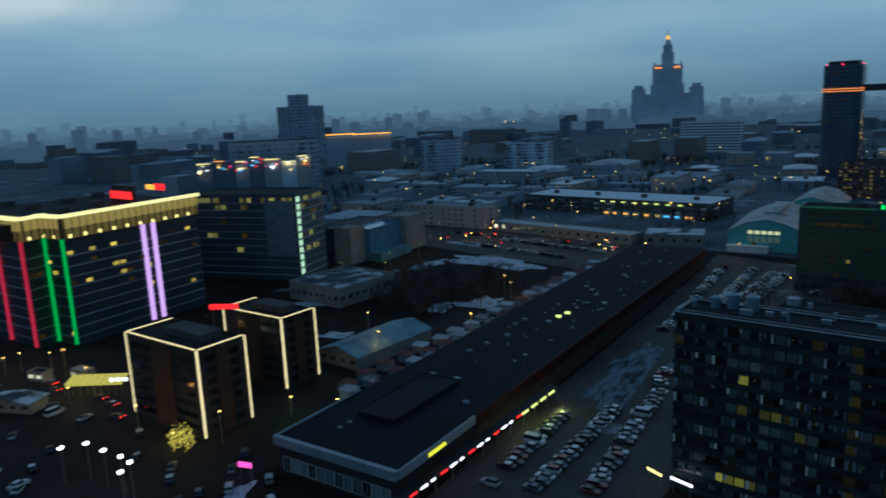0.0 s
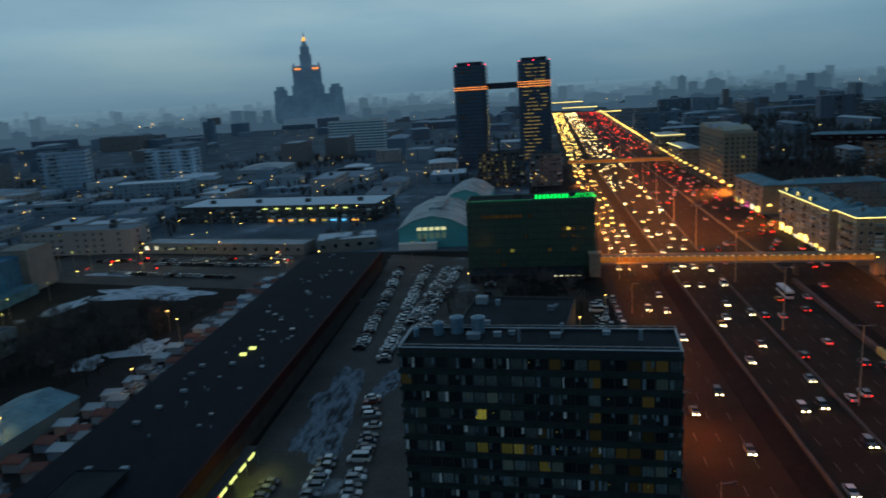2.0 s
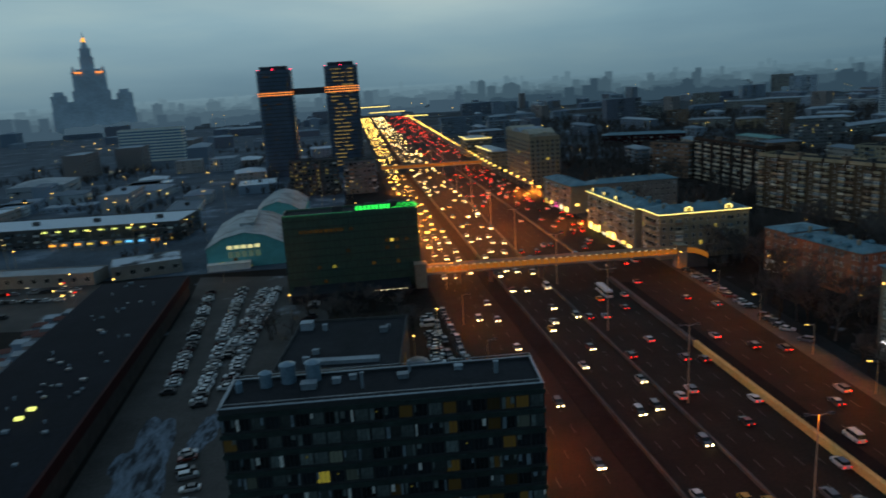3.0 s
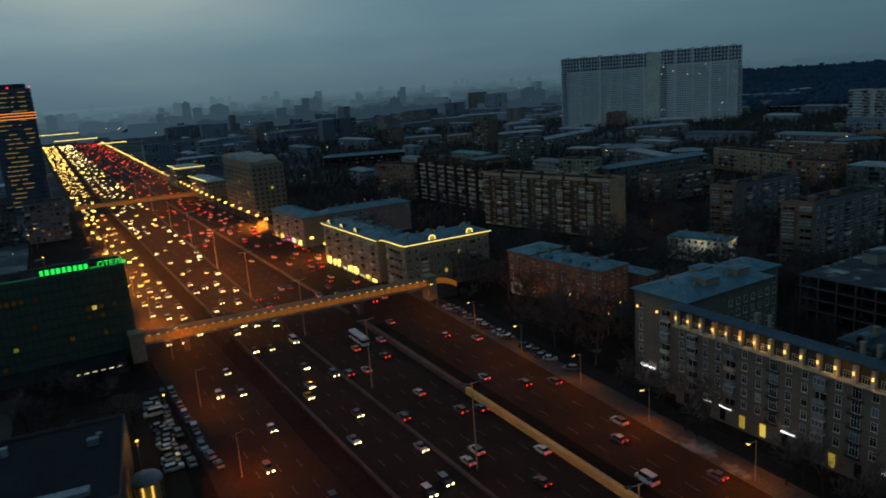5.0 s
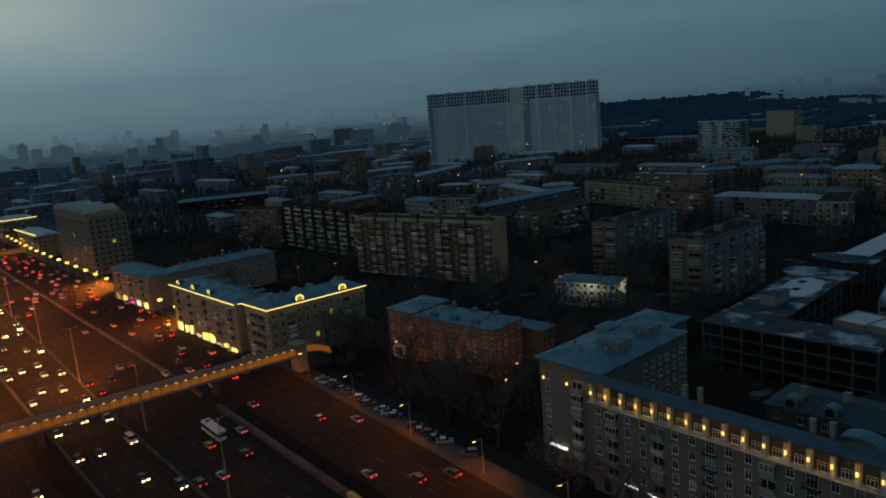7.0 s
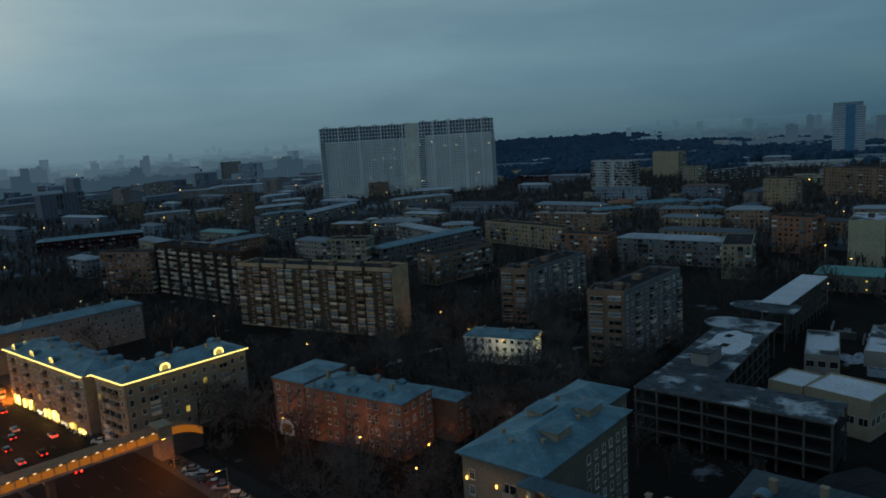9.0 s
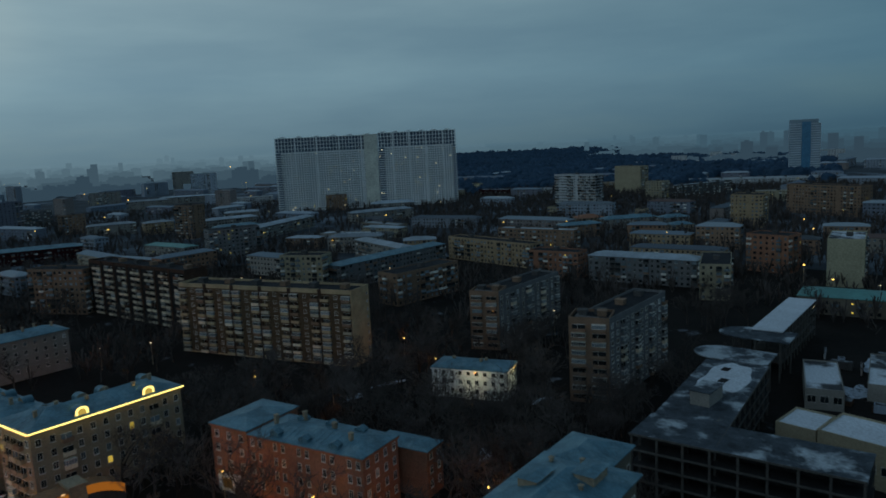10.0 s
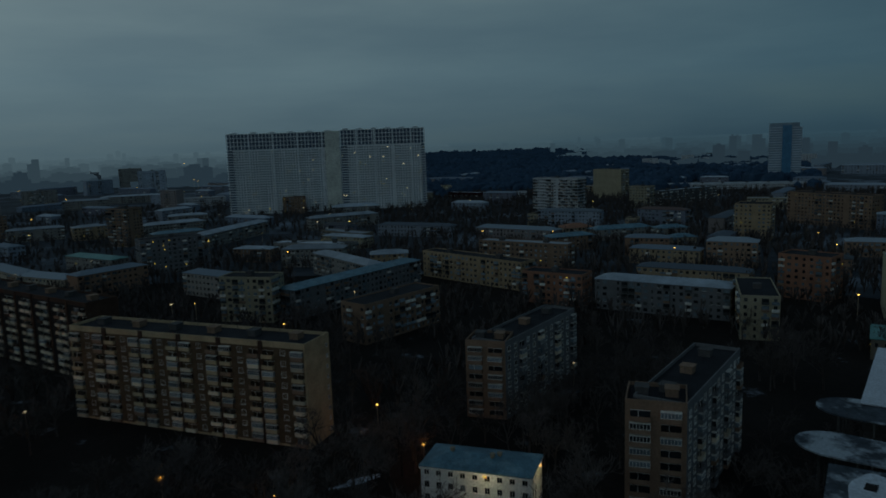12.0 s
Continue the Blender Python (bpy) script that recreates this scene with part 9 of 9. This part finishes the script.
def wood(areas):
    """Trees further off, too many to count: the same trees gathered in one mesh."""
    src = []
    for t, c in TREES:
        vs, fs = [], []
        for me in (t, c):
            o = len(vs)
            vs += [tuple(v.co) for v in me.vertices]
            fs += [tuple(o + i for i in p.vertices) for p in me.polygons]
        src.append((np.array(vs), fs))
    V, F = [], []
    o = 0
    for n, x0, x1, y0, y1 in areas:
        for _ in range(n):
            x, y = RT.uniform(x0, x1), RT.uniform(y0, y1)
            if not clear(x, y):
                continue
            vs, fs = RT.choice(src)
            a, s = RT.uniform(0, 6.28), RT.uniform(0.75, 1.15) * (0.62 if x < 0 else 1.0)
            ca, sa = math.cos(a) * s, math.sin(a) * s
            V.append(np.stack([x + vs[:, 0] * ca - vs[:, 1] * sa, y + vs[:, 0] * sa + vs[:, 1] * ca, vs[:, 2] * s], 1))
            F += [tuple(o + i for i in f) for f in fs]
            o += len(vs)
    me = bpy.data.meshes.new("wood")
    me.from_pydata(np.concatenate(V).tolist(), [], F)
    me.materials.append(M["twigs"])
    tagged(new("wood", me), "dense leafless trees between the blocks of flats", "trees", kind="stuff")


wood(((110, 116, 262, 200, 330), (40, 150, 196, 130, 226), (50, 240, 330, 246, 288), (75, 160, 330, 300, 430), (60, 110, 215, 370, 540), (30, 330, 400, 210, 330), (30, 185, 300, 204, 226), (75, -206, -150, 168, 228)))


def shrub_wood():
    """Undergrowth and far trees between the blocks: countless fine branches."""
    rr = random.Random(91)
    pile = Pile()
    for k in range(15000):
        a, d = radians(rr.uniform(8, 80)), math.sqrt(rr.uniform(330 ** 2, 1250 ** 2))
        x, y = 30 + d * math.sin(a), 90 + d * math.cos(a)
        if x < RIGHT(y) + 18 or not free(x, y, -5) or (d > 700 and a < 0.8 and rr.random() < 0.55):
            continue
        h = rr.uniform(7, 13)
        for i in range(9):
            b, t = rr.uniform(0, 6.28), rr.uniform(0.5, 1.0)
            r = rr.uniform(1.2, 3.6)
            z0 = h * rr.uniform(0.15, 0.45)
            c, s = math.cos(b), math.sin(b)
            w = 0.28
            pile.quad([(x - s * w, y + c * w, z0), (x + s * w, y - c * w, z0), (x + c * r + s * w, y + s * r - c * w, h * t), (x + c * r - s * w, y + s * r + c * w, h * t)])
    for k in range(2600):
        a, d = radians(rr.uniform(-66, -8)), math.sqrt(rr.uniform(320 ** 2, 1000 ** 2))
        if math.sin(a * 23) + math.sin(d / 37 + 4 * a) < 0.1:
            continue
        x, y = 30 + d * math.sin(a), 90 + d * math.cos(a)
        if x > LEFT(y) - 18 or not free(x, y, -4):
            continue
        h = rr.uniform(6, 10)
        for i in range(9):
            b, t = rr.uniform(0, 6.28), rr.uniform(0.5, 1.0)
            r = rr.uniform(1.2, 3.4)
            c, s = math.cos(b), math.sin(b)
            pile.quad([(x - s * 0.28, y + c * 0.28, 1), (x + s * 0.28, y - c * 0.28, 1), (x + c * r + s * 0.28, y + s * r - c * 0.28, h * t), (x + c * r - s * 0.28, y + s * r + c * 0.28, h * t)])
    me = pile.mesh("far_trees", ["twigs"])
    tagged(new("far_trees", me), "leafless trees between the distant blocks", "trees", kind="stuff")


shrub_wood()


# ---------------------------------------------------------------- the square before the shopping centre
def flood_post(x, y, h=9):
    b = thing("flood_lamp", pose(x, y, 0, 0, 0, RT.uniform(0, 90)), "pole with a square white floodlight panel", "street lamp", "square floodlights")
    bm = bmesh.new()
    tube(bm, (0, 0, -0.2), (0, 0, h), 0.1, 0.07, 6)
    part("pole", bm, "mast_paint", b)
    bm = bmesh.new()
    box(bm, -0.42, -0.42, h, 0.42, 0.42, h + 0.5, 0, True)
    part("lamp_panel", bm, glow("flood_white", (1.0, 0.97, 0.9), 4.0) if "flood_white" not in bpy.data.materials else bpy.data.materials["flood_white"], b, "bright white panel")


for x, y in ((-141.2, 27.5), (-138.5, 32), (-131.6, 32.6), (-125.4, 33.4), (-121.1, 33.2), (-118.5, 29.8)):
    flood_post(x, y)


def lit_awning():
    b = thing("market_awning", pose(-197, 52, 0, 0, 0, 38), "long awning with yellow glowing canvas and white lamps", "awning")
    # the canvas glows by emission in place of light falling on it
    for k in range(8):
        bm = bmesh.new()
        x = k * 2.2
        v = [bm.verts.new(p) for p in ((x, 0, 4.0), (x + 2.1, 0, 4.0), (x + 2.1, 5, 5.0), (x, 5, 5.0))]
        bm.faces.new(v)
        w = [bm.verts.new(p) for p in ((x, 0, 3.2), (x + 2.1, 0, 3.2))]
        bm.faces.new((w[0], w[1], v[1], v[0]))
        part("canvas", bm, "awning_lit", b)
    for k in range(9):
        bm = bmesh.new()
        tube(bm, (k * 2.15, 0.1, 0), (k * 2.15, 0.1, 4), 0.06, 0.06, 5)
        part("post", bm, "steel", b)
    for k in range(3):
        bm = bmesh.new()
        box(bm, 14 + k * 2, -0.4, 4.4, 15.2 + k * 2, 0, 5.4, 0, True)
        part("lamp", bm, "sign_white", b)


M["awning_lit"] = glow("awning_lit", (0.75, 0.66, 0.10), 0.6)
lit_awning()


def fairy_tree(x, y):
    """A small tree; its hung yellow lights stand in for a soft glow on the ground."""
    b = thing("lit_tree", pose(x, y, 0), "small bare tree with yellow lights added for a glow", "tree")
    t, c = TREES[2]
    part("trunk", t, None, b, m=Matrix.Diagonal((0.45, 0.45, 0.4, 1)))
    part("crown", c, None, b, m=Matrix.Diagonal((0.45, 0.45, 0.4, 1)))
    rr = random.Random(2)
    pile = Pile()
    for k in range(150):
        a, r, z = rr.uniform(0, 6.28), 3.2 * math.sqrt(rr.random()), rr.uniform(1.5, 4.8)
        m = pose(r * math.cos(a), r * math.sin(a), z)
        pile.box(m, -0.09, -0.09, 0, 0.09, 0.09, 0.15)
    part("light_string", pile.mesh("light_string", ["fairy"]), None, b, "tiny yellow lights")["kind"] = "stuff"


M["fairy"] = glow("fairy", (1.0, 0.82, 0.10), 0.7)
fairy_tree(-137, 54)
fairy_tree(-133, 52)
# added coloured lamps that make the glow patches on the square
for x, y, e, c in ((-135, 51, 420, (1.0, 0.80, 0.10)), (-190, 50, 500, (1.0, 0.75, 0.12)), (-128, 82, 260, (0.2, 1.0, 0.15)), (-116, 88, 300, (1.0, 0.30, 0.04))):
    yard_lamp(x, y, 5, e, c, "low lamp added to tint the square")


def sign_board(x, y, z, w, h, rz, mt, label):
    b = thing("sign_board", pose(x, y, 0, 0, 0, rz), label, "sign")
    for s in (-0.4, 0.4):
        bm = bmesh.new()
        tube(bm, (s * w, 0.1, -0.2), (s * w, 0.1, z), 0.08, 0.08, 5)
        part("post", bm, "steel", b)
    bm = bmesh.new()
    box(bm, -w / 2, -0.15, z, w / 2, 0.15, z + h, 0, True)
    part("panel", bm, mt, b)


sign_board(-163, 87, 23.5, 9, 1.6, 35, "sign_red", "long red glowing sign on posts")
sign_board(-108.7, 53, 3.0, 3.5, 1.2, 20, "sign_pink", "small pink glowing sign on posts")
sign_board(-33, 101, 3.2, 4.0, 0.5, -20, "led_yellow", "yellow lit barrier sign at the office")
sign_board(-27, 100.5, 3.0, 5.0, 0.5, -12, "sign_white", "white lit sign at the office entrance")
yard_lamp(-96, 287.6, 8, 500, (0.95, 0.95, 1.0), "white lamp at the end of the hall")


M["stall_red"] = mat("stall_red", (0.16, 0.07, 0.06), 0.8, 0.3, 0.3, 2, 0.2)

# cars, a snowy shed and kiosks on the square
RQ = random.Random(23)
for x, y, a in ((-152, 51, 60), (-115, 53.5, 55), (-103.7, 55.5, 60), (-112, 43, 50), (-180, 30.5, 70), (-175, 47.4, 20), (-123, 42.6, 50), (-128, 46, 48), (-156, 26, 80), (-163, 33, 75), (-119, 60, 60), (-108, 48, 55), (-186, 44, 15), (-192, 46, 15), (-170, 22, 70), (-148, 20, 50), (-140, 44, 40), (-100, 40, 60), (-96, 50, 60)):
    kind = RQ.choices(("saloon", "suv", "van"), (6, 4, 0.8))[0]
    car(kind, x, y, a + RQ.gauss(0, 4), "cars on the square", LABELS[kind])
for x, y, a in ((-186, 57, 100), (-178, 56.5, 100), (-168, 53, 105), (-205, 52, 100), (-212, 54, 100)):
    car("saloon", x, y, a, "traffic before the shopping centre", "car with its lamps burning before the shopping centre", 1)
simple_hall("snowy_shed", "low shed with a snowy roof on the square", (-206, 33), (-192, 40), 7, 3.2, "stucco_grey", "snow_roof", 0.9, 4)
simple_hall("kiosk", "small dark kiosk with a lit window", (-222, 51), (-216, 53), 4, 3.0, "stucco_grey", "tar", 0, 2, 2)
simple_hall("kiosk", "small dark kiosk with a flat roof", (-212, 60), (-205, 61), 4, 3.0, "stucco_grey", "tin_grey", 0, 2, 1)
for x, y in ((-235, 54), (-234, 48.7), (-226, 60), (-200, 60), (-192, 26)):
    yard_lamp(x, y, 6, 260, (1.0, 0.62, 0.14), "square lamp with a warm head")

# ---------------------------------------------------------------- old snow
M["snow_old"] = mat("snow_old", (0.50, 0.57, 0.66), 0.9, 0.2, 3.0, 20, 0.2, stain=(0.09, 0.10, 0.11), stain_at=(0.50, 0.66), stain_scale=4.0)


def snow_patch(x, y, rx, ry, rz, seed):
    rr = random.Random(seed)
    bm = bmesh.new()
    c = bm.verts.new((0, 0, 0.06))
    n = 60
    ring = []
    ph = [(rr.uniform(0, 6.28), rr.uniform(0.03, 0.12)) for _ in range(6)]
    for i in range(n):
        a = 6.28318 * i / n
        r = 0.85 + sum(w * math.sin((j + 2) * a + p) for j, (p, w) in enumerate(ph)) + rr.uniform(-0.04, 0.04)
        ring.append(bm.verts.new((r * math.cos(a), r * math.sin(a), 0.012)))
    for i in range(n):
        bm.faces.new((c, ring[i], ring[(i + 1) % n]))
    single("snow_patch", bm, "snow_old" if x < -100 or x > 170 else "snow_dirty", pose(x, y, 0.004, 0, 0, rz) @ Matrix.Diagonal((rx, ry, 1, 1)), "flat patch of dirty melting snow", "snow", "patches of snow")


M["snow_dirty"] = mat("snow_dirty", (0.20, 0.25, 0.31), 0.9, 0.3, 3.0, 20, 0.2, stain=(0.040, 0.044, 0.050), stain_at=(0.42, 0.60), stain_scale=3.2)
for i, q in enumerate(((-66, 160, 8, 28, 8), (-61, 142, 5, 14, 10), (-55, 176, 4, 12, 0), (-190, 266, 30, 14, -4), (-217, 245, 6, 16, 0), (-152, 195, 9, 5, 30), (-170, 137, 8, 4, 30), (-160, 185, 5, 9, 20), (-136, 250, 6, 14, 5),
                       (-130, 215, 4, 12, 8), (-148, 200, 8, 10, 20), (-214, 160, 12, 5, 30), (-205, 172, 8, 4, 20), (-230, 300, 18, 5, 0), (240, 268, 7, 3, 20), (238, 246, 6, 2, -10), (180, 250, 8, 2, 20), (195, 235, 6, 2, 40), (260, 160, 10, 6, 0), (300, 168, 8, 5, 10), (205, 300, 5, 2, 0), (222, 300, 7, 2, -20), (330, 168, 12, 5, 10), (-104, 46, 3, 8, 30), (-240, 40, 14, 5, 10), (190, 128, 6, 5, 0), (215, 128, 8, 4, 20))):
    snow_patch(*q, i)


# ---------------------------------------------------------------- market clutter behind the hall
def stall(x, y, rz, mt, i):
    b = thing("market_stall", pose(x, y, 0, 0, 0, rz), "low market stall with a faded tin roof", "stall", "market stalls")
    bm = bmesh.new()
    box(bm, -2.4, -1.6, -0.1, 2.4, 1.6, 2.4)
    part("wall", bm, "shed_wall", b)
    bm = bmesh.new()
    v = [bm.verts.new(p) for p in ((-2.7, -2.0, 2.4), (2.7, -2.0, 2.4), (2.7, 2.0, 2.9), (-2.7, 2.0, 2.9), (-2.7, -2.0, 2.55), (2.7, -2.0, 2.55), (2.7, 2.0, 3.05), (-2.7, 2.0, 3.05))]
    for f in ((4, 5, 6, 7), (0, 1, 5, 4), (1, 2, 6, 5), (2, 3, 7, 6), (3, 0, 4, 7)):
        bm.faces.new([v[k] for k in f])
    part("roof", bm, mt, b)


RS = random.Random(88)
for k in range(62):
    u = k / 61
    y = 96 + 190 * u
    stall(-117 - 13 * u + RS.gauss(0, 1.0) - (k % 3) * 5.2, y, 8 + RS.gauss(0, 4), RS.choice(("tin_grey", "stall_red", "snow_roof", "tin_grey", "stall_red")), k)
M_LIGHT = ((-68.5, 116, (0.80, 1.0, 0.12)), (-68, 106, (0.85, 1.0, 0.15)), (-69, 124, (0.9, 1.0, 0.3)))
for x, y, c in M_LIGHT:
    lp = bpy.data.lights.new("canopy_light", "POINT")
    lp.energy, lp.color, lp.shadow_soft_size = 230, c, 0.3
    new("canopy_light", lp).matrix_basis = pose(x + 0.6, y, 3.0)


def red_lamp_row():
    """Small red and white lamps of the stalls in the far market yard."""
    rr = random.Random(66)
    for k in range(26):
        x, y = rr.uniform(-250, -120), rr.uniform(292, 345)
        b = thing("stall_lamp", pose(x, y, 0), "small stall lamp on a thin post", "lamp", "stall lamps")
        bm = bmesh.new()
        tube(bm, (0, 0, -0.1), (0, 0, 3.2), 0.05, 0.05, 4)
        part("post", bm, "steel", b)
        bm = bmesh.new()
        box(bm, -0.35, -0.3, 3.2, 0.35, 0.3, 3.6, 0, True)
        part("lamp_glass", bm, rr.choice(("tail", "sodium_small", "win_white", "sign_red", "sodium_small")), b)


red_lamp_row()
